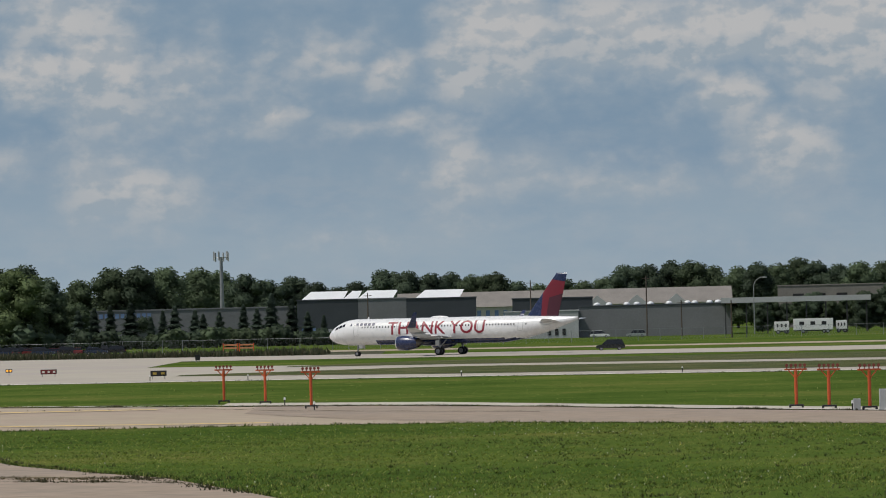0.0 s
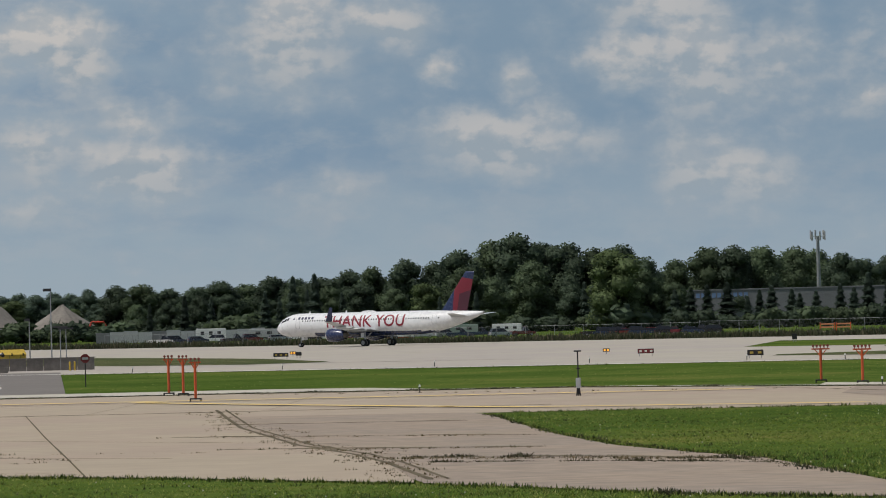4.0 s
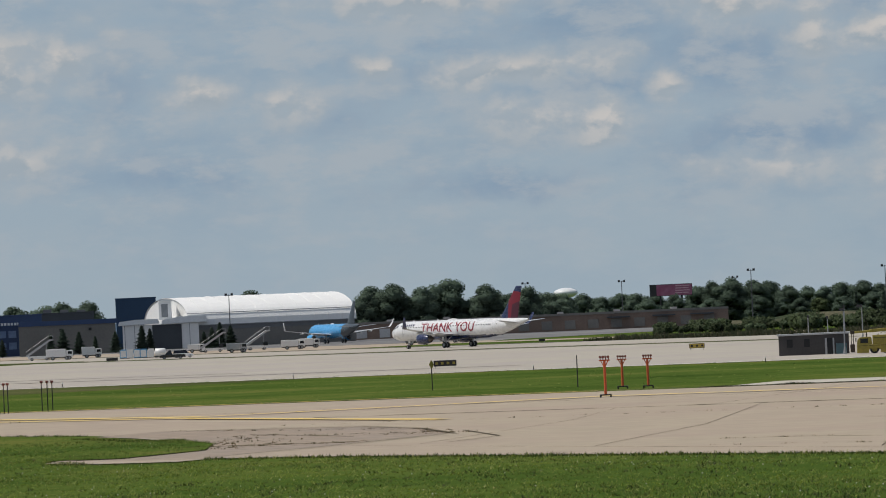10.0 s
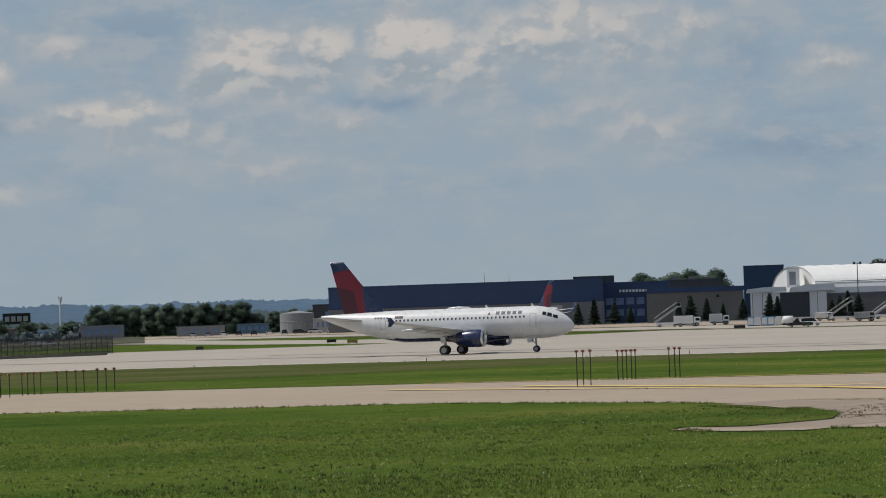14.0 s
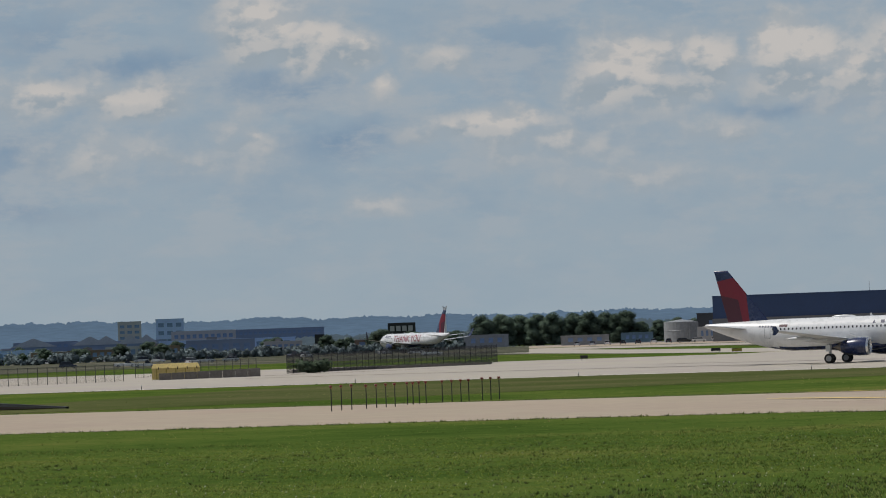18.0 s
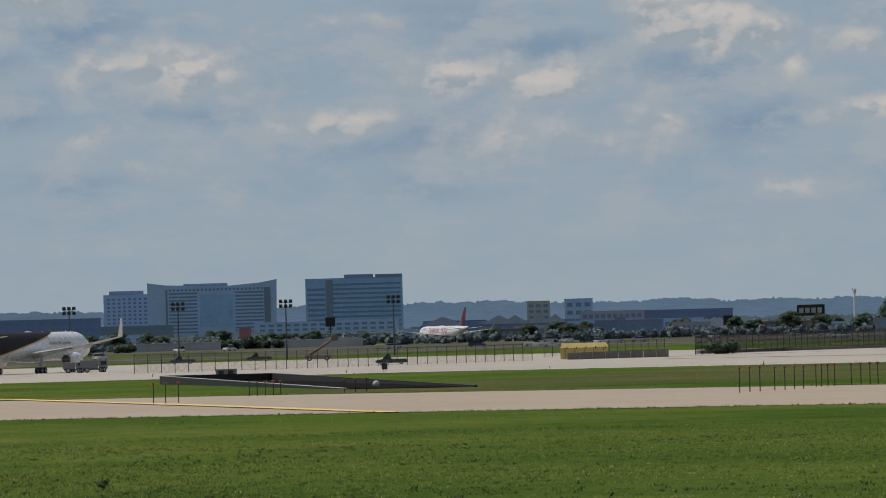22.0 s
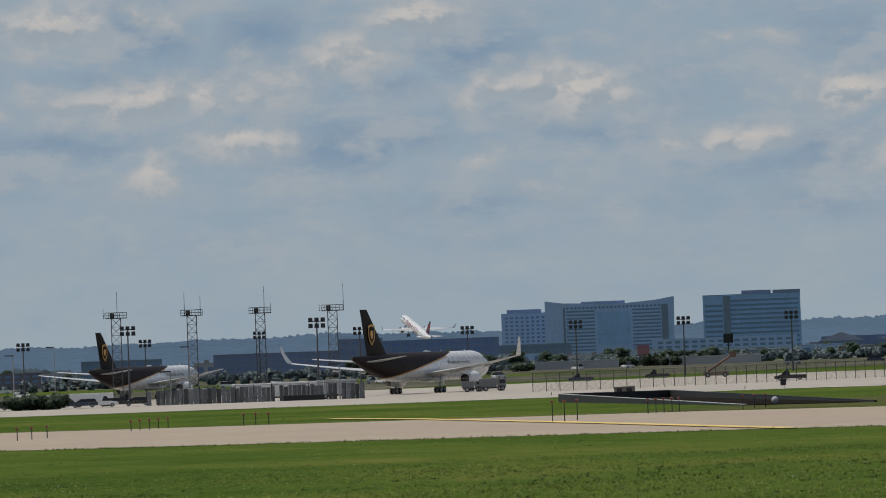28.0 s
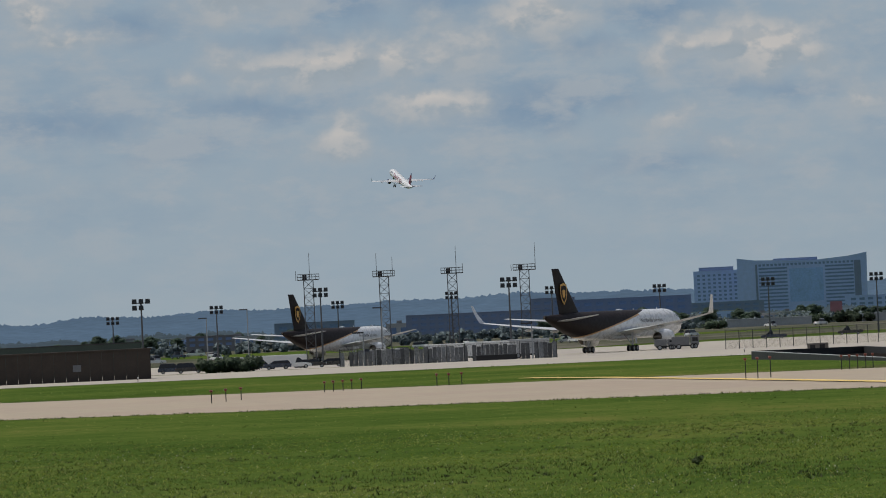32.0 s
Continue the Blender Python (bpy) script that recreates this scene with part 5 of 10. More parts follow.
def leaf_cloud(lobes, count, size, seed, soft=0.75):
    """Small leaf sprays scattered through and over lobes (x, y, z, radius, height factor), lit as round masses."""
    r = random.Random(seed)
    verts, faces, ways = [], [], []
    weights = [l[3] ** 2 for l in lobes]
    for _ in range(count):
        lx, ly, lz, lr, lh = r.choices(lobes, weights)[0]
        u = Vector((r.gauss(0, 1), r.gauss(0, 1), r.gauss(0, 1))).normalized()
        rad = lr * (0.50 + 0.56 * r.random() ** 0.6)
        c = Vector((lx + u.x * rad, ly + u.y * rad, lz + u.z * rad * lh))
        s = size * (0.55 + 0.9 * r.random())
        a = Vector((r.gauss(0, 1), r.gauss(0, 1), r.gauss(0, 0.6))).normalized()
        b = a.cross(Vector((r.gauss(0, 1), r.gauss(0, 1), r.gauss(0, 1)))).normalized()
        i = len(verts)
        verts += [c - a * s, c - b * s * 0.75 + a * s * 0.2, c + a * s, c + b * s * 0.8 - a * s * 0.1]
        if (verts[i + 1] - verts[i]).cross(verts[i + 2] - verts[i]).dot(u) > 0:
            faces += [(i, i + 1, i + 2), (i, i + 2, i + 3)]
        else:
            faces += [(i, i + 2, i + 1), (i, i + 3, i + 2)]
        way = (u * soft + Vector((r.gauss(0, 1), r.gauss(0, 1), r.gauss(0, 1))) * 0.30 + Vector((0, 0, 0.15))).normalized()
        ways += [way] * 4
    # dense inner foliage, lumpy, behind the outer sprays
    for lx, ly, lz, lr, lh in lobes:
        i = len(verts)
        nu, nv = 12, 8
        for p in range(1, nv):
            for q in range(nu):
                u = Vector((math.sin(math.pi * p / nv) * math.cos(math.tau * q / nu), math.sin(math.pi * p / nv) * math.sin(math.tau * q / nu), math.cos(math.pi * p / nv)))
                rad = lr * 0.76 * r.uniform(0.72, 1.10)
                verts.append(Vector((lx + u.x * rad, ly + u.y * rad, lz + u.z * rad * lh)))
                ways.append((u + Vector((r.gauss(0, 1), r.gauss(0, 1), r.gauss(0, 1))) * 0.3).normalized())
        for p in range(nv - 2):
            for q in range(nu):
                faces.append((i + p * nu + q, i + (p + 1) * nu + q, i + (p + 1) * nu + (q + 1) % nu, i + p * nu + (q + 1) % nu))
        faces.append(tuple(i + q for q in range(nu)))
        faces.append(tuple(i + (nv - 2) * nu + q for q in range(nu))[::-1])
    me = bpy.data.meshes.new("crown")
    me.from_pydata(verts, [], faces)
    me.update()
    me.polygons.foreach_set("use_smooth", [True] * len(me.polygons))
    me.normals_split_custom_set_from_vertices(ways)
    return me


def tree_kind(seed, leaf, tall=20.0, wide=0.34, count=9500):
    """A broad-leaved tree 20 m tall: tapered trunk, limbs, crown of leaf sprays in uneven lobes."""
    r = random.Random(seed)
    root = thing("tree", "broad green deciduous tree at the edge of the field", "tree", 0, 0)
    bm = bmesh.new()
    top = Vector((r.uniform(-0.6, 0.6), r.uniform(-0.6, 0.6), tall * 0.62))
    tube(bm, (0, 0, -0.4), (top * 0.5)[:], 0.42, 0.30, 9)
    tube(bm, (top * 0.5)[:], top[:], 0.30, 0.12, 8)
    lobes = []
    for i in range(11):
        a = i * 2.4 + r.uniform(-0.4, 0.4)
        h = tall * (0.13 + 0.70 * (i / 10))
        spread = tall * wide * (1.0 - 0.75 * abs((i / 10) - 0.35)) * r.uniform(0.55, 1.0)
        end = Vector((math.cos(a) * spread * 0.75, math.sin(a) * spread * 0.75, h))
        base = top * (0.35 + 0.06 * i)
        tube(bm, base[:], end[:], 0.15, 0.04, 6)
        lobes.append((end.x, end.y, end.z, tall * r.uniform(0.11, 0.18), r.uniform(0.8, 1.1)))
    lobes.append((top.x, top.y, tall * 0.86, tall * 0.135, 1.0))
    lobes.append((top.x * 0.5, top.y, tall * 0.55, tall * 0.20, 1.2))
    lobes.append((0, 0, tall * 0.24, tall * 0.19, 1.0))
    part("trunk", bm, M_BARK, root)
    me = leaf_cloud(lobes, count, tall * 0.0135, seed + 50)
    me.materials.append(leaf)
    crown = new("crown", me)
    crown.parent = root
    return root


def spruce_kind(seed, tall=12.0, wide=0.22, count=1700):
    """A spruce: straight trunk and whorls of drooping sprays that narrow to a tip."""
    r = random.Random(seed)
    root = thing("spruce", "dark narrow spruce tree", "conifer", 0, 0)
    part_bm = bmesh.new()
    tube(part_bm, (0, 0, -0.3), (0, 0, tall * 0.97), 0.20, 0.03, 7)
    part("trunk", part_bm, M_BARK, root)
    verts, faces = [], []
    for _ in range(count):
        k = r.random() ** 0.75
        z = tall * (0.05 + 0.93 * k)
        reach = tall * wide * (1 - k) ** 0.85 * r.uniform(0.45, 1.08) * (0.8 + 0.3 * math.sin(k * 40)) + 0.12
        a = r.uniform(0, math.tau)
        o = Vector((math.cos(a), math.sin(a), 0))
        t = Vector((-o.y, o.x, 0))
        s = 0.35 + 0.55 * (1 - k)
        c = o * reach * 0.75 + Vector((0, 0, z))
        i = len(verts)
        verts += [c - o * s * 0.7 + Vector((0, 0, 0.18)), c + t * s * 0.45, c + o * s * 0.9 - Vector((0, 0, 0.35 * s)), c - t * s * 0.45]
        faces += [(i, i + 1, i + 2), (i, i + 2, i + 3)]
    me = bpy.data.meshes.new("crown")
    me.from_pydata(verts, [], faces)
    me.materials.append(M_NEEDLE)
    b = new("crown", me)
    b.parent = root
    return root


def bush_kind(seed, leaf, size=2.5):
    r = random.Random(seed)
    root = thing("bush", "low rounded green bush", "bush", 0, 0)
    lobes = [(r.uniform(-1, 1) * size * 0.6, r.uniform(-1, 1) * size * 0.6, size * r.uniform(0.25, 0.5), size * r.uniform(0.3, 0.5), 0.9) for _ in range(5)]
    me = leaf_cloud(lobes, 320, size * 0.11, seed)
    me.materials.append(leaf)
    c = new("leaves", me)
    c.parent = root
    bm = bmesh.new()
    for i in range(4):
        tube(bm, (0, 0, -0.2), (r.uniform(-1, 1), r.uniform(-1, 1), size * 0.5), 0.05, 0.02, 5)
    part("stems", bm, M_BARK, root)
    return root


TREES = [tree_kind(11, M_LEAF[0]), tree_kind(12, M_LEAF[1], wide=0.30), tree_kind(13, M_LEAF[1], wide=0.38), tree_kind(14, M_LEAF[0], wide=0.36), tree_kind(15, M_LEAF[2], wide=0.33)]
# far leaf colour, lifted towards blue-green to stand for haze
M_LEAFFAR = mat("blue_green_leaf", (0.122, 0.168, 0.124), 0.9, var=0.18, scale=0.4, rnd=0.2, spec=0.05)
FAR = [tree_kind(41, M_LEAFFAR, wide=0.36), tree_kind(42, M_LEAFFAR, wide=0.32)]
SPRUCES = [spruce_kind(21), spruce_kind(22, wide=0.18), spruce_kind(23, wide=0.26)]
BUSHES = [bush_kind(31, M_SCRUB), bush_kind(32, M_LEAF[1]), bush_kind(33, M_LEAF[0])]
USED = set()
rt = random.Random(5)


def plant(kind, bearing, d, tall, nominal, group="", label="", girth=1.0):
    """Stands one more of a kind of plant at a bearing, of a given height."""
    x, y, z = spot(bearing, d)
    if kind in USED:
        ob = copy_thing(kind, Matrix())
    else:
        USED.add(kind)
        ob = kind
    k = tall / nominal
    ob.matrix_world = pose(x, y, z, 0, 0, rt.uniform(0, 360))
    ob.scale = (k * girth, k * girth, k)
    return tagged(ob, label, "", group)


def top_line(points):
    f = along(points)
    return lambda b: f(b)


tree_tops = top_line([(-23.5, 0.22), (-21, 0.30), (-19.9, 0.36), (-19.2, 0.25), (-18.1, 0.22), (-17.4, 0.45), (-16.6, 0.22), (-15.2, 0.28), (-14.6, 0.39), (-14.1, 0.26), (-13.7, 0.36), (-12.6, 0.30), (-11.3, 0.36), (-10.2, 0.40), (-9.2, 0.46), (-8.6, 0.52), (-8.1, 0.66), (-7.5, 0.60), (-6.7, 0.91), (-6.2, 0.84), (-5.7, 0.72), (-5.2, 0.74), (-4.6, 0.55), (-4.1, 0.66), (-3.4, 0.75), (-2.6, 0.68), (-2.3, 0.45), (-1.7, 0.53), (-1.2, 0.40), (-0.7, 0.58), (0.0, 0.55), (0.5, 0.53), (1.2, 0.42), (1.8, 0.44), (2.3, 0.55), (2.8, 0.68), (3.3, 0.55), (4.2, 0.59), (5.0, 0.60), (6.0, 0.58), (8.0, 0.5)])
# the wood along the far side, back row then front row
b = 7.6
while b > -21.5:
    d = 1480 + rt.uniform(-40, 40) if b > -3 else (1230 + rt.uniform(-40, 40) if b > -11.5 else 1900 + rt.uniform(-60, 60))
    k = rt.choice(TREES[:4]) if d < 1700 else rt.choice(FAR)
    tl = (5.3 + 1 + d * math.tan(radians(tree_tops(b)))) * rt.uniform(0.90, 1.03)
    plant(k, b, d, tl, 20.0 * 0.985, "wood behind the field", girth=1.1 if tl > 17 else 1.45)
    b -= math.degrees(rt.uniform(6.0, 8.5) / d)
b = -4.5
while b > -21.0:
    d = 1150 + rt.uniform(-20, 25) if b > -11.5 else 1830 + rt.uniform(-30, 30)
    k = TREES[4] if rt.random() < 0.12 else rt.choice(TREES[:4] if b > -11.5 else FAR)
    plant(k, b, d, (5.3 + d * math.tan(radians(tree_tops(b)))) * rt.uniform(0.55, 0.88), 20.0, "wood behind the field", girth=1.2 if b > -11.5 else 1.7)
    if rt.random() < 0.35:
        plant(rt.choice(SPRUCES), b + 0.15, d - 30, rt.uniform(9, 13), 12.0, "wood behind the field")
    b -= math.degrees(rt.uniform(7, 11) / d)
plant(TREES[4], -5.25, 1120, 19.8, 20.0, "wood behind the field", "tall light-green tree before a dark wood", girth=1.25)
for b_, h_ in ((-9.25, 15.0), (-8.98, 15.5), (-9.6, 11.5), (-10.6, 11)):
    plant(SPRUCES[1], b_, 1110, h_, 12.0, "wood behind the field", girth=1.2)
b = -4.4
while b > -13.0:
    plant(rt.choice(BUSHES[1:]), b, 1118 + rt.uniform(-8, 8), rt.uniform(3.0, 6.5), 2.2, "undergrowth before the wood", girth=1.4)
    b -= rt.uniform(0.2, 0.4)
# spruces and bushes before the warehouses
for b_, h_, d_ in ((-4.5, 9.5, 1090), (-4.1, 10.5, 1085), (-3.85, 11, 1090), (-3.3, 10, 1085), (-3.05, 9, 1080), (-2.75, 8.5, 1085), (-2.45, 10, 1080), (-2.1, 12.5, 1075), (-1.85, 11, 1080), (-1.65, 8, 1075), (-1.45, 7, 1070), (-3.6, 7.5, 1070), (-4.3, 10, 1080), (-2.95, 8, 1070), (-2.28, 9, 1072), (-3.45, 9, 1078)):
    plant(rt.choice(SPRUCES), b_, d_, h_, 12.0, "spruces before the warehouses", girth=1.55)
for i in range(16):
    plant(rt.choice(BUSHES[1:]), -4.3 + i * 0.19, 1060 + rt.uniform(-8, 8), rt.uniform(3.0, 5.0), 2.2, "bushes before the warehouses")
for b_, h_ in ((2.6, 5), (2.75, 6), (3.25, 5), (3.4, 6.5), (4.0, 6), (5.3, 8), (5.6, 10)):
    plant(TREES[1], b_, 1180, h_ + 2, 20.0, "small trees beside the canopy", girth=1.3)
for i in range(14):
    plant(rt.choice(TREES[:4]), 4.1 + i * 0.19, 1370 + rt.uniform(-15, 15), rt.uniform(7.5, 12), 20.0, "trees before the far house", girth=1.3)
# scrub on the mounds below the piles
for i in range(150):
    b_ = rt.uniform(-18.3, -12.0)
    plant(rt.choice((BUSHES[0], BUSHES[0], BUSHES[2])), b_, rt.uniform(1090, 1380), rt.uniform(1.8, 3.4) * (1.35 if -16.6 < b_ < -14 else 1), 2.2, "scrub on the rough ground")
# trees round the hangars and beyond the far end of the field
for b_, h_, d_ in ((-21.6, 20, 1690), (-20.9, 21, 1700), (-21.2, 18.5, 1690), (-20.4, 18.5, 1690), (-23.35, 20.5, 1750), (-21.85, 19.5, 1700), (-26.3, 20, 1900), (-25.7, 21, 1900), (-25.4, 21, 1900), (-25.9, 20, 1920), (-21.9, 17, 1690), (-19.9, 17, 1690)):
    plant(rt.choice(FAR), b_, d_, h_, 20.0, "trees beyond the hangars", girth=1.3)
b = -19.5
while b > -22.3:
    plant(rt.choice(FAR), b, 1720 + rt.uniform(-25, 25), rt.uniform(10.5, 14), 20.0, "trees beyond the hangars", girth=1.5)
    b -= 0.2
b = -30.2
while b > -33.2:
    plant(rt.choice(FAR), b, 1750 + rt.uniform(-40, 40), 12.4 if b < -31.2 else rt.uniform(7, 9.5), 20.0, "trees at the end of the field", girth=1.5)
    b -= 0.22
for i in range(60):
    b_ = rt.uniform(-44.5, -29.5)
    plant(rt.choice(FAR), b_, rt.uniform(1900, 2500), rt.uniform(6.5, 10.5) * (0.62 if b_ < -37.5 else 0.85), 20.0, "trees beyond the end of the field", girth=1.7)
for b_, s_, d_ in ((-35.22, 2.5, 815), (-41.35, 3.5, 1500), (-41.0, 4, 1500), (-41.6, 3, 1500), (-42.6, 3, 1400), (-40.75, 3.2, 1480)):
    plant(BUSHES[1], b_, d_, s_, 2.2, "dark bushes beside the fence", girth=1.2)
for i in range(4):
    plant(BUSHES[1], -48.42 - i * 0.17, 720 + rt.uniform(-3, 3), rt.uniform(2.2, 3.0), 2.2, "hedge along the ramp fence")

# wooded hills on the horizon, distance haze put into their base colours
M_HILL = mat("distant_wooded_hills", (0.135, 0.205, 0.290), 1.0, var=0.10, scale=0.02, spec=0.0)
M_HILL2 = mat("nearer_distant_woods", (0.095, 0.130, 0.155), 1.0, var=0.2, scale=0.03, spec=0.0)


def ridge(name, d, b0, b1, tops, material, label, seed, rough=1.0):
    """A wooded ridge: a lumpy skyline that falls forward to the plain."""
    f = along(tops)
    verts, faces = [], []
    bs = ticks(b0, b1, 0.012)
    for b in bs:
        slow = noise.noise(Vector((b * 1.3, seed, 0))) * 2.2
        n = slow + sum(noise.noise(Vector((b * k, seed, 0))) * a for k, a in ((5, 1.2), (14, 0.9), (31, 1.1), (67, 0.8)))
        base = 5.3 + d * math.tan(radians(f(b)))
        for dd, zz in ((60, base + n * rough - 1), (0, base + n * rough), (-40, base * 0.86 + slow), (-160, base * 0.4), (-400, -4)):
            a = radians(b)
            verts.append(((d + dd) * math.sin(a), (d + dd) * math.cos(a), zz))
    for i in range(len(bs) - 1):
        for j in range(4):
            a = i * 5 + j
            faces.append((a, a + 1, a + 6, a + 5))
    me = bpy.data.meshes.new(name)
    me.from_pydata(verts, [], faces)
    me.materials.append(material)
    me.polygons.foreach_set("use_smooth", [True] * len(me.polygons))
    me.normals_split_custom_set_from_vertices([Vector((-v[0] / d * 0.7, -v[1] / d * 0.7, 0.7 + 0.15 * noise.noise(Vector((v[0] * 0.02, v[1] * 0.02, v[2] * 0.1))))).normalized() for v in verts])
    return tagged(new(name, me), label, "hills", kind="structure")


ridge("backdrop_hills", 4550, -62, -20, [(-62, 0.30), (-51.2, 0.31), (-50.2, 0.33), (-48.2, 0.35), (-46.5, 0.37), (-45.6, 0.39), (-44.1, 0.37), (-42, 0.35), (-38, 0.36), (-36.5, 0.31), (-35.6, 0.32), (-33, 0.27), (-31.3, 0.27), (-29, 0.22), (-24, 0.15), (-20, 0.1)], M_HILL, "wooded hills on the horizon, coloured blue for haze", 3.0, 1.6)
ridge("backdrop_woods", 2750, -62, -29, [(-62, 0.07), (-50, 0.08), (-44, 0.06), (-41, 0.03), (-36, 0.05), (-33, 0.10), (-31, 0.12), (-29, 0.10)], M_HILL2, "low woods beyond the airfield, coloured blue-grey for haze", 8.0, 1.2)

let_through(M_LEAFFAR, 0.45)
# belt leaves paled towards blue, with distance haze in the base colour
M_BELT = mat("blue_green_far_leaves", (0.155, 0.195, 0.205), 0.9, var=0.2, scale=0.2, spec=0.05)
let_through(M_BELT, 0.25)
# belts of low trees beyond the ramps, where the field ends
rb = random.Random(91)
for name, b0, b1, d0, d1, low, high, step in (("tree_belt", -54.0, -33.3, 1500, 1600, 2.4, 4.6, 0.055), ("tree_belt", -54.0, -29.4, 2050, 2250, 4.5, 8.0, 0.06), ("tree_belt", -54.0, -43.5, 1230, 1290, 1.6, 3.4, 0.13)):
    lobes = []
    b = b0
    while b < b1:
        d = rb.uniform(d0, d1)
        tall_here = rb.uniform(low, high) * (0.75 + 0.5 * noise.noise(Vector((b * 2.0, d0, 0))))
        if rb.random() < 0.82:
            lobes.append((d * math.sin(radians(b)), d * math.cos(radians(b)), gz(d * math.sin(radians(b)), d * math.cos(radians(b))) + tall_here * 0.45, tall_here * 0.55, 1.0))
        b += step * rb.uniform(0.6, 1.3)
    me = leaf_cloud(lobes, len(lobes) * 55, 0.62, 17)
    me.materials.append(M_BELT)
    tagged(new(name, me), "long belt of low trees beyond the ramp, leaf colour paled for haze", "trees", kind="stuff")

# ---- buildings ----
M_CHARCOAL = mat("charcoal_metal_cladding", (0.045, 0.052, 0.062), 0.6, var=0.12, scale=0.5)
M_GREYWALL = mat("grey_block_wall", (0.17, 0.175, 0.185), 0.85, var=0.12, scale=0.6)
M_LIGHTWALL = mat("pale_grey_wall", (0.40, 0.41, 0.42), 0.8, var=0.1, scale=0.5)
M_TANWALL = mat("tan_panel_wall", (0.175, 0.168, 0.155), 0.85, var=0.12, scale=0.4)
M_BRICKTAN = mat("brown_brick_wall", (0.20, 0.145, 0.115), 0.85, var=0.15, scale=0.5)
M_SHINGLE = mat("grey_brown_shingles", (0.20, 0.185, 0.17), 0.9, var=0.15, scale=0.8)
M_WHITEROOF = mat("white_metal_roof", (0.70, 0.72, 0.73), 0.4, var=0.06, scale=0.4)
M_NAVYWALL = mat("navy_metal_cladding", (0.024, 0.055, 0.145), 0.5, var=0.1, scale=0.4)
M_FABRIC = mat("white_tent_fabric", (0.78, 0.78, 0.77), 0.6, var=0.04, scale=0.3)
# distance haze is put into these glass, facade and roof colours, to M_HAZETAN
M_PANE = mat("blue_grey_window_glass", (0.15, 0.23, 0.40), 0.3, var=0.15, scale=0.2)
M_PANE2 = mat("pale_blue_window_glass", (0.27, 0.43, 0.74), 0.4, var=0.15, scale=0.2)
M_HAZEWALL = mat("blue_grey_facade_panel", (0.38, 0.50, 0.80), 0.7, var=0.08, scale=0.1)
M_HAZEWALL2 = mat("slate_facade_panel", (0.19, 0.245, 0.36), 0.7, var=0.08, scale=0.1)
M_SHED = mat("weathered_pale_cladding", (0.23, 0.245, 0.26), 0.7, var=0.15, scale=0.3)
M_SLATEROOF = mat("weathered_slate_roof", (0.36, 0.38, 0.42), 0.85, var=0.12, scale=0.2)
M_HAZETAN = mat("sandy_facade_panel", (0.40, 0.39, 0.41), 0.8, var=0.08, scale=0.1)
M_DARK = mat("dark_opening", (0.015, 0.016, 0.018), 0.7, var=0.2, scale=0.5)
M_RUST = mat("dark_brown_siding", (0.052, 0.040, 0.032), 0.8, var=0.2, scale=0.8)
M_POST = mat("galvanised_post", (0.30, 0.31, 0.32), 0.5, 0.5, var=0.15, scale=2.0)
M_DARKPOST = mat("dark_steel_post", (0.045, 0.045, 0.048), 0.6, 0.3, var=0.15, scale=2.0)


def block(name, label, b0, b1, d, top_el, wall, deep=14.0, category="building", base=None, roof=None, group=""):
    """A building whose front spans two bearings at a distance; its top stands at an elevation angle. Returns thing, width, height."""
    bc = (b0 + b1) / 2
    x, y, z = spot(bc, d)
    root = thing(name, label, category, x, y, z, sided(bc), group)
    w = d * radians(b1 - b0)
    h = 5.3 + d * math.tan(radians(top_el)) - z
    bm = bmesh.new()
    box(bm, -w / 2, w / 2, 0, deep, -0.3, h - 0.35, 0.05)
    part("wall", bm, wall, root)
    bm = bmesh.new()
    box(bm, -w / 2 - 0.15, w / 2 + 0.15, -0.15, deep + 0.15, h - 0.35, h, 0.04)
    part("roof", bm, roof or wall, root)
    return root, w, h


def grid_windows(root, w, x0, x1, z0, z1, nx, nz, fx, fz, material, name="window", y=-0.03):
    """Rows of window panes on a front; each pane is a part."""
    pw, ph = (x1 - x0) / nx * fx, (z1 - z0) / nz * fz
    first = None
    for i in range(nx):
        for j in range(nz):
            cx = x0 + (x1 - x0) * (i + 0.5) / nx
            cz = z0 + (z1 - z0) * (j + 0.5) / nz
            if first is None:
                bm = bmesh.new()
                box(bm, -pw / 2, pw / 2, -0.04, 0.06, -ph / 2, ph / 2)
                first = part(name, bm, material, root)
                first.location = (cx, y, cz)
            else:
                twin(first, cx, y, cz)


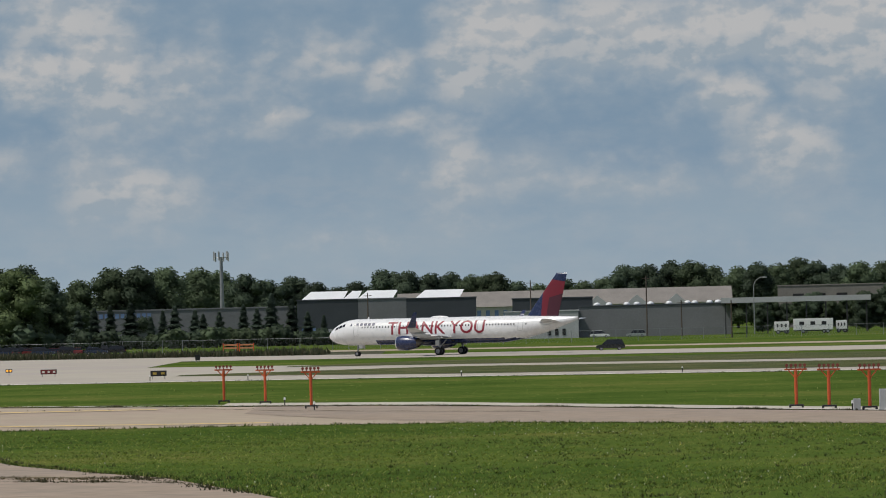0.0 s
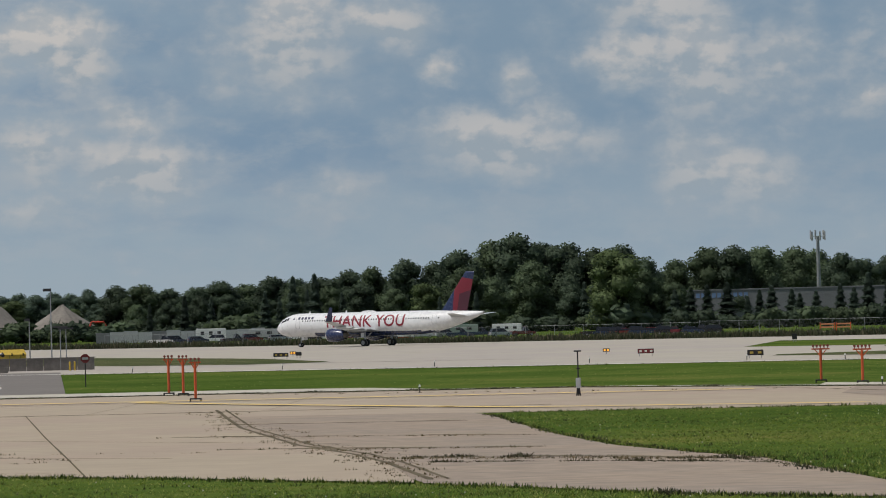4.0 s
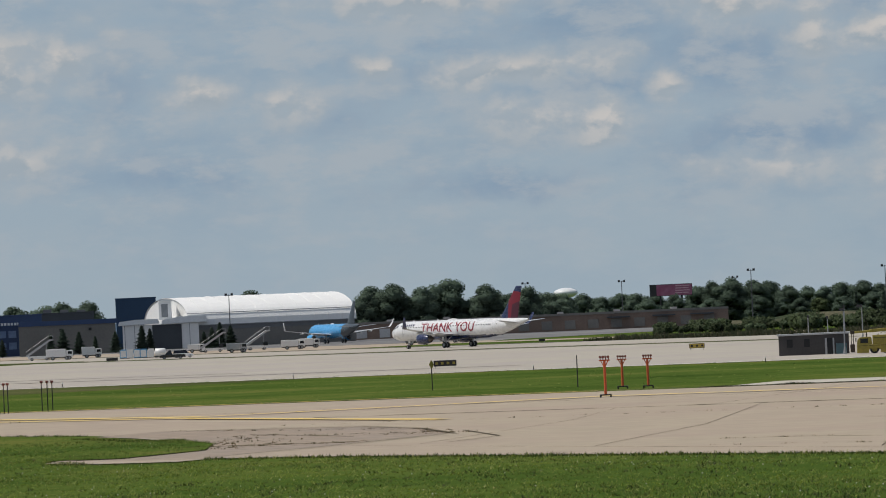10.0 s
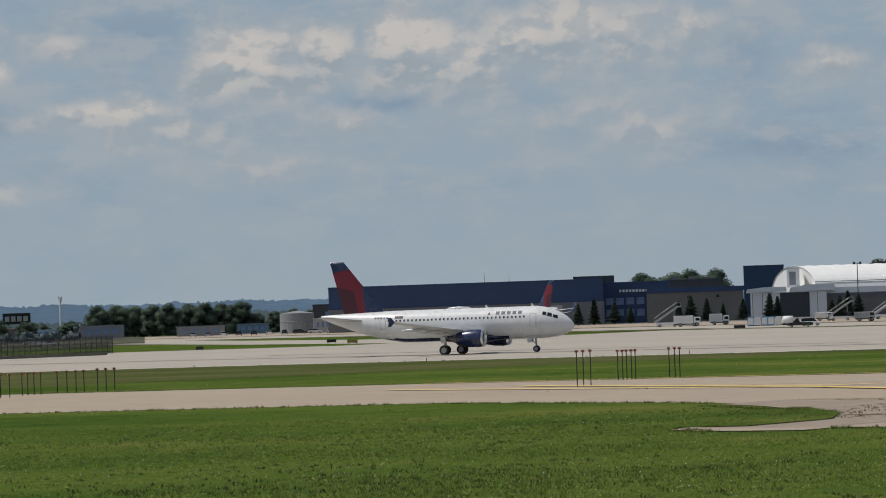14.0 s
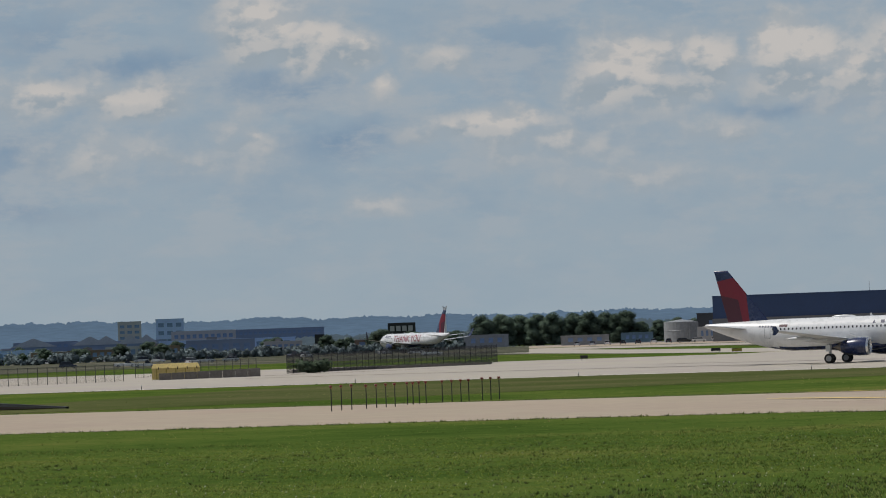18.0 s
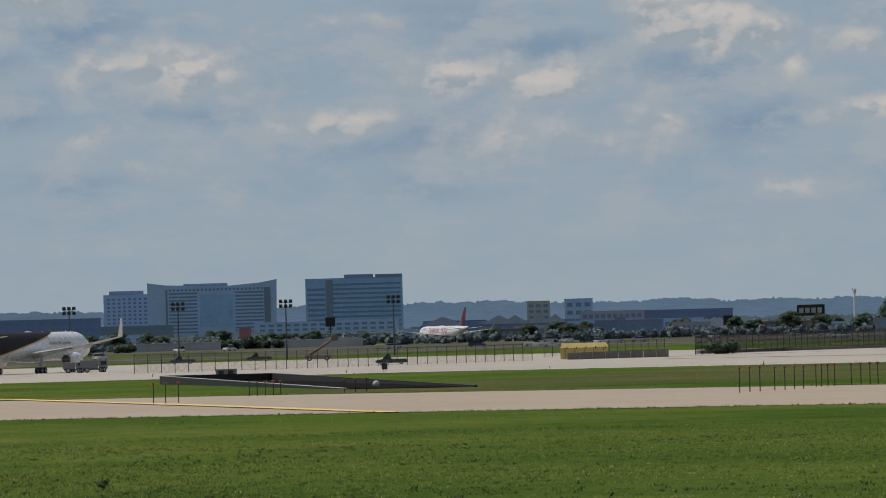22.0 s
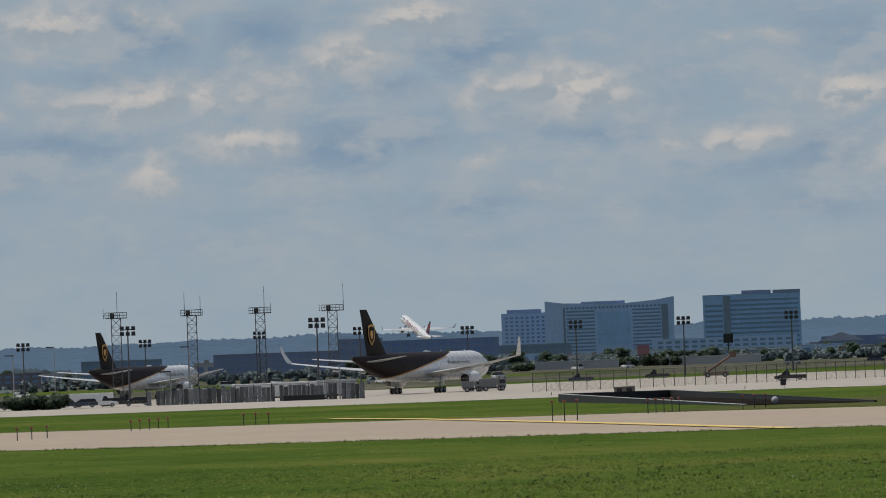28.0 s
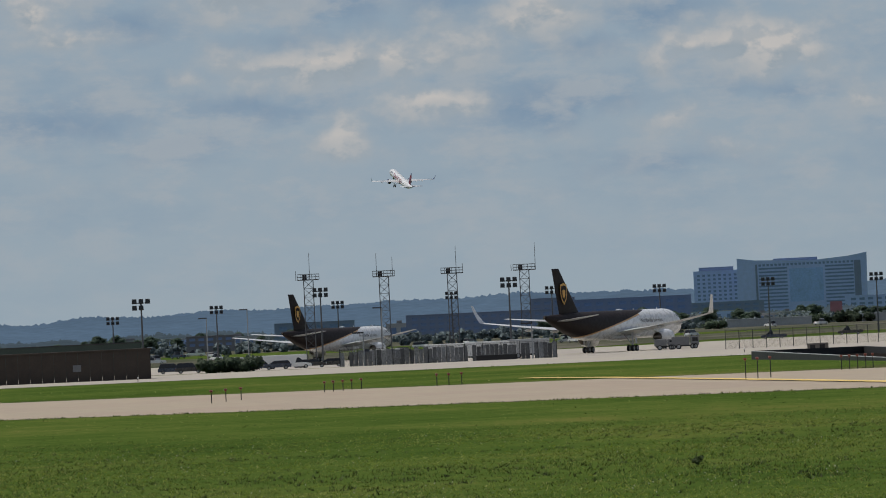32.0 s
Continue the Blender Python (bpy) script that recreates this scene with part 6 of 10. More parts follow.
# warehouses behind the runway's start
for b0, b1, top, wall, white in ((-1.78, -1.02, 0.235, M_CHARCOAL, ((-1.72, -1.20), (-1.20, -1.02))), (-1.02, -0.42, 0.235, M_GREYWALL, ((-1.02, -0.58),)), (-0.42, 0.45, 0.225, M_CHARCOAL, ((-0.30, 0.25),))):
    root, w, h = block("warehouse", "low dark metal warehouse with white sawtooth rooflights", b0, b1, 1180, top, wall, 22, "warehouse", group="warehouses beside the runway")
    bc = (b0 + b1) / 2
    for r0, r1 in white:
        xa, xb = 1180 * radians(r0 - bc), 1180 * radians(r1 - bc)
        bm = bmesh.new()
        vs = [bm.verts.new(p) for p in ((xa, 0.2, h), (xb, 0.2, h), (xb + 1.2, 6, h + 2.0), (xa + 2.4, 6, h + 2.0), (xa, 8, h), (xb, 8, h))]
        for q in ((0, 1, 2, 3), (3, 2, 5, 4), (0, 3, 4), (1, 5, 2)):
            bm.faces.new([vs[i] for i in q])
        part("rooflight", bm, M_WHITEROOF, root, "white sloping metal rooflight")
    bm = bmesh.new()
    box(bm, -w * 0.1, w * 0.06, -0.06, 0.05, 0, 3.4, 0.02)
    part("loading_door", bm, M_LIGHTWALL, root)
    grid_windows(root, w, -w * 0.45, -w * 0.18, 2.2, 4.0, 3, 1, 0.55, 0.8, M_PANE)
root, w, h = block("long_wall_building", "long low grey concrete building behind spruces", -4.35, -1.80, 1200, 0.16, M_GREYWALL, 18, "building")
grid_windows(root, w, -w * 0.46, -w * 0.2, h - 2.2, h - 0.9, 10, 1, 0.7, 0.9, M_PANE)
# the long pitched-roof apartment house behind
x, y, z = spot(1.55, 1400)
root = thing("apartment_house", "long apartment house with grey-brown shingled roof and white gables", "house", x, y, z, sided(1.55))
wl = 1400 * radians(4.1)
bm = bmesh.new()
box(bm, -wl / 2, wl / 2, 0, 16, -0.3, 8.6, 0.05)
part("wall", bm, mat("cream_siding", (0.52, 0.50, 0.46), 0.8, var=0.08, scale=0.6), root)
bm = bmesh.new()
prism(bm, [(-0.8, 8.5), (8, 13.2), (16.8, 8.5)], -wl / 2 - 1, wl / 2 + 1)
bmesh.ops.transform(bm, matrix=Matrix.Rotation(math.pi / 2, 4, "Z") @ Matrix.Diagonal((1, -1, 1, 1)), verts=bm.verts)
bmesh.ops.recalc_face_normals(bm, faces=bm.faces)
part("roof", bm, M_SHINGLE, root)
for gx in (10.0, 22.0, 34.0, -6):
    bm = bmesh.new()
    prism(bm, [(gx - 4, 8.0), (gx, 11.2), (gx + 4, 8.0)], -1.0, 3.0)
    gable = part("gable", bm, M_LIGHTWALL, root, "small white gable")
grid_windows(root, wl, 4, wl * 0.46, 5.0, 8.2, 16, 1, 0.45, 0.55, M_PANE)
grid_windows(root, wl, -wl * 0.46, 2, 5.0, 8.2, 18, 1, 0.45, 0.55, M_PANE)
# second house
root, w, h = block("apartment_house", "brown-roofed apartment house among trees", 4.2, 6.6, 1420, 0.27, M_SHINGLE, 14, "house")
grid_windows(root, w, -w * 0.45, w * 0.45, h - 4.5, h - 2.5, 8, 1, 0.5, 0.8, M_DARK)
# grey depot with domed rooflights
root, w, h = block("depot", "grey windowless depot wall with a dark roof edge", 1.72, 3.62, 1130, 0.075, M_GREYWALL, 30, "depot", roof=M_CHARCOAL)
for i, bx in enumerate((1.95, 2.10, 2.32, 2.45, 2.62, 2.85, 3.08, 3.17, 3.36, 3.46)):
    bm = bmesh.new()
    bmesh.ops.create_uvsphere(bm, u_segments=12, v_segments=8, radius=0.85)
    for v in bm.verts:
        v.co.z = max(v.co.z, -0.1) * 0.8
    bmesh.ops.translate(bm, verts=bm.verts, vec=(1130 * radians(bx - 2.67), 4 + (i % 3) * 3, h + 0.05))
    part("dome_rooflight", bm, M_WHITEROOF, root, "white domed rooflight", smooth=True)
root2, w, h = block("depot_office", "pale block office beside the depot", 0.80, 1.72, 1125, 0.03, M_LIGHTWALL, 20, "office")
grid_windows(root2, w, w * 0.05, w * 0.35, 0.6, 2.4, 3, 1, 0.45, 0.9, M_DARK)
root3, w, h = block("depot_annex", "dark-roofed annex of the depot", 0.9, 1.9, 1175, 0.19, M_CHARCOAL, 20, "building")
# open canopy with columns and trailers beneath
x, y, z = spot(4.42, 1120)
root = thing("canopy", "long flat white-edged canopy on dark columns", "canopy", x, y, z, sided(4.42))
wl = 1120 * radians(1.86)
zt = 5.3 + 1120 * math.tan(radians(0.13)) - z
boxed("canopy_roof", (-wl / 2, wl / 2, 0, 12, zt - 1.3, zt), M_LIGHTWALL, root)
for k in (0.03, 0.17, 0.31, 0.44, 0.57, 0.7, 0.84, 0.97):
    boxed("column", (-wl / 2 + wl * k - 0.15, -wl / 2 + wl * k + 0.15, 0.6, 0.9, -0.2, zt - 1.3), M_DARKPOST, root)


def trailer(b, d, length, tall, material, label, name="trailer", category="trailer", group=""):
    x, y, z = spot(b, d)
    root = thing(name, label, category, x, y, z, sided(b), group)
    nose = length / 2 - (1.7 if name == "service_truck" else 0)
    boxed("body", (-length / 2, nose, -1.2, 1.2, 0.75, tall), material, root, bevel=0.10)
    if name == "service_truck":
        cab = boxed("cab", (nose + 0.1, length / 2, -1.1, 1.1, 0.6, min(tall, 2.3)), material, root, bevel=0.15)
        boxed("cab_window", (nose + 0.5, length / 2 - 0.2, -1.13, 1.13, 1.4, min(tall, 2.3) - 0.2), M_GLASS, cab, bevel=0.02)
    if name == "container":
        for i in range(8):
            rx = -length / 2 + length * (i + 0.5) / 8
            boxed("rib", (rx - 0.06, rx + 0.06, -1.24, -1.19, 0.85, tall - 0.1), material, root, bevel=0.0)
    boxed("chassis", (-length / 2 + 0.2, length / 2 - 0.2, -0.9, 0.9, 0.5, 0.75), M_DARKPOST, root)
    for kx in (-0.25, 0.27, 0.36):
        for s in (-1.05, 1.05):
            bm = bmesh.new()
            wheel(bm, length * kx, s, 0.5, 0.5, 0.3, 14)
            part("wheel", bm, (M_TYRE, M_STEEL), root)
    for k in range(3 if name == "trailer" else 0):
        boxed("vent", (-length * 0.35 + k * length * 0.28, -length * 0.35 + k * length * 0.28 + length * 0.12, -1.225, -1.19, tall * 0.55, tall * 0.8), M_DARK, root, bevel=0.0)
    return root


M_TRAILER = mat("white_trailer_panel", (0.72, 0.72, 0.71), 0.4, var=0.06, scale=0.8)
trailer(4.63, 1095, 9.4, 3.5, M_TRAILER, "white recreational trailer under the canopy")
trailer(4.98, 1098, 2.6, 2.9, M_TRAILER, "small white trailer beside the canopy")
trailer(4.24, 1095, 3.5, 2.9, M_TRAILER, "small white utility trailer parked beside the canopy")


def car(b, d, colour, label, turn=0.0, kind="suv", group=""):
    """A parked car: shaped body, glasshouse, lights and wheels."""
    x, y, z = spot(b, d)
    root = thing("car", label, "car", x, y, z, sided(b) + turn, group)
    L, tall = (4.7, 1.75) if kind == "suv" else (4.6, 1.45) if kind == "sedan" else (5.6, 1.9)
    bm = bmesh.new()
    prism(bm, [(-L / 2, 0.35), (-L / 2 + 0.05, 0.85), (-L / 2 + 0.25, 1.0), (L / 2 - 1.3, 1.02), (L / 2 - 0.15, 0.85), (L / 2, 0.6), (L / 2, 0.35)], -0.9, 0.9)
    bmesh.ops.bevel(bm, geom=bm.edges[:], offset=0.07, segments=2, affect="EDGES")
    part("body", bm, colour, root)
    bm = bmesh.new()
    back = L * 0.0 if kind == "pickup" else -L / 2 + 0.15
    prism(bm, [(back, 0.98), (back + 0.35, tall), (L * 0.12, tall), (L * 0.30, 0.98)], -0.78, 0.78)
    for v in bm.verts:
        if v.co.z > 1.2:
            v.co.y *= 0.82
    bmesh.ops.bevel(bm, geom=bm.edges[:], offset=0.05, segments=2, affect="EDGES")
    part("glasshouse", bm, M_GLASS, root)
    bm = bmesh.new()
    box(bm, back + 0.38, L * 0.11, -0.64, 0.64, tall - 0.04, tall + 0.03, 0.02)
    part("roof", bm, colour, root)
    for wx in (-L * 0.30, L * 0.32):
        for s in (-0.82, 0.82):
            bm = bmesh.new()
            wheel(bm, wx, s, 0.34, 0.34, 0.22, 14)
            part("wheel", bm, (M_TYRE, M_STEEL), root)
    for s in (-0.65, 0.65):
        boxed("headlight", (L / 2 - 0.10, L / 2 + 0.01, s - 0.18, s + 0.18, 0.62, 0.78), M_ALU, root, bevel=0.01)
        boxed("tail_light", (-L / 2 - 0.01, -L / 2 + 0.08, s - 0.12, s + 0.12, 0.68, 0.9), M_RED, root, bevel=0.01)
    return root


M_CARS = [mat("black_car_paint", (0.012, 0.013, 0.016), 0.25, var=0.05, coat=0.6), mat("silver_car_paint", (0.45, 0.46, 0.47), 0.3, 0.5, var=0.05, coat=0.5), mat("white_car_paint", (0.75, 0.75, 0.74), 0.3, var=0.04, coat=0.5), mat("dark_blue_car_paint", (0.02, 0.035, 0.07), 0.25, var=0.05, coat=0.6), mat("dark_red_car_paint", (0.16, 0.015, 0.015), 0.3, var=0.05, coat=0.5)]
car(2.11, 740, M_CARS[0], "black car parked on the grass beside the runway", 180)
car(2.43, 1090, M_CARS[1], "silver car parked before the grey depot", 180)
car(1.98, 1095, M_CARS[2], "white van-like car beside the depot")


M_MASTGREY = mat("dark_galvanised_mast", (0.085, 0.09, 0.098), 0.6, 0.3, var=0.15, scale=2.0)


def light_mast(b, d, top_el, heads, label, name="light_mast", arm=1.6, thick=0.14, group="", level=2):
    """A tall mast with floodlights on cross-arms."""
    x, y, z = spot(b, d)
    root = thing(name, label, "light mast", x, y, z, sided(b), group)
    h = 5.3 + d * math.tan(radians(top_el)) - z
    tubed("pole", [((0, 0, -0.3), (0, 0, h), thick * 1.3, thick * 0.7)], M_MASTGREY, root, n=10)
    tubed("cross_arm", [((-arm / 2, 0, h - 0.35), (arm / 2, 0, h - 0.35), 0.07, 0.07)], M_DARKPOST, root)
    for i in range(heads):
        row = i % level
        n = (heads + level - 1) // level
        hx = -arm / 2 + arm * (i // level) / max(1, n - 1)
        hz = h - 0.15 - row * 1.05
        bm = bmesh.new()
        box(bm, hx - 0.42, hx + 0.42, -0.55, 0.05, hz - 0.34, hz + 0.46, 0.06, top=(0.05, 0.1))
        lamp = part("floodlight", bm, M_DARKPOST, root)
        bm = bmesh.new()
        box(bm, hx - 0.30, hx + 0.30, -0.57, -0.54, hz - 0.20, hz + 0.22, 0.01)
        part("lens", bm, M_GLASS, lamp)
    return root


for b, d, e in ((-13.82, 1500, 0.46), (-15.46, 1520, 0.48), (-17.12, 1540, 0.50), (-18.73, 1700, 0.43), (-19.93, 1700, 0.456), (-17.32, 1850, 0.42), (-23.62, 1470, 0.48)):
    light_mast(b, d, e, 2, "tall pole with a pair of floodlights", "floodlight_pole", 1.9, 0.16, "floodlight poles across the field", level=1)
for b, d, e in ((-48.81, 1040, 0.40), (-49.74, 760, 0.52), (-50.1, 1080, 0.32), (-47.51, 900, 0.56), (-47.30, 1100, 0.39), (-45.88, 1120, 0.44), (-45.16, 820, 0.58), (-44.63, 1060, 0.45), (-43.29, 1030, 0.41), (-41.94, 1030, 0.43), (-40.60, 1030, 0.43), (-39.26, 1030, 0.45)):
    light_mast(b, d, e, 6 if d > 800 else 5, "ramp floodlight mast with a double row of lamps", "ramp_light_mast", 2.2, 0.17, "floodlight masts on the ramp")
# taller single-arm street lamps
for b, d, e in ((-48.94, 960, 0.27), (-48.43, 960, 0.355), (-46.76, 900, 0.30), (-47.0, 720, 0.0), (-44.9, 720, 0.02)):
    x, y, z = spot(b, d)
    root = thing("street_lamp", "grey street lamp with one short arm", "street lamp", x, y, z, sided(b), "street lamps on the ramp")
    h = 5.3 + d * math.tan(radians(e)) - z
    tubed("pole", [((0, 0, -0.3), (0, 0, h), 0.13, 0.09)], M_POST, root)
    boxed("lamp_head", (-1.7, 0.1, -0.2, 0.2, h - 0.15, h + 0.08), M_DARKPOST, root)
x, y, z = spot(3.95, 1100)
root = thing("street_lamp", "street lamp with a curved swan-neck arm", "street lamp", x, y, z, sided(3.95))
h = 5.3 + 1100 * math.tan(radians(0.38)) - z
tubed("pole", [((-0.9, 0, -0.3), (-0.9, 0, h - 2.4), 0.14, 0.10)] + [((-0.9 + 2.4 * (1 - math.cos(a)), 0, h - 2.4 + 2.4 * math.sin(a)), (-0.9 + 2.4 * (1 - math.cos(a + 0.27)), 0, h - 2.4 + 2.4 * math.sin(a + 0.27)), 0.09, 0.09) for a in (0, 0.26, 0.52, 0.78, 1.04, 1.30)], M_POST, root)
boxed("lamp_head", (1.2, 2.3, -0.25, 0.25, h - 0.2, h + 0.05), M_LIGHTWALL, root)
# utility poles
for b, d, e in ((1.13, 1140, 0.41), (2.57, 1120, 0.43), (-0.9, 1150, 0.30), (3.0, 1110, 0.12), (3.62, 1000, 0.10)):
    x, y, z = spot(b, d)
    root = thing("utility_pole", "wooden utility pole with a short cross-arm", "pole", x, y, z, sided(b), "utility poles")
    h = 5.3 + d * math.tan(radians(e)) - z
    tubed("pole", [((0, 0, -0.3), (0, 0, h), 0.19, 0.13)], M_BARK, root)
    tubed("cross_arm", [((-1.1, 0, h - 0.7), (1.1, 0, h - 0.7), 0.07, 0.07)], M_BARK, root, n=6)
# telecom monopole
x, y, z = spot(-2.71, 1290)
root = thing("telecom_mast", "grey telecom monopole crowned with panel antennas", "telecom mast", x, y, z)
h = 5.3 + 1290 * math.tan(radians(0.83)) - z
tubed("pole", [((0, 0, -0.3), (0, 0, h - 1), 0.75, 0.42)], M_POST, root, n=14)
for i in range(10):
    a = i * math.tau / 10
    bm = bmesh.new()
    box(bm, -0.2, 0.2, -0.12, 0.12, -1.25, 1.25, 0.03)
    bmesh.ops.transform(bm, matrix=Matrix.Translation((2.0 * math.cos(a), 2.0 * math.sin(a), h - 0.9 + 0.35 * (i % 2))) @ Matrix.Rotation(a, 4, "Z"), verts=bm.verts)
    part("panel_antenna", bm, M_LIGHTWALL, root)
tubed("antenna_ring", [((2.0 * math.cos(i * math.tau / 12), 2.0 * math.sin(i * math.tau / 12), h - 1.0), (2.0 * math.cos((i + 1) * math.tau / 12), 2.0 * math.sin((i + 1) * math.tau / 12), h - 1.0), 0.07, 0.07) for i in range(12)] + [((0, 0, h - 1.0), (2.0 * math.cos(i * math.tau / 6), 2.0 * math.sin(i * math.tau / 6), h - 1.0), 0.06, 0.06) for i in range(6)], M_POST, root, n=5)


def lattice_tower(b, d, top_el, whips):
    """A square lattice tower with a railed platform and whip aerials."""
    x, y, z = spot(b, d)
    root = thing("lattice_tower", "steel lattice tower with a railed platform and whip aerials", "lattice tower", x, y, z, sided(b), "lattice towers on the ramp")
    h = 5.3 + d * math.tan(radians(top_el)) - z
    w = 0.95
    spans = []
    n = 10
    for i in range(n):
        z0, z1 = -0.2 if i == 0 else h * i / n, h * (i + 1) / n
        for sx, sy, tx, ty in ((-1, -1, 1, -1), (1, -1, 1, 1), (1, 1, -1, 1), (-1, 1, -1, -1)):
            spans += [((sx * w, sy * w, z0), (tx * w, ty * w, z1), 0.045, 0.045), ((tx * w, ty * w, z0), (sx * w, sy * w, z1), 0.045, 0.045), ((sx * w, sy * w, z1), (tx * w, ty * w, z1), 0.04, 0.04)]
    tubed("bracing", spans, M_MASTGREY, root, n=5)
    for sx in (-1, 1):
        for sy in (-1, 1):
            tubed("corner_leg", [((sx * w, sy * w, -0.3), (sx * w, sy * w, h), 0.11, 0.09)], M_MASTGREY, root, n=6)
    boxed("platform", (-2.2, 2.2, -1.8, 1.8, h, h + 0.15), M_DARKPOST, root)
    rail = []
    for k in range(7):
        for s in (-1.8, 1.8):
            rail.append(((-2.2 + k * 0.733, s, h + 0.15), (-2.2 + k * 0.733, s, h + 1.2), 0.045, 0.045))
    for zz in (0.65, 1.2):
        for s in (-1.8, 1.8):
            rail.append(((-2.2, s, h + zz), (2.2, s, h + zz), 0.045, 0.045))
    tubed("railing", rail, M_MASTGREY, root, n=5)
    for wx, wh in whips:
        tubed("whip_aerial", [((wx, 0, h), (wx, 0, h + wh), 0.07, 0.04)], M_MASTGREY, root, n=5)
    boxed("cabinet", (-1.2, -0.3, -0.6, 0.6, h + 0.15, h + 1.1), M_DARKPOST, root)


for b, whips in ((-47.65, ((0.3, 5.5), (-2.5, 2.0))), (-46.71, ((-1.4, 4.8), (1.8, 4.0))), (-45.86, ((0.9, 5.5), (2.2, 2.0))), (-44.96, ((2.3, 5.5), (-2.6, 1.4)))):
    lattice_tower(b, 930, 0.68, whips)

# ---- hangars and terminal side ----
# fabric hangar: an arched tent on low walls, with a door porch on its end
bc = -23.49
x, y, z = spot(bc, 1500)
root = thing("tent_hangar", "large arched white fabric hangar with a dark open door", "hangar", x, y, z, sided(bc))
zt = 5.3 + 1500 * math.tan(radians(0.470)) - z
ze = 5.3 + 1500 * math.tan(radians(0.11)) - z
zp = 5.3 + 1500 * math.tan(radians(0.20)) - z
# the tent stands askew: its long side runs away to the right of the near corner, its arched end faces the door porch
corner, skew, deep, long_ = Vector((-16.8, 0, 0)), radians(19.7), 46.0, 58.5
ax, av = Vector((math.cos(skew), math.sin(skew), 0)), Vector((-math.sin(skew), math.cos(skew), 0))
n = 20
arc = []
for i in range(n + 1):
    a = math.pi * i / n
    arc.append((deep / 2 - deep / 2 * math.cos(a), ze + (zt - ze) * math.sin(a) ** 0.84))


def tent_at(u, v, z_):
    return corner + ax * u + av * v + Vector((0, 0, z_))


bm = bmesh.new()
rings = [[bm.verts.new(tent_at(long_ * k / 12, v_, z_)) for v_, z_ in arc] for k in range(13)]
for k in range(12):
    for i in range(n):
        bm.faces.new((rings[k][i], rings[k + 1][i], rings[k + 1][i + 1], rings[k][i + 1]))
bm.faces.new(rings[12][::-1])
bmesh.ops.recalc_face_normals(bm, faces=bm.faces)
part("roof", bm, M_FABRIC, root, "taut white arched fabric roof")
bm = bmesh.new()
bm.faces.new([bm.verts.new(tent_at(0.3, v_, z_ - 0.15)) for v_, z_ in arc])
bmesh.ops.recalc_face_normals(bm, faces=bm.faces)
part("gable", bm, M_FABRIC, root, "arched white fabric end wall")
for k in range(13):
    u = long_ * k / 12
    tubed("roof_seam", [(tent_at(u, arc[i][0], arc[i][1] + 0.05)[:], tent_at(u, arc[i + 1][0], arc[i + 1][1] + 0.05)[:], 0.09, 0.09) for i in range(0, n // 2 + 1)], M_FABRIC, root, n=4)
bm = bmesh.new()
zs = ze + (zt - ze) * 0.42
prism(bm, [(0, zs - 0.12), (0, zs + 0.12), (long_, zs + 0.12), (long_, zs - 0.12)], -0.05, 0.15)
seam = part("long_seam", bm, M_SHED, root)
vs = min(arc[:n // 2], key=lambda p: abs(p[1] - zs))[0]
seam.matrix_local = Matrix.Translation(corner + av * vs) @ Matrix.Rotation(skew, 4, "Z")
for nm, dims, m_ in (("wall", (0.2, long_ - 0.4, 0.4, deep - 0.4, -0.3, ze + 0.4), M_GREYWALL), ("plinth", (0.1, long_ - 0.3, 0.05, 0.38, -0.3, ze * 0.80), M_TANWALL), ("eaves_rail", (0, long_, -0.08, 0.3, ze - 0.15, ze + 0.15), M_SHED)):
    boxed(nm, dims, m_, root).matrix_local = Matrix.Translation(corner) @ Matrix.Rotation(skew, 4, "Z")
# door porch with two flat canopies and a tower between
boxed("porch", (-38.2, -13.6, -6.6, 18, -0.3, zp - 1.4), M_FABRIC, root, "pale porch round the hangar door")
for x0_, x1_, lift_ in ((-39.6, -26.4, 0.0), (-25.6, -10.8, 0.5)):
    bm = bmesh.new()
    prism(bm, [(x0_, zp - 1.4), (x0_ + 0.4, zp - 0.2), (x0_ + 6, zp + 0.35 + lift_), (x1_ - 0.4, zp + 0.35 + lift_), (x1_, zp - 1.2)], -7.6, 6)
    part("canopy", bm, M_WHITEROOF, root, "flat white door canopy")
boxed("door_opening", (-28.6, -19.1, -6.85, -6.5, 0.0, zp - 1.6), M_CHARCOAL, root, "tall dark hangar door", bevel=0.02)
for x0_ in (-37.6, -34.4, -31.4, -16.6):
    boxed("panel_joint", (x0_, x0_ + 0.18, -6.68, -6.55, 0.0, zp - 1.5), M_SHED, root, bevel=0.0)
zq = 5.3 + 1500 * math.tan(radians(0.430)) - z
boxed("door_tower", (-26.3, -22.4, -1.0, 12.0, zp, zq), M_FABRIC, root)
boxed("tower_slot", (-25.5, -23.4, -1.15, -0.95, zp + 0.8, zq - 0.9), M_SHED, root)
boxed("tower_roof", (-26.6, -22.1, -1.6, 12.2, zq, zq + 0.3), M_WHITEROOF, root)

# navy maintenance hangar, its grey lower band, and neighbours
root, w, h = block("maintenance_hangar", "very long hangar, navy cladding above grey walls", -30.2, -26.78, 1420, 0.395, M_NAVYWALL, 40, "hangar")
boxed("lower_wall", (-w / 2 - 0.2, w / 2 + 0.2, -0.5, 0.3, -0.3, h * 0.50), M_GREYWALL, root)
for k in range(7):
    boxed("hangar_door", (-w / 2 + w * k / 7 + 0.6, -w / 2 + w * (k + 1) / 7 - 0.6, -0.75, -0.45, 0, h * 0.44), M_LIGHTWALL if k == 5 else M_GREYWALL, root)
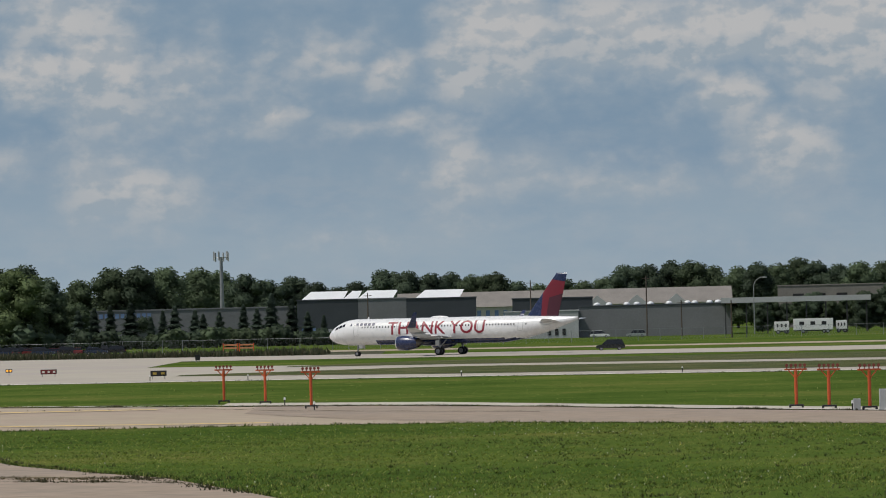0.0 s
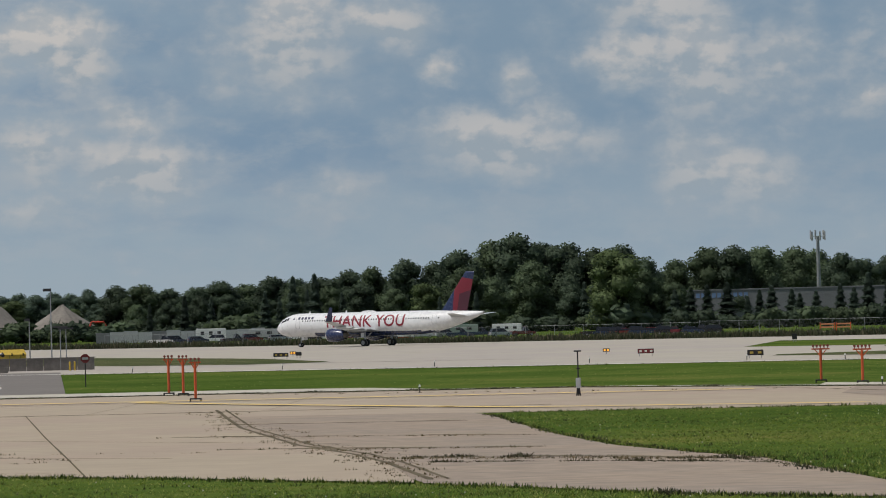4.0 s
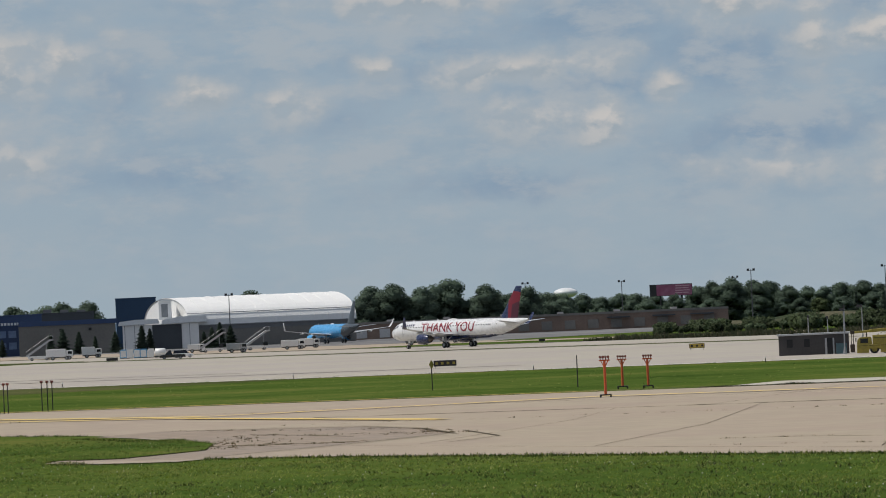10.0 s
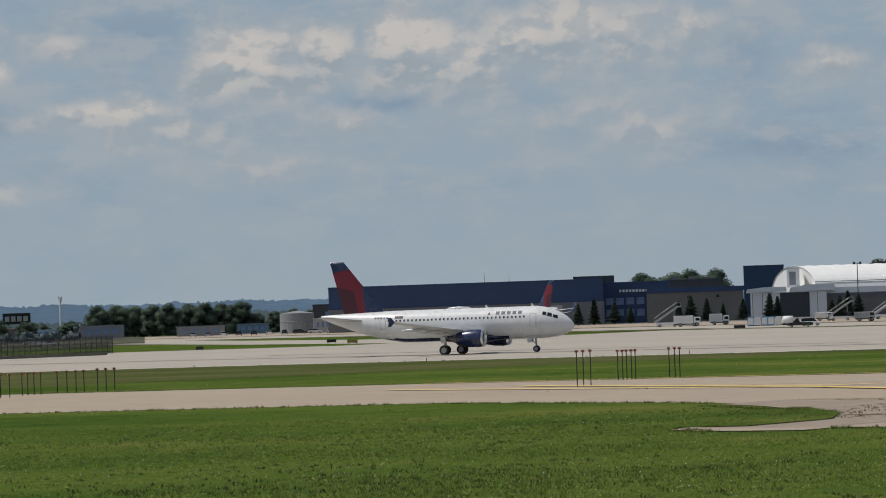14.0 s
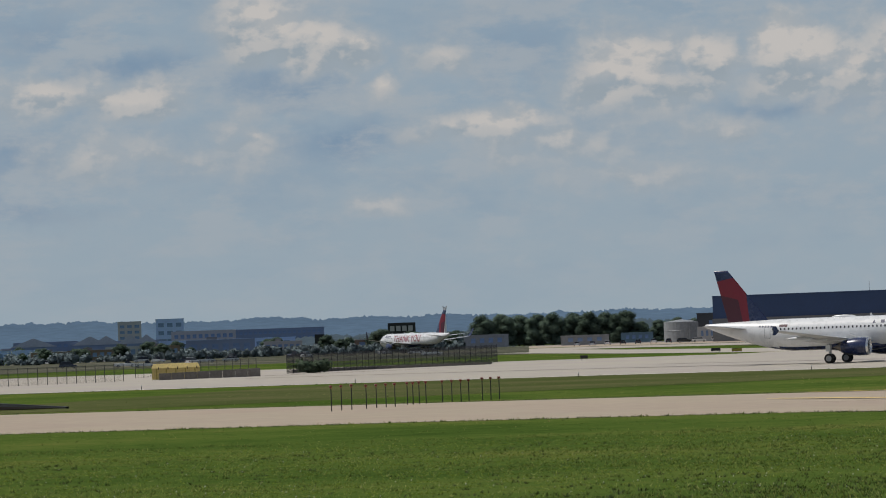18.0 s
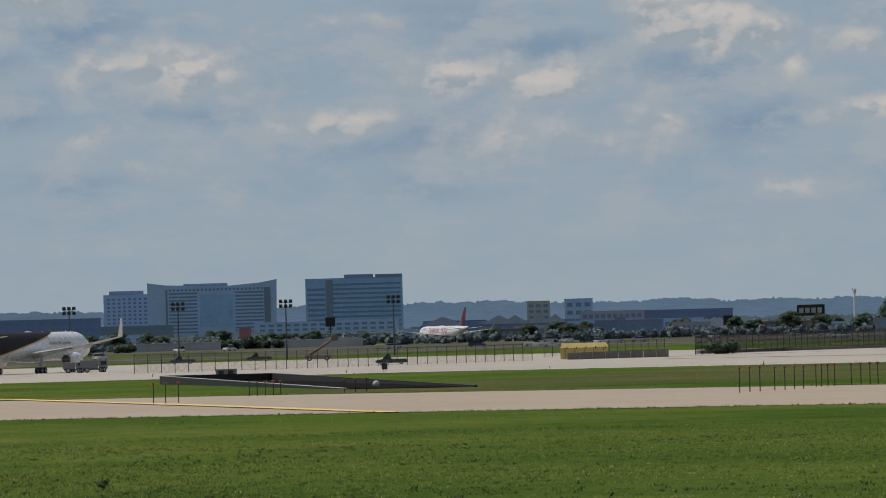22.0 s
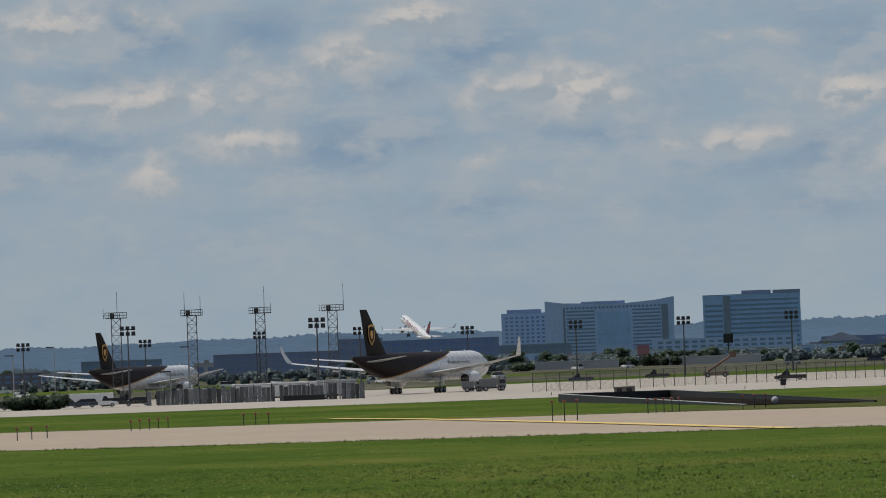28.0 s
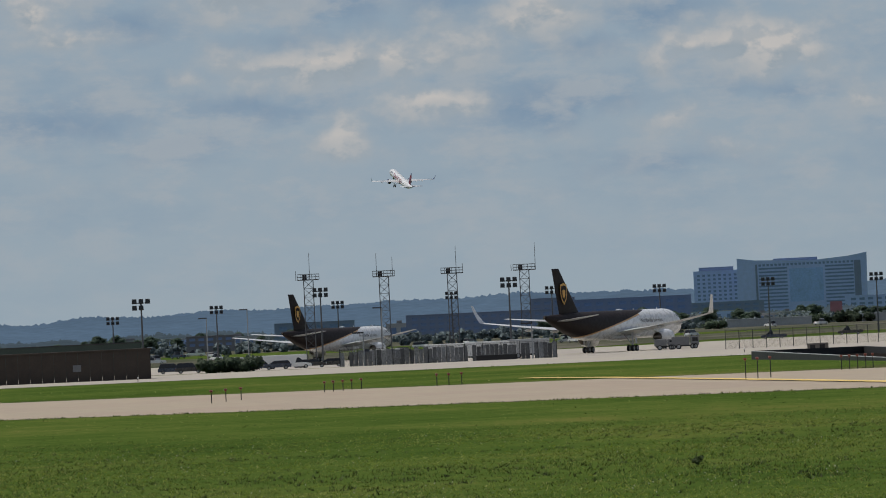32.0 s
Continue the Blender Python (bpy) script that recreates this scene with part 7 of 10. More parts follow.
for along, tall in ((0.07, 3.2), (0.16, 2.6)):
    tubed("roof_aerial", [((w * along, 4, h), (w * along, 4, h + tall), 0.08, 0.05)], M_POST, root, n=5)
root, w, h = block("office_block", "navy glass office block with a roof plant room", -27.2, -25.95, 1440, 0.34, M_NAVYWALL, 20, "office block")
boxed("plant_room", (-w * 0.46, -w * 0.05, 3, 12, h, h + 2.2), M_CHARCOAL, root)
boxed("sign_board", (-w * 0.02, w * 0.30, -0.25, -0.1, h - 3.6, h - 1.9), M_NAVYWALL, root)
for k in range(9):
    boxed("sign_bar", (w * (-0.005 + k * 0.033), w * (0.017 + k * 0.033), -0.33, -0.25, h - 3.2, h - 2.4), M_WHITEROOF, root, bevel=0.0)
grid_windows(root, w, -w * 0.46, w * 0.46, 1.5, h - 4.2, 9, 2, 0.75, 0.6, M_PANE)
root, w, h = block("tan_hangar", "windowless tan panel hangar with a navy roof edge", -26.24, -25.04, 1400, 0.225, M_TANWALL, 40, "hangar")
boxed("roof_edge", (-w / 2, w / 2 + 1, -0.3, 0.2, h - 0.9, h + 0.5), M_NAVYWALL, root)
boxed("wall_lamp", (-w * 0.08, -w * 0.05, -0.4, 0, h * 0.72, h * 0.80), M_DARK, root, bevel=0.0)
boxed("wall_lamp", (w * 0.22, w * 0.25, -0.4, 0, h * 0.72, h * 0.80), M_DARK, root, bevel=0.0)
root, w, h = block("blue_tower_block", "dark blue flat-topped tower block", -25.03, -24.53, 1950, 0.49, M_NAVYWALL, 16, "tower block")
root, w, h = block("roof_plant", "low grey rooftop plant block", -26.0, -25.3, 1650, 0.345, M_CHARCOAL, 12, "building")
for k in range(3):
    boxed("vent_box", (-w * 0.4 + k * w * 0.3, -w * 0.25 + k * w * 0.3, 1, 5, h, h + 1.3 - 0.3 * k), M_GREYWALL, root)
for i, b in enumerate((-27.1, -26.9, -26.65, -26.45, -25.85, -25.7, -25.5, -25.3, -25.05, -24.72, -24.62, -23.95, -23.85, -23.75, -23.62)):
    plant(SPRUCES[i % 3], b, 1375 + (i % 4) * 4, (6.6, 8.0, 7.0, 5.4)[i % 4], 12.0, "spruces before the hangars", girth=1.9)
# long low brick terminal
root, w, h = block("terminal", "long low brown brick cargo terminal with dock doors", -22.15, -17.42, 1600, 0.045, M_BRICKTAN, 30, "terminal")
boxed("roof_edge", (-w / 2, w / 2, -0.3, 0.2, h - 0.5, h + 0.25), M_TANWALL, root)
for k in range(16):
    xx = -w * 0.48 + k * w * 0.061
    boxed("dock_door", (xx, xx + w * 0.028, -0.28, -0.1, 0.6, h * 0.62), M_LIGHTWALL if k < 7 else M_TANWALL, root)
for k in range(6):
    xx = -w * 0.4 + k * w * 0.15
    boxed("roof_vent", (xx, xx + 2.2, 4, 7, h, h + 0.9), M_LIGHTWALL, root)
for k in (0.18, 0.30, 0.40):
    boxed("door_canopy", (w * k, w * k + 8, -2.2, -0.1, h * 0.66, h * 0.74), M_CHARCOAL, root)
# billboard
x, y, z = spot(-18.12, 1900)
root = thing("billboard", "roadside billboard with a pink and purple picture", "billboard", x, y, z, sided(-18.12))
wb = 1900 * radians(0.53)
z0, z1 = 5.3 + 1900 * math.tan(radians(0.215)) - z, 5.3 + 1900 * math.tan(radians(0.362)) - z
boxed("frame", (-wb / 2, wb / 2, -0.3, 0.4, z0, z1), M_DARKPOST, root)
boxed("picture", (-wb / 2 + wb * 0.16, wb / 2 - 0.2, -0.42, -0.32, z0 + 0.2, z1 - 0.2), mat("pink_print", (0.42, 0.16, 0.27), 0.5, var=0.1, scale=0.4, col2=(0.30, 0.08, 0.16)), root, bevel=0.0)
for k in range(4):
    boxed("lettering_bar", (wb * 0.10, wb * (0.44 - 0.03 * (k % 2)), -0.47, -0.43, z1 - 1.0 - k * 0.95, z1 - 0.6 - k * 0.95), mat("pale_pink_print", (0.62, 0.36, 0.46), 0.5), root, bevel=0.0)
for k in (-0.25, 0.25):
    tubed("post", [((wb * k, 0.2, -0.3), (wb * k, 0.2, z0), 0.4, 0.4)], M_DARKPOST, root)
# water tower cap beyond the trees
x, y, z = spot(-19.43, 2350)
root = thing("water_tower", "white domed water tower beyond the trees", "water tower", x, y, z)
zc = 5.3 + 2350 * math.tan(radians(0.31)) - z
bm = bmesh.new()
bmesh.ops.create_uvsphere(bm, u_segments=24, v_segments=14, radius=1.0)
for v in bm.verts:
    v.co = Vector((v.co.x * 6.2, v.co.y * 6.2, v.co.z * 2.6 + zc))
part("tank", bm, M_WHITEROOF, root, smooth=True)
tubed("stem", [((0, 0, -0.3), (0, 0, zc - 1.5), 1.6, 1.2)], M_WHITEROOF, root, n=14)
# storage tank and sheds at the runway's far end
x, y, z = spot(-30.6, 1500)
root = thing("storage_tank", "round pale grey storage tank with a low cone roof", "storage tank", x, y, z)
bm = bmesh.new()
R = 1500 * radians(0.43) / 2
ht = 5.3 + 1500 * math.tan(radians(0.12)) - z
rings = [[(R * k * math.cos(i * math.tau / 28), R * k * math.sin(i * math.tau / 28), zz) for i in range(28)] for k, zz in ((1, -0.3), (1, ht * 0.5), (1.02, ht * 0.5 + 0.1), (1, ht * 0.5 + 0.2), (1, ht - 0.8), (0.05, ht))]
loft(bm, rings)
part("shell", bm, M_SHED, root)
tubed("ladder", [((R * 0.9, -R * 0.6, 0), (R * 0.9, -R * 0.6, ht), 0.08, 0.08)], M_POST, root, n=5)
for b0, b1, d, e, m, lab in ((-32.1, -31.5, 1560, -0.03, M_SHED, "low white shed at the end of the runway"), (-30.40, -30.1, 1480, 0.02, M_LIGHTWALL, "small pale office beside a tank"), (-31.35, -30.95, 1650, -0.02, mat("teal_roof", (0.12, 0.19, 0.24), 0.6), "low shed with a teal roof"), (-33.3, -32.75, 1700, 0.02, M_SHED, "pale tent roof beyond the fence"), (-30.4, -29.4, 1520, 0.19, M_CHARCOAL, "dark office block behind the tail of the runway")):
    root, w, h = block("shed", lab, b0, b1, d, e, m, 10, "shed")
    grid_windows(root, w, -w * 0.4, w * 0.4, h * 0.35, h * 0.75, 4, 1, 0.5, 0.9, M_PANE)
# needle mast
x, y, z = spot(-33.53, 1900)
root = thing("telecom_mast", "slim white telecom mast with three short antennas", "telecom mast", x, y, z)
h = 5.3 + 1900 * math.tan(radians(0.385)) - z
tubed("pole", [((0, 0, -0.3), (0, 0, h), 0.6, 0.35)], M_WHITEROOF, root, n=10)
tubed("antenna", [((-0.3, 0, h - 2.2), (-0.9, 0, h + 0.4), 0.18, 0.18), ((0.3, 0, h - 2.2), (0.9, 0, h + 0.4), 0.18, 0.18)], M_LIGHTWALL, root, n=6)
# dark roof sign box with plain pale blocks
x, y, z = spot(-34.075, 2300)
root = thing("roof_sign", "dark box sign with a row of pale blocks", "sign", x, y, z, sided(-34.075))
wb = 2300 * radians(0.345)
z0, z1 = 5.3 + 2300 * math.tan(radians(0.07)) - z, 5.3 + 2300 * math.tan(radians(0.207)) - z
boxed("box", (-wb / 2, wb / 2, 0, 2.0, z0, z1), M_DARK, root)
for k in range(4):
    boxed("pale_block", (-wb * 0.42 + k * wb * 0.22, -wb * 0.42 + k * wb * 0.22 + wb * 0.16, -0.2, -0.02, z0 + (z1 - z0) * 0.25, z0 + (z1 - z0) * 0.72), M_HAZETAN, root, bevel=0.0)
for k in (-0.3, 0.3):
    tubed("post", [((wb * k, 1, -0.3), (wb * k, 1, z0), 0.5, 0.5)], M_DARKPOST, root)

# ---- the city edge ----
# hotel with swept roof, distance haze painted into its wall and glass colours
bc = -41.51
d = 3300
x, y, z = spot(bc, d)
root = thing("hotel", "broad hotel with a swept roofline, haze blue in its colour", "hotel", x, y, z, sided(bc))
W = d * radians(1.61)
hl = 5.3 + d * math.tan(radians(0.705)) - z
hm = hl - 4.0
bm = bmesh.new()
prism(bm, [(-W / 2, -1), (-W / 2, hl - 0.6), (-W * 0.36, hl - 2.5), (W * 0.1, hm), (W * 0.36, hl - 2.2), (W / 2, hl), (W / 2 - 0.8, -1)], 0, 18)
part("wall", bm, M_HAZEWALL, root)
boxed("glass_front", (-W * 0.10, W * 0.16, -0.4, -0.05, hm * 0.30, hm - 5.5), M_PANE2, root, "flat glass curtain wall, haze put into its blue", bevel=0.0)
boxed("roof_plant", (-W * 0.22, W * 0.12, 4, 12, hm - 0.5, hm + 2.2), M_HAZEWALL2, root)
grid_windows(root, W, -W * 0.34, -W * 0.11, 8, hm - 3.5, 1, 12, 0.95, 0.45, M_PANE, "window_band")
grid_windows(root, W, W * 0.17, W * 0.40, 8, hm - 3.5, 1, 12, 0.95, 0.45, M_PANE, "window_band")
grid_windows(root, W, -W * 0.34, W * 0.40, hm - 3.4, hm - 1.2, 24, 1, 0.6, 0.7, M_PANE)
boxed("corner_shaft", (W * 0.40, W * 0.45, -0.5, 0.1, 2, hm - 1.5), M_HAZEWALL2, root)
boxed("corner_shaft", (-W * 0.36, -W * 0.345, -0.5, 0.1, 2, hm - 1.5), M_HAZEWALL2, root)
# office tower, its blue panes carrying distance haze in their colour
root, w, h = block("office_tower", "glass office tower with a notched roof corner, coloured blue for haze", -40.35, -39.14, 3300, 0.695, M_PANE2, 20, "office tower", roof=M_HAZEWALL2)
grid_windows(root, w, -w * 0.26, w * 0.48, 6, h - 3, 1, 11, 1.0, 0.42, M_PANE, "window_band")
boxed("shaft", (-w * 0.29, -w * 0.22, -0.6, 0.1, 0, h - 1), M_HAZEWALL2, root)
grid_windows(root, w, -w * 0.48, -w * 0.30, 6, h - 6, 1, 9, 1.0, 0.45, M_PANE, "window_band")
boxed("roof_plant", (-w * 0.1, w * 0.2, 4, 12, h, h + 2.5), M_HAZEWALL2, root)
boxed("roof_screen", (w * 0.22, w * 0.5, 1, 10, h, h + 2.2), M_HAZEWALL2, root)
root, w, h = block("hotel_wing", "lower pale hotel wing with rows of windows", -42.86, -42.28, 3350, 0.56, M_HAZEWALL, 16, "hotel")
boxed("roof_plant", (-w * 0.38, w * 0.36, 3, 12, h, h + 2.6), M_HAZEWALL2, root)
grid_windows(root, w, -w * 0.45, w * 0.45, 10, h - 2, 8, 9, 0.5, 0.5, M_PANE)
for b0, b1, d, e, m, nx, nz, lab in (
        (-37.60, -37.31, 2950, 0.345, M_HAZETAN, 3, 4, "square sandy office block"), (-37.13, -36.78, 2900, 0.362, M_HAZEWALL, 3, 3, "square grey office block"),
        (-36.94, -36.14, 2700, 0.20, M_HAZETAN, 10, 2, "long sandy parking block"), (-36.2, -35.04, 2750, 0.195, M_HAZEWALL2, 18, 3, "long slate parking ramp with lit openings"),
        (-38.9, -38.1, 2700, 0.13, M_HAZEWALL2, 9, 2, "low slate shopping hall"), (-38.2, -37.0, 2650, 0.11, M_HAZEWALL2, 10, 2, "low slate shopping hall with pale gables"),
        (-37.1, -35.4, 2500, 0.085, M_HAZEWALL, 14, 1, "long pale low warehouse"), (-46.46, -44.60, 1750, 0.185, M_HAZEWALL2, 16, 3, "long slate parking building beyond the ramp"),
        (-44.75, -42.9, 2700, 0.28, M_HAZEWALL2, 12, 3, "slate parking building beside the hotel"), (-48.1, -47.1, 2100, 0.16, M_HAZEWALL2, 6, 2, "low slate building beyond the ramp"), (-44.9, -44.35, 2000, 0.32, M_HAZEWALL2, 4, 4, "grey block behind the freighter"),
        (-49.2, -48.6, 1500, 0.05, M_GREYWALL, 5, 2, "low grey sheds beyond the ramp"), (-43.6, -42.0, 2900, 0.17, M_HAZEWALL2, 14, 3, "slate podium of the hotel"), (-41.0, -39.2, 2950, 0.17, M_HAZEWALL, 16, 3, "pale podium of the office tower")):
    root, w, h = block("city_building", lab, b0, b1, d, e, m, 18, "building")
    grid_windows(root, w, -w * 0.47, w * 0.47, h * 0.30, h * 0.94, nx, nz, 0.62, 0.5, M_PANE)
# pitched roofs of the shopping hall
for b_, wd in ((-38.65, 26), (-37.95, 20), (-37.75, 16), (-37.45, 14), (-37.25, 12)):
    x, y, z = spot(b_, 2640)
    root = thing("gabled_hall", "grey gabled roof of a shopping hall", "hall", x, y, z, sided(b_), "gabled halls")
    bm = bmesh.new()
    box(bm, -wd / 2, wd / 2, 0, 10, -0.3, 8.5, 0.05)
    part("wall", bm, M_HAZEWALL2, root)
    bm = bmesh.new()
    prism(bm, [(-wd / 2 - 0.5, 8.4), (0, 13.5), (wd / 2 + 0.5, 8.4)], -0.5, 10.5)
    part("roof", bm, M_SLATEROOF, root)
for b0, b1, d in ((-42.46, -41.6, 1950), (-41.0, -39.66, 1950)):
    root, w, h = block("white_wall", "long low white boundary wall", b0, b1, d, -0.085, M_TRAILER, 1.0, "wall")
boxed_sign = spot(-41.11, 2000)
root = thing("red_sign", "square red sign beside the road", "sign", *boxed_sign, sided(-41.11))
boxed("panel", (-2.6, 2.6, 0, 0.5, 2.5, 9.0), mat("faded_red_panel", (0.33, 0.15, 0.17), 0.6), root)
tubed("post", [((0, 0.3, -0.3), (0, 0.3, 2.6), 0.3, 0.3)], M_DARKPOST, root)
for b_, e_ in ((-35.1, 0.10), (-40.05, 0.21)):
    x, y, z = spot(b_, 2250)
    root = thing("billboard", "dark billboard on a single post", "billboard", x, y, z, sided(b_))
    zz = 5.3 + 2250 * math.tan(radians(e_)) - z
    boxed("panel", (-2.4, 2.4, 0, 0.6, zz - 4.5, zz), M_DARK, root)
    tubed("post", [((0, 0.3, -0.3), (0, 0.3, zz - 4.5), 0.35, 0.35)], M_DARKPOST, root)

# the crowded low town beyond the ramps
rc = random.Random(404)
for i in range(34):
    b_ = -50.8 + 17.2 * (i + rc.random()) / 34
    d = rc.uniform(1750, 2500)
    wide_, tall_ = rc.uniform(12, 42), rc.uniform(3.5, 8.0)
    half = math.degrees(wide_ / d / 2)
    wall, tone = rc.choice(((M_HAZEWALL2, "slate"), (M_SHED, "grey"), (M_HAZEWALL, "blue-grey"), (M_LIGHTWALL, "pale"), (M_HAZETAN, "sandy"), (M_BRICKTAN, "brown brick")))
    top_ = math.degrees(math.atan((spot(b_, d)[2] + tall_ - 5.3) / d))
    root, w, h = block("town_building", "low " + tone + " flat-roofed building among trees beyond the field", b_ - half, b_ + half, d, top_, wall, 12, "building", roof=rc.choice((wall, M_LIGHTWALL, M_SLATEROOF)), group="low buildings beyond the field")
    grid_windows(root, w, -w * 0.46, w * 0.46, h * 0.35, h * 0.85, rc.randint(3, 7), 1, 0.6, 0.7, M_PANE)
    boxed("roof_unit", (-w * 0.2, -w * 0.05, 3, 7, h, h + 1.1), M_GREYWALL, root)
for i in range(90):
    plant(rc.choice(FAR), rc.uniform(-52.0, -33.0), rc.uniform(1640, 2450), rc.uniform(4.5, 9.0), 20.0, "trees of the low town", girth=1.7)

# long low white walls behind the ramp
for b0, b1 in ((-42.47, -41.43), (-40.79, -39.66)):
    root, w, h = block("white_wall", "long low white wall behind the freight ramp", b0, b1, 1480, -0.055, M_LIGHTWALL, 3, "wall", group="white walls behind the ramp")
    for i in range(9):
        boxed("pier", (-w / 2 + w * i / 8 - 0.25, -w / 2 + w * i / 8 + 0.25, -0.3, 0.05, -0.3, h), M_LIGHTWALL, root)

# ---- airfield furniture ----
M_ORANGE = mat("safety_orange_paint", (0.52, 0.085, 0.020), 0.5, var=0.12, scale=1.5)
M_REDLAMP = mat("red_lamp_housing", (0.20, 0.050, 0.035), 0.4, var=0.1, scale=3.0)
M_BLACK = mat("black_paint", (0.014, 0.014, 0.015), 0.6, var=0.2, scale=2.0)
M_YELLOW = mat("construction_yellow", (0.50, 0.34, 0.035), 0.5, var=0.15, scale=0.8)
M_DULLYELLOW = mat("faded_crane_yellow", (0.27, 0.22, 0.035), 0.6, var=0.22, scale=0.8)
M_WOODWALL = mat("weathered_concrete_wall", (0.16, 0.145, 0.13), 0.9, var=0.2, scale=0.5, bump=0.1)
M_SIGNRED = mat("sign_red", (0.17, 0.018, 0.02), 0.5, var=0.1)
M_GRAVEL = mat("sand_and_gravel", (0.215, 0.195, 0.170), 0.95, var=0.2, scale=0.25, bump=0.2, col2=(0.175, 0.155, 0.135))
M_GLASSW = mat("clear_lamp_lens", (0.70, 0.70, 0.66), 0.15, var=0.05)
M_AMBER = mat("lit_amber_lamp", (1.0, 0.45, 0.06), 0.3, var=0.0, glow=0.7)


def approach_light(x, y, tall, bar, lamps, rz, label, group):
    """An orange approach-light stand: base frame, post, struts, bar with lamps."""
    root = thing("approach_light", label, "approach light", x, y, gz(x, y), rz, group)
    tubed("post", [((0, 0, 0.25), (0, 0, tall - 0.25), 0.10, 0.10)], M_ORANGE, root, n=10)
    tubed("strut", [((0, 0, tall - 0.75), (-bar * 0.33, 0, tall - 0.22), 0.035, 0.035), ((0, 0, tall - 0.75), (bar * 0.33, 0, tall - 0.22), 0.035, 0.035)], M_ORANGE, root, n=6)
    boxed("light_bar", (-bar / 2, bar / 2, -0.05, 0.05, tall - 0.24, tall - 0.14), M_ORANGE, root, bevel=0.01)
    for i in range(lamps):
        lx = -bar / 2 + bar * (i + 0.5) / lamps
        bm = bmesh.new()
        tube(bm, (lx, 0, tall - 0.15), (lx, 0, tall - 0.02), 0.035, 0.035, 8)
        tube(bm, (lx, -0.10, tall + 0.06), (lx, 0.10, tall + 0.06), 0.10, 0.085, 10)
        part("lamp", bm, M_REDLAMP, root)
    boxed("base_plate", (-0.42, 0.42, -0.3, 0.3, 0.16, 0.26), M_BLACK, root, bevel=0.02)
    for sx in (-0.38, 0.38):
        for sy in (-0.25, 0.25):
            tubed("base_leg", [((sx, sy, -0.05), (sx, sy, 0.2), 0.05, 0.05)], M_BLACK, root, n=6)
    return root


for x, y in ((-16.35, 345), (-12.95, 337), (-9.0, 316), (21.3, 277), (22.9, 272.5), (24.7, 266)):
    approach_light(x, y, 2.72 if y > 300 else 2.55, 1.35, 5, 0, "orange approach-light stand with a bar of lamps", "approach lights in three-stand rows")
for x, y in ((-66.9, 350), (-65.2, 347), (-60.0, 324)):
    approach_light(x, y, 3.0, 0.85, 3, 8, "slender orange approach-light stand with a short bar", "approach lights beside the driveway")
for x, y in ((-110.8, 322), (-121, 356), (-118.3, 354.5)):
    approach_light(x, y, 2.95 if y < 340 else 2.6, 0.80, 4, 15, "slender orange approach-light stand with a short bar", "approach lights near the signs")


def stick_light(x, y, tall, group):
    """A thin dark pole with a small red-brown lamp."""
    root = thing("stick_light", "thin dark pole with a small red-brown approach lamp", "approach light", x, y, gz(x, y), 35, group)
    tubed("pole", [((0, 0, -0.1), (0, 0, tall - 0.15), 0.045, 0.04)], M_BLACK, root, n=7)
    bm = bmesh.new()
    tube(bm, (-0.13, 0, tall), (0.12, 0, tall), 0.105, 0.08, 10)
    tube(bm, (0, 0, tall - 0.2), (0, 0, tall), 0.05, 0.05, 6)
    part("lamp", bm, M_REDLAMP, root)
    bm = bmesh.new()
    tube(bm, (-0.145, 0, tall), (-0.132, 0, tall), 0.07, 0.07, 10)
    part("lens", bm, M_GLASSW, root)


def at_bearing(b, d):
    return d * math.sin(radians(b)), d * math.cos(radians(b))


def row_of(bearings, d0, d1, tall, group):
    n = len(bearings)
    for i, b in enumerate(bearings):
        x, y = at_bearing(b, d0 + (d1 - d0) * i / max(1, n - 1))
        stick_light(x, y, tall, group)


def px_bearings(yaw, roll_free, xs_):
    return [yaw + math.degrees(math.atan((x - 784) / 8142.0)) for x in xs_]


row_of(px_bearings(-31.735, 0, (322, 340, 358)), 378, 382, 2.05, "stick lights, first row")
row_of(px_bearings(-31.735, 0, (384, 402, 419, 435)), 385, 390, 1.95, "stick lights, second row")
row_of(px_bearings(-31.735, 0, (457, 467, 478, 490)), 398, 400, 1.9, "stick lights, third row")
row_of(px_bearings(-31.735, 0, (519, 536, 552, 566)), 403, 406, 1.9, "stick lights, fourth row")
row_of(px_bearings(-31.735, 0, (590, 605, 620)), 410, 413, 1.95, "stick lights, fifth row")
row_of((-27.14, -27.06, -26.97), 358, 360, 2.75, "stick lights on the grass, near row")
row_of((-26.63, -26.57, -26.52, -26.46, -26.41), 381, 382, 2.45, "stick lights on the grass, middle row")
row_of((-25.99, -25.92, -25.86), 388, 388, 2.45, "stick lights on the grass, far row")
row_of((-42.27, -42.12, -41.96), 392, 397, 1.75, "stick lights beside the ramp wall, left row")
row_of((-41.08, -40.98, -40.88, -40.78, -40.69), 421, 426, 1.3, "stick lights beside the ramp wall, middle row")
row_of((-39.90, -39.76, -39.62), 428, 434, 1.25, "stick lights beside the ramp wall, right row")
row_of((-48.92, -48.74, -48.55), 392, 402, 1.05, "low stick lights by the freight ramp, left row")
row_of((-47.51, -47.40, -47.28, -47.17, -47.05), 424, 435, 0.95, "low stick lights by the freight ramp, middle row")
row_of((-46.11, -45.96, -45.80), 432, 434, 1.1, "low stick lights by the freight ramp, right row")


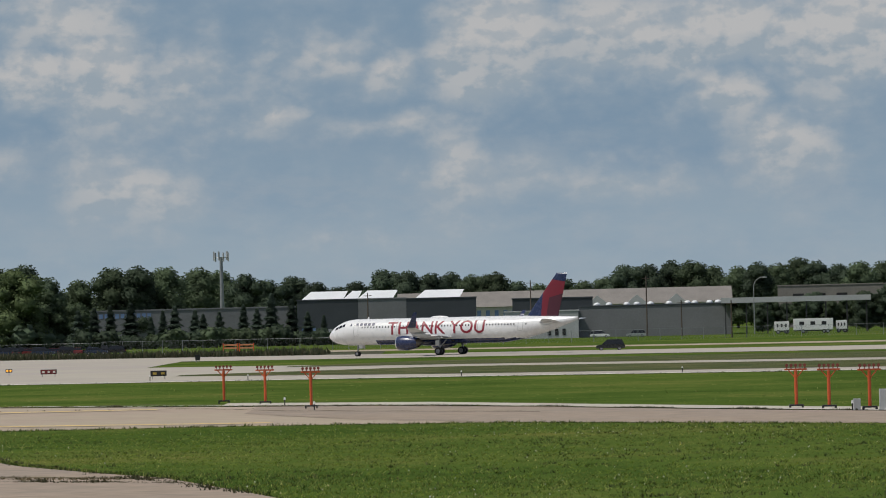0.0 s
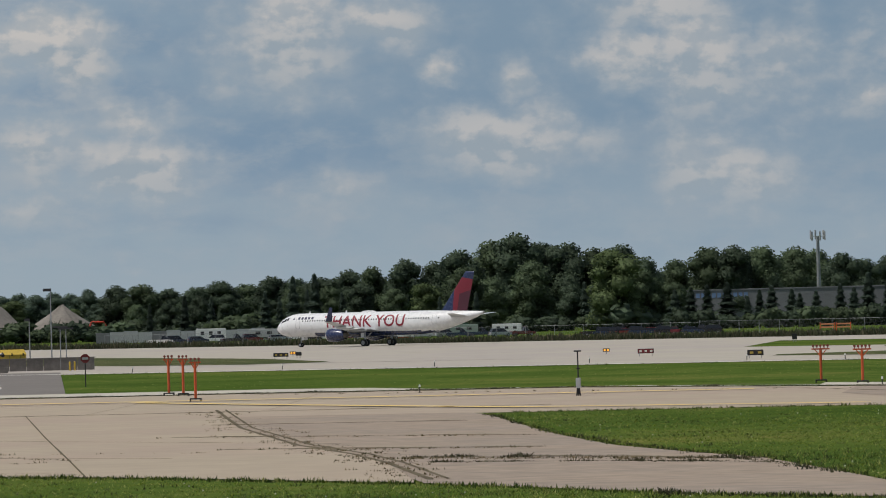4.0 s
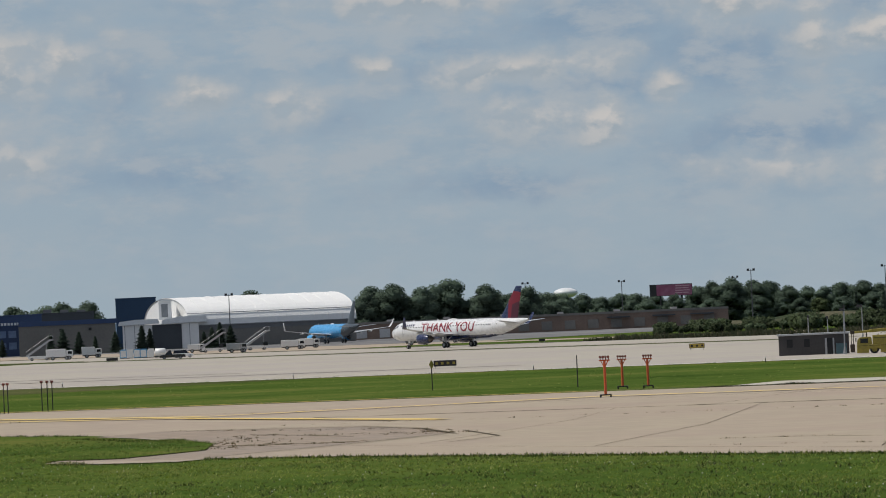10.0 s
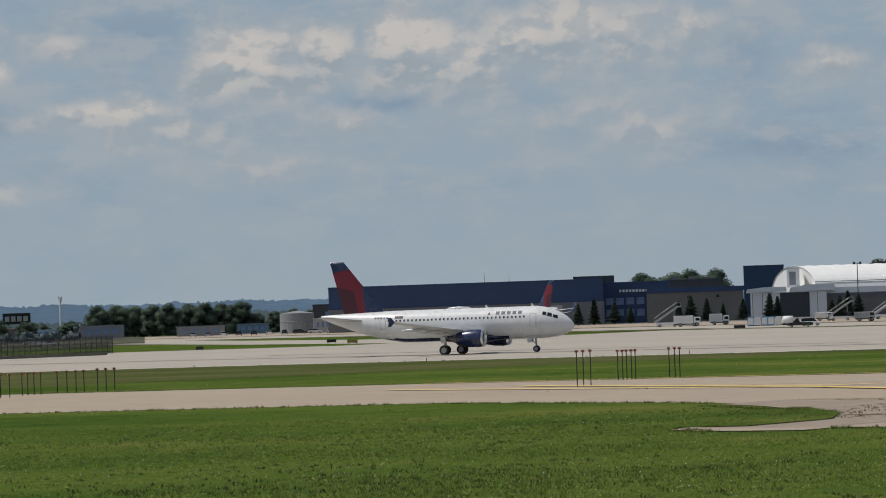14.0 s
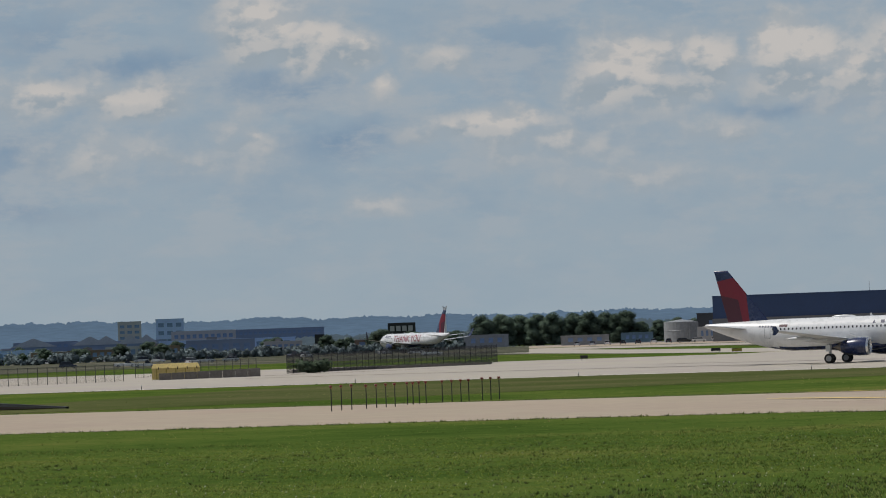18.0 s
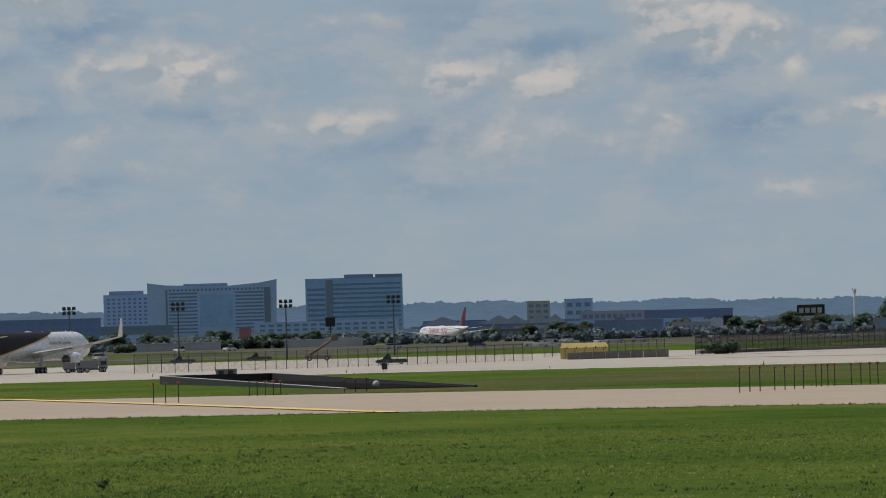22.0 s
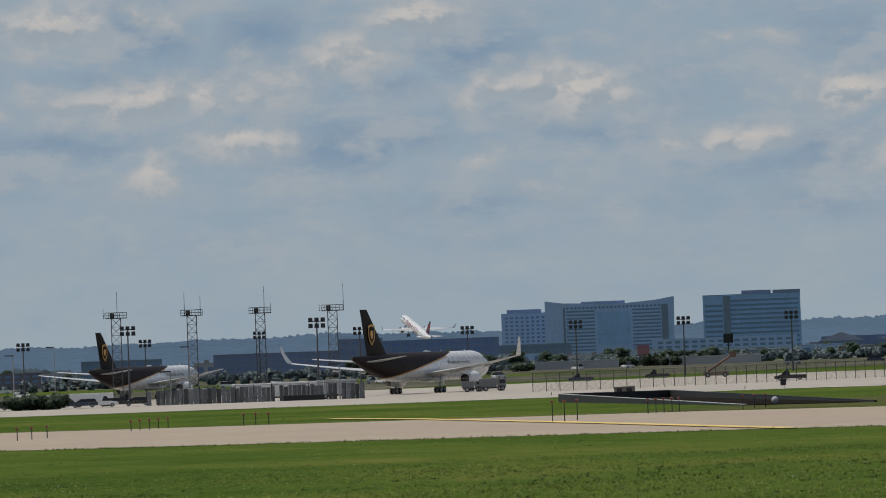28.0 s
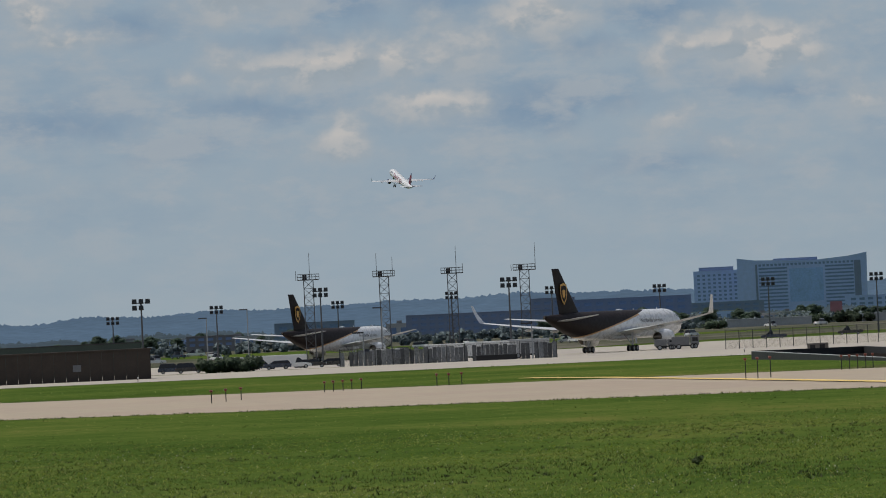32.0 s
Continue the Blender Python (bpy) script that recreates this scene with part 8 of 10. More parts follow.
def sign_box(b, d, w, h, face, label, legs=0.35, marks=True, name="airfield_sign", mark_mat=None):
    x, y, z = spot(b, d)
    root = thing(name, label, "airfield sign", x, y, z, sided(b))
    boxed("cabinet", (-w / 2, w / 2, -0.15, 0.15, legs, legs + h), M_BLACK, root)
    boxed("face", (-w / 2 + 0.06, w / 2 - 0.06, -0.18, -0.15, legs + 0.06, legs + h - 0.06), face, root, bevel=0.0)
    if marks:
        n = max(2, int(w / 0.6))
        for i in range(n):
            xx = -w / 2 + w * (i + 0.3) / n
            boxed("sign_bar", (xx, xx + w / n * 0.45, -0.20, -0.182, legs + h * 0.3, legs + h * 0.7), mark_mat or M_WHITE_LINE, root, bevel=0.0)
    for i in range(max(2, int(w / 1.2))):
        xx = -w / 2 + 0.2 + (w - 0.4) * i / max(1, int(w / 1.2) - 1)
        tubed("leg", [((xx, 0, -0.1), (xx, 0, legs), 0.04, 0.04)], M_POST, root, n=6)


M_YELLOWFACE = mat("dull_yellow_sign_face", (0.42, 0.30, 0.05), 0.5, var=0.1)
sign_box(-4.88, 545, 1.9, 0.55, M_SIGNRED, "low dark-red runway sign with pale marks")
sign_box(-3.52, 500, 1.75, 0.6, M_BLACK, "low black airfield sign with dull marks", mark_mat=M_YELLOWFACE)
sign_box(-3.03, 690, 0.75, 0.85, M_BLACK, "small black square distance marker", marks=False)
sign_box(-20.97, 585, 2.9, 0.75, M_BLACK, "long black airfield sign", 0.3, mark_mat=M_DULLYELLOW)
sign_box(-17.83, 690, 2.3, 0.7, M_YELLOWFACE, "low yellow-backed airfield sign", mark_mat=M_BLACK)
sign_box(-9.42, 610, 2.0, 0.5, M_BLACK, "low black airfield sign beside the link", mark_mat=M_YELLOWFACE)
sign_box(-9.2, 620, 0.8, 0.5, M_BLACK, "small black airfield marker", marks=False)
sign_box(-31.82, 861, 1.4, 0.6, M_BLACK, "small black sign beside the runway", marks=False)
sign_box(-30.18, 930, 1.9, 0.6, M_BLACK, "black sign beyond the holding airliner", marks=False)
sign_box(-29.92, 900, 2.0, 0.6, M_YELLOWFACE, "yellow-brown sign beyond the holding airliner", marks=False)
sign_box(-39.39, 610, 0.75, 0.85, M_BLACK, "small black drum-like marker", marks=False, name="distance_marker")
sign_box(-25.1, 960, 2.4, 0.6, M_BLACK, "long black sign before the hangars", marks=False)
sign_box(-19.75, 1010, 1.4, 0.6, M_BLACK, "small black sign beside the far runway", marks=False)
for b, d in ((-5.37, 575), (-5.48, 950), (-9.27, 640)):
    x, y, z = spot(b, d)
    root = thing("guard_light", "yellow runway guard light, lit amber", "guard light", x, y, z, sided(b), "runway guard lights")
    boxed("housing", (-0.42, 0.42, -0.1, 0.15, 0.35, 0.75), M_BLACK, root)
    for s in (-0.2, 0.2):
        bm = bmesh.new()
        tube(bm, (s, -0.11, 0.55), (s, -0.16, 0.55), 0.14, 0.13, 10)
        part("lamp", bm, M_AMBER, root)
    tubed("leg", [((0, 0, -0.1), (0, 0, 0.36), 0.05, 0.05)], M_POST, root, n=6)

# edge lights: small stubby lamps along the pavements
edge = None
for x, y in [(-150 + i * 17, 497 - abs(i - 3) * 2) for i in range(9)] + [(-20 + i * 22, 475 - i * 8) for i in range(6)] + [(-420 + i * 30, 462 + i * 5 if i < 6 else 498) for i in range(9)] + [(-46, 340), (-8.6, 309), (-11.3, 330), (23.6, 265), (-560, 430), (-500, 420), (-450, 380)]:
    root = thing("edge_light", "small stubby pavement edge light", "edge light", x, y, gz(x, y) + 0.02, 0, "pavement edge lights")
    tubed("stem", [((0, 0, -0.05), (0, 0, 0.42), 0.045, 0.045)], M_BLACK, root, n=6)
    bm = bmesh.new()
    tube(bm, (0, 0, 0.42), (0, 0, 0.60), 0.085, 0.05, 8)
    part("lens", bm, M_GLASSW, root)
# the dark tee-topped pole with a white box
x, y = -31.4, 313
root = thing("sensor_pole", "dark pole with short cross-arm and a white box near its foot", "sensor pole", x, y, gz(x, y))
tubed("pole", [((0, 0, 0), (0, 0, 3.1), 0.05, 0.05)], M_BLACK, root)
tubed("cross_arm", [((-0.25, 0, 3.08), (0.25, 0, 3.08), 0.05, 0.05), ((-0.16, 0, 1.9), (0.16, 0, 1.9), 0.04, 0.04)], M_BLACK, root)
boxed("box", (-0.16, 0.16, -0.12, 0.12, 0.55, 1.25), M_LIGHTWALL, root)
for s in (-0.14, 0.14):
    tubed("leg", [((s, 0, -0.1), (s * 0.4, 0, 0.6), 0.05, 0.05)], M_BLACK, root)
# cabinets beside the right-hand approach lights
for x, y, w, h in ((25.4, 264.5, 0.55, 1.25), (23.9, 265.5, 0.4, 0.7)):
    root = thing("electrical_cabinet", "pale grey electrical cabinet beside an approach light", "cabinet", x, y, gz(x, y))
    boxed("body", (-w / 2, w / 2, -0.25, 0.25, 0.05, h), M_LIGHTWALL, root)
    boxed("plinth", (-w / 2 - 0.08, w / 2 + 0.08, -0.32, 0.32, -0.1, 0.06), M_BLACK, root)
# marker poles on the grass
for b, d, h, hd in ((-19.33, 394, 2.75, False), (-21.14, 410, 2.6, True), (-13.9, 400, 2.5, False)):
    x, y, z = spot(b, d)
    root = thing("marker_pole", "thin dark marker pole on the grass", "marker pole", x, y, z, sided(b), "marker poles")
    tubed("pole", [((0, 0, -0.1), (0, 0, h), 0.05, 0.045)], M_BLACK, root)
    if hd:
        bm = bmesh.new()
        prism(bm, [(-0.22, h - 0.3), (0, h - 0.75), (0.22, h - 0.3), (0, h + 0.12)], -0.05, 0.05)
        part("diamond_head", bm, M_DULLYELLOW, root)


def stop_sign(b, d, tall, back):
    x, y, z = spot(b, d)
    root = thing("stop_sign", "grey back of an octagonal stop sign" if back else "red octagonal stop sign on a dark post", "stop sign", x, y, z, sided(b) + (0 if not back else 180))
    tubed("post", [((0, 0.05, -0.1), (0, 0.05, tall), 0.045, 0.045)], M_BLACK, root)
    bm = bmesh.new()
    prism(bm, [(0.43 * math.cos(math.pi / 8 + i * math.pi / 4), tall + 0.43 * math.sin(math.pi / 8 + i * math.pi / 4)) for i in range(8)], -0.02, 0.02)
    plate = part("plate", bm, M_SIGNRED if not back else M_POST, root)
    boxed("lettering_bar", (-0.27, 0.27, -0.035, -0.022, tall - 0.1, tall + 0.1), M_LIGHTWALL if not back else M_SIGNRED, plate, bevel=0.0)


stop_sign(-11.85, 412, 2.55, False)
stop_sign(-13.74, 540, 2.2, True)

# ---- the yard with the crane ----
def yard(b, d):
    x, y, z = spot(b, d)
    return x, y, z, sided(b)


x, y, z, rz = yard(-12.68, 545)
root = thing("low_wall", "long low weathered concrete wall with a capping", "wall", x, y, z, rz)
n = 9
for i in range(n):
    w = 18.0 / n
    boxed("panel", (-9 + i * w + 0.02, -9 + (i + 1) * w - 0.02, -0.2, 0.2, -0.2, 1.42), M_WOODWALL, root)
boxed("capping", (-9.1, 9.1, -0.26, 0.26, 1.42, 1.52), M_WOODWALL, root)
x, y, z, rz = yard(-14.2, 556)
root = thing("low_wall", "short tall weathered concrete wall", "wall", x, y, z, rz)
boxed("panel", (-2.6, 2.6, -0.2, 0.2, -0.2, 2.6), M_WOODWALL, root)
# site hut
x, y, z, rz = yard(-16.38, 566)
root = thing("equipment_shed", "dark grey flat-roofed equipment shed with a pale doorway", "shed", x, y, z, rz)
boxed("wall", (-4.3, 4.3, 0, 5, -0.2, 2.45), mat("dark_shed_siding", (0.062, 0.058, 0.058), 0.8, var=0.2, scale=0.8), root)
boxed("roof", (-4.5, 4.5, -0.2, 5.2, 2.45, 2.66), M_LIGHTWALL, root)
for x0, x1, m, nm in ((-3.3, -2.6, M_DARK, "window"), (-1.2, -0.5, M_DARK, "window"), (1.35, 2.5, M_LIGHTWALL, "door_frame"), (1.6, 2.3, M_DARK, "door")):
    boxed(nm, (x0, x1, -0.06 if nm != "door" else -0.09, 0.04, 0.0 if "door" in nm else 1.0, 2.0), m, root, bevel=0.01)
boxed("bin", (2.7, 4.0, -1.6, -0.6, -0.1, 1.3), mat("teal_bin", (0.05, 0.10, 0.12), 0.6), root)
# mobile crane
x, y, z, rz = yard(-15.22, 556)
root = thing("mobile_crane", "faded yellow mobile crane with its boom laid low", "mobile crane", x, y, z, rz)
boxed("chassis", (-6.1, 6.8, -0.9, 0.9, 0.50, 1.10), M_DULLYELLOW, root, bevel=0.05)
# skirt of lockers with dark openings between
for x0_, x1_, z0_, z1_, m_ in ((-6.10, -4.66, 0.12, 1.12, M_DULLYELLOW), (-3.28, -1.20, 0.12, 1.12, M_DULLYELLOW), (-4.66, -3.28, 0.62, 1.12, M_DULLYELLOW), (0.78, 2.40, 0.52, 1.42, M_DULLYELLOW), (2.42, 4.08, 0.14, 1.42, M_DULLYELLOW), (4.12, 5.46, 0.14, 1.48, M_YELLOW), (5.50, 6.84, 0.18, 1.62, M_DULLYELLOW)):
    boxed("side_locker", (x0_, x1_, -1.34, 1.34, z0_, z1_), m_, root, bevel=0.04)
    boxed("locker_seam", (x0_ + 0.06, x1_ - 0.06, -1.352, -1.338, z1_ - 0.14, z1_ - 0.10), M_DARK, root, bevel=0.0)
boxed("wheel_arch", (-1.20, 0.78, -1.2, 1.2, 0.30, 1.12), M_DARK, root, bevel=0.02)
boxed("wheel_arch", (0.78, 2.40, -1.2, 1.2, 0.24, 0.52), M_DARK, root, bevel=0.0)
boxed("side_step", (-1.15, 0.72, -1.38, -1.2, 0.98, 1.12), M_DULLYELLOW, root, bevel=0.02)
# driving cab, low and narrow at the front
bm = bmesh.new()
prism(bm, [(-6.1, 1.10), (-6.0, 1.75), (-5.7, 2.02), (-4.35, 2.05), (-4.25, 1.10)], -1.3, -0.1)
bmesh.ops.bevel(bm, geom=bm.edges[:], offset=0.06, segments=2, affect="EDGES")
cab = part("driving_cab", bm, M_DULLYELLOW, root)
boxed("side_window", (-5.68, -4.75, -1.335, -1.29, 1.32, 1.86), M_GLASS, cab, bevel=0.01)
boxed("mirror", (-6.25, -6.12, -1.5, -1.38, 1.5, 1.95), M_BLACK, cab, bevel=0.02)
# deck boxes behind the cab
for x0_, x1_, z0_, z1_ in ((-4.20, -1.75, 1.12, 2.22), (-1.72, 0.80, 1.12, 2.12)):
    boxed("deck_box", (x0_, x1_, -1.25, 1.1, z0_, z1_), M_DULLYELLOW, root, bevel=0.06)
    boxed("deck_lid", (x0_ + 0.1, x1_ - 0.1, -1.28, -1.2, z1_ - 0.35, z1_ - 0.30), M_DARK, root, bevel=0.0)
# turning platform and counterweight under the boom
boxed("turntable", (1.0, 4.2, -1.0, 1.0, 1.42, 1.75), M_DARK, root, bevel=0.04)
bm = bmesh.new()
prism(bm, [(0.95, 1.75), (1.05, 2.35), (3.6, 2.45), (6.1, 2.3), (6.3, 1.9), (4.4, 1.7)], -1.05, 1.05)
bmesh.ops.bevel(bm, geom=bm.edges[:], offset=0.08, segments=2, affect="EDGES")
part("superstructure", bm, M_DULLYELLOW, root)
bm = bmesh.new()
prism(bm, [(1.6, 2.2), (1.7, 2.85), (2.4, 3.0), (3.0, 2.9), (3.0, 2.2)], -1.25, -0.45)
bmesh.ops.bevel(bm, geom=bm.edges[:], offset=0.05, segments=2, affect="EDGES")
ocab = part("operator_cab", bm, M_DULLYELLOW, root)
boxed("window", (1.85, 2.8, -1.28, -1.23, 2.4, 2.8), M_GLASS, ocab, bevel=0.01)
# telescopic boom: thick root over the rear, thin head reaching past the cab
for xa, xb, za, zb, ha, hb, wd in ((6.2, -0.6, 3.02, 2.95, 0.58, 0.40, 0.40), (-0.4, -2.6, 2.98, 2.86, 0.30, 0.26, 0.32), (-2.4, -4.6, 2.86, 2.74, 0.22, 0.19, 0.26), (-4.4, -6.5, 2.74, 2.62, 0.15, 0.13, 0.20)):
    bm = bmesh.new()
    prism(bm, [(xa, za - ha), (xa, za + ha * 0.8), (xb, zb + hb), (xb, zb - hb)], -wd, wd)
    bmesh.ops.bevel(bm, geom=bm.edges[:], offset=0.04, segments=1, affect="EDGES")
    part("boom_section", bm, M_DULLYELLOW, root)
for k in range(5):
    tubed("boom_pin", [((3.6 + 0.55 * k, -0.46, 3.05 + 0.12 * (k % 2)), (3.6 + 0.55 * k, 0.46, 3.05 + 0.12 * (k % 2)), 0.09, 0.09)], M_DARK, root, n=8)
tubed("boom_ram", [((3.4, -0.2, 2.2), (0.4, -0.2, 2.66), 0.16, 0.12)], M_STEEL, root)
tubed("boom_rest", [((-4.9, 0, 1.1), (-4.9, 0, 2.6), 0.09, 0.09)], M_DARKPOST, root, n=6)
boxed("boom_head", (-6.85, -6.35, -0.24, 0.24, 2.42, 2.86), M_RUST, root, bevel=0.05)
tubed("hook_cable", [((-6.7, 0, 2.5), (-6.72, 0, 1.1), 0.05, 0.05), ((-6.5, 0, 2.5), (-6.5, 0, 1.1), 0.05, 0.05)], M_RUST, root, n=5)
boxed("hook_block", (-6.9, -6.35, -0.25, 0.25, 0.25, 1.2), M_RUST, root, bevel=0.06)
tubed("hose", [((-3.6, -0.6, 2.22), (-2.9, -0.7, 2.62), 0.05, 0.05), ((-2.9, -0.7, 2.62), (-2.0, -0.6, 2.16), 0.05, 0.05), ((5.2, -1.1, 1.6), (5.8, -1.2, 2.2), 0.06, 0.06), ((5.8, -1.2, 2.2), (6.1, -1.3, 1.2), 0.06, 0.06)], M_ALU, root)
boxed("winch", (4.6, 5.7, -0.8, 0.8, 2.3, 2.75), M_DARK, root, bevel=0.1)
for wx in (-4.0, -2.6, -0.2, 1.5, 3.2, 4.7):
    for sy in (-1.02, 1.02):
        bm = bmesh.new()
        wheel(bm, wx, sy, 0.56, 0.56, 0.4, 16)
        part("wheel", bm, (M_TYRE, M_DULLYELLOW), root)
# white tank truck and orange box
x, y, z, rz = yard(-14.40, 548)
root = thing("tank_trailer", "white rounded tank trailer", "tank trailer", x, y, z, rz)
bm = bmesh.new()
prism(bm, [(-1.75, 0.65), (-1.75, 1.75), (-1.1, 2.4), (1.0, 2.4), (1.75, 1.9), (1.75, 0.65)], -1.0, 1.0)
bmesh.ops.bevel(bm, geom=bm.edges[:], offset=0.12, segments=2, affect="EDGES")
part("tank", bm, M_TRAILER, root)
boxed("hatch", (-0.9, 0.3, -0.4, 0.4, 2.38, 2.7), M_LIGHTWALL, root)
for k in range(4):
    boxed("vent_panel", (-1.3 + k * 0.65, -0.85 + k * 0.65, -1.04, -0.98, 1.0, 1.6), M_GREYWALL if k % 2 else M_LIGHTWALL, root, bevel=0.01)
boxed("frame", (-1.8, 1.9, -0.6, 0.6, 0.45, 0.65), M_DARKPOST, root)
for s in (-0.7, 0.7):
    for wx in (-0.5, 0.6):
        bm = bmesh.new()
        wheel(bm, wx, s, 0.42, 0.42, 0.25, 14)
        part("wheel", bm, (M_TYRE, M_STEEL), root)
x, y, z, rz = yard(-13.98, 540)
root = thing("orange_box", "orange plastic barrier box", "barrier", x, y, z, rz)
boxed("body", (-0.6, 0.6, -0.4, 0.4, 0, 0.75), mat("bright_orange_plastic", (0.55, 0.16, 0.03), 0.5), root, bevel=0.05)
boxed("handle", (-0.15, 0.15, -0.1, 0.1, 0.75, 0.95), M_BLACK, root)
for b in (-11.98, -12.04):
    x, y, z, rz = yard(b, 540)
    root = thing("bollard", "short yellow bollard beside the wall", "bollard", x, y, z, rz, "yellow bollards")
    tubed("post", [((0, 0, -0.1), (0, 0, 1.0), 0.11, 0.11)], M_YELLOW, root)
    tubed("cap", [((0, 0, 1.0), (0, 0, 1.08), 0.11, 0.04)], M_YELLOW, root)
# yellow lidded container behind the wall, and its cousin by the far fence
M_PALEYELLOW = mat("sun_bleached_yellow", (0.52, 0.40, 0.14), 0.6, var=0.2, scale=0.8)


def yellow_container(b, d, w, h, label, paint):
    x, y, z, rz = yard(b, d)
    root = thing("yellow_container", label, "container", x, y, z, rz)
    boxed("body", (-w / 2, w / 2, 0, 2.4, -0.1, h * 0.7), paint, root, bevel=0.04)
    bm = bmesh.new()
    box(bm, -w / 2 - 0.08, w / 2 + 0.08, -0.1, 2.5, h * 0.7, h, 0.05, top=(0.35, 0.6))
    part("lid", bm, paint, root)
    for k in range(5):
        xx = -w / 2 + w * (k + 0.5) / 5
        boxed("rib", (xx - 0.08, xx + 0.08, -0.07, 0.0, 0, h * 0.68), M_DULLYELLOW, root, bevel=0.0)
        boxed("latch", (xx + 0.25, xx + 0.4, -0.16, -0.06, h * 0.64, h * 0.8), M_DARK, root, bevel=0.0)


yellow_container(-12.92, 600, 7.2, 2.2, "long yellow container behind the low wall", M_YELLOW)
yellow_container(-36.9, 800, 8.3, 2.75, "long pale-yellow lidded container behind a low wall", M_PALEYELLOW)
x, y, z = spot(-36.48, 782)
root = thing("low_wall", "long sloping grey-brown wall beside the yellow container", "wall", x, y, z, sided(-36.48))
for i in range(8):
    boxed("panel", (-8.6 + i * 2.15 + 0.02, -8.6 + (i + 1) * 2.15 - 0.02, -0.2, 0.2, -0.3, 1.15 + 0.04 * i), M_WOODWALL, root)
# yard light poles and the PAPI-like cluster
for b, d, h, arm in ((-12.26, 561, 9.8, 0.9), (-16.0, 560, 5.6, 0.5), (-12.53, 580, 6.2, 0.6), (-15.0, 585, 6.0, 0.6), (-16.20, 598, 4.6, 0.1), (-15.99, 602, 5.9, 0.1), (-15.77, 606, 5.9, 0.7), (-16.44, 612, 4.8, 0.1)):
    x, y, z, rz = yard(b, d)
    root = thing("yard_light", "slim grey yard light pole with a stout foot", "light pole", x, y, z, rz, "yard light poles")
    tubed("pole", [((0, 0, 0.9), (0, 0, h), 0.09, 0.055), ((0, 0, -0.1), (0, 0, 0.9), 0.26, 0.11)], M_POST, root)
    boxed("lamp_head", (-arm, 0.1, -0.15, 0.15, h - 0.35, h), M_DARKPOST, root)
for i, b in enumerate((-12.15, -12.08)):
    x, y, z, rz = yard(b, 556)
    root = thing("yard_light", "twin-armed short grey pole", "light pole", x, y, z, rz, "yard light poles")
    tubed("pole", [((0, 0, -0.1), (0, 0, 5.1 - 0.2 * i), 0.07, 0.05)], M_POST, root)
    boxed("lamp_head", (-0.9, 0.9, -0.1, 0.1, 5.0 - 0.2 * i, 5.2 - 0.2 * i), M_DARKPOST, root)
x, y, z, rz = yard(-13.02, 530)
root = thing("light_rack", "cluster of grey poles with lamps on a dark plinth", "light rack", x, y, z, rz)
boxed("plinth", (-2.0, 2.0, -0.5, 0.5, -0.1, 0.65), M_WOODWALL, root)
for i in range(5):
    tubed("pole", [((-0.9 + i * 0.45, 0.1 * (i % 2), 0.6), (-0.9 + i * 0.45, 0.1 * (i % 2), 3.4 + 0.35 * ((i * 2) % 3)), 0.05, 0.045)], M_POST, root, n=6)
    boxed("lamp", (-1.3 + i * 0.45, -0.6 + i * 0.45, -0.15, 0.1, 3.4 + 0.35 * ((i * 2) % 3), 3.6 + 0.35 * ((i * 2) % 3)), M_DARKPOST, root)
tubed("cross_bar", [((-1.45, 0.1, 5.05), (1.45, 0.1, 5.05), 0.05, 0.05), ((-0.25, 0.1, 3.4), (-0.25, 0.1, 5.05), 0.045, 0.045), ((0.3, 0.1, 3.4), (0.3, 0.1, 5.05), 0.045, 0.045)], M_POST, root, n=6)
for sx in (-1, 1):
    tubed("brace", [((sx * 0.2, -0.2, 0.6), (sx * 0.55, -0.2, 2.1), 0.05, 0.05), ((sx * 0.55, -0.2, 2.1), (sx * 1.35, -0.3, 2.25), 0.05, 0.05), ((0, -0.3, 2.3), (sx * 0.45, -0.3, 0.6), 0.06, 0.06)], M_ALU, root, n=6)
    tubed("flood_lamp", [((sx * 1.45, -0.5, 2.0), (sx * 1.35, -0.1, 2.3), 0.20, 0.14)], M_BLACK, root, n=10)
for i in range(4):
    boxed("low_lamp", (-1.0 + i * 0.55, -0.7 + i * 0.55, -0.6, -0.3, 1.0 + 0.3 * (i % 2), 1.3 + 0.3 * (i % 2)), M_ALU, root)


M_EARTH = mat("overgrown_earth", (0.042, 0.056, 0.026), 0.95, var=0.35, scale=0.15, bump=0.4, col2=(0.085, 0.080, 0.05), spec=0.1)


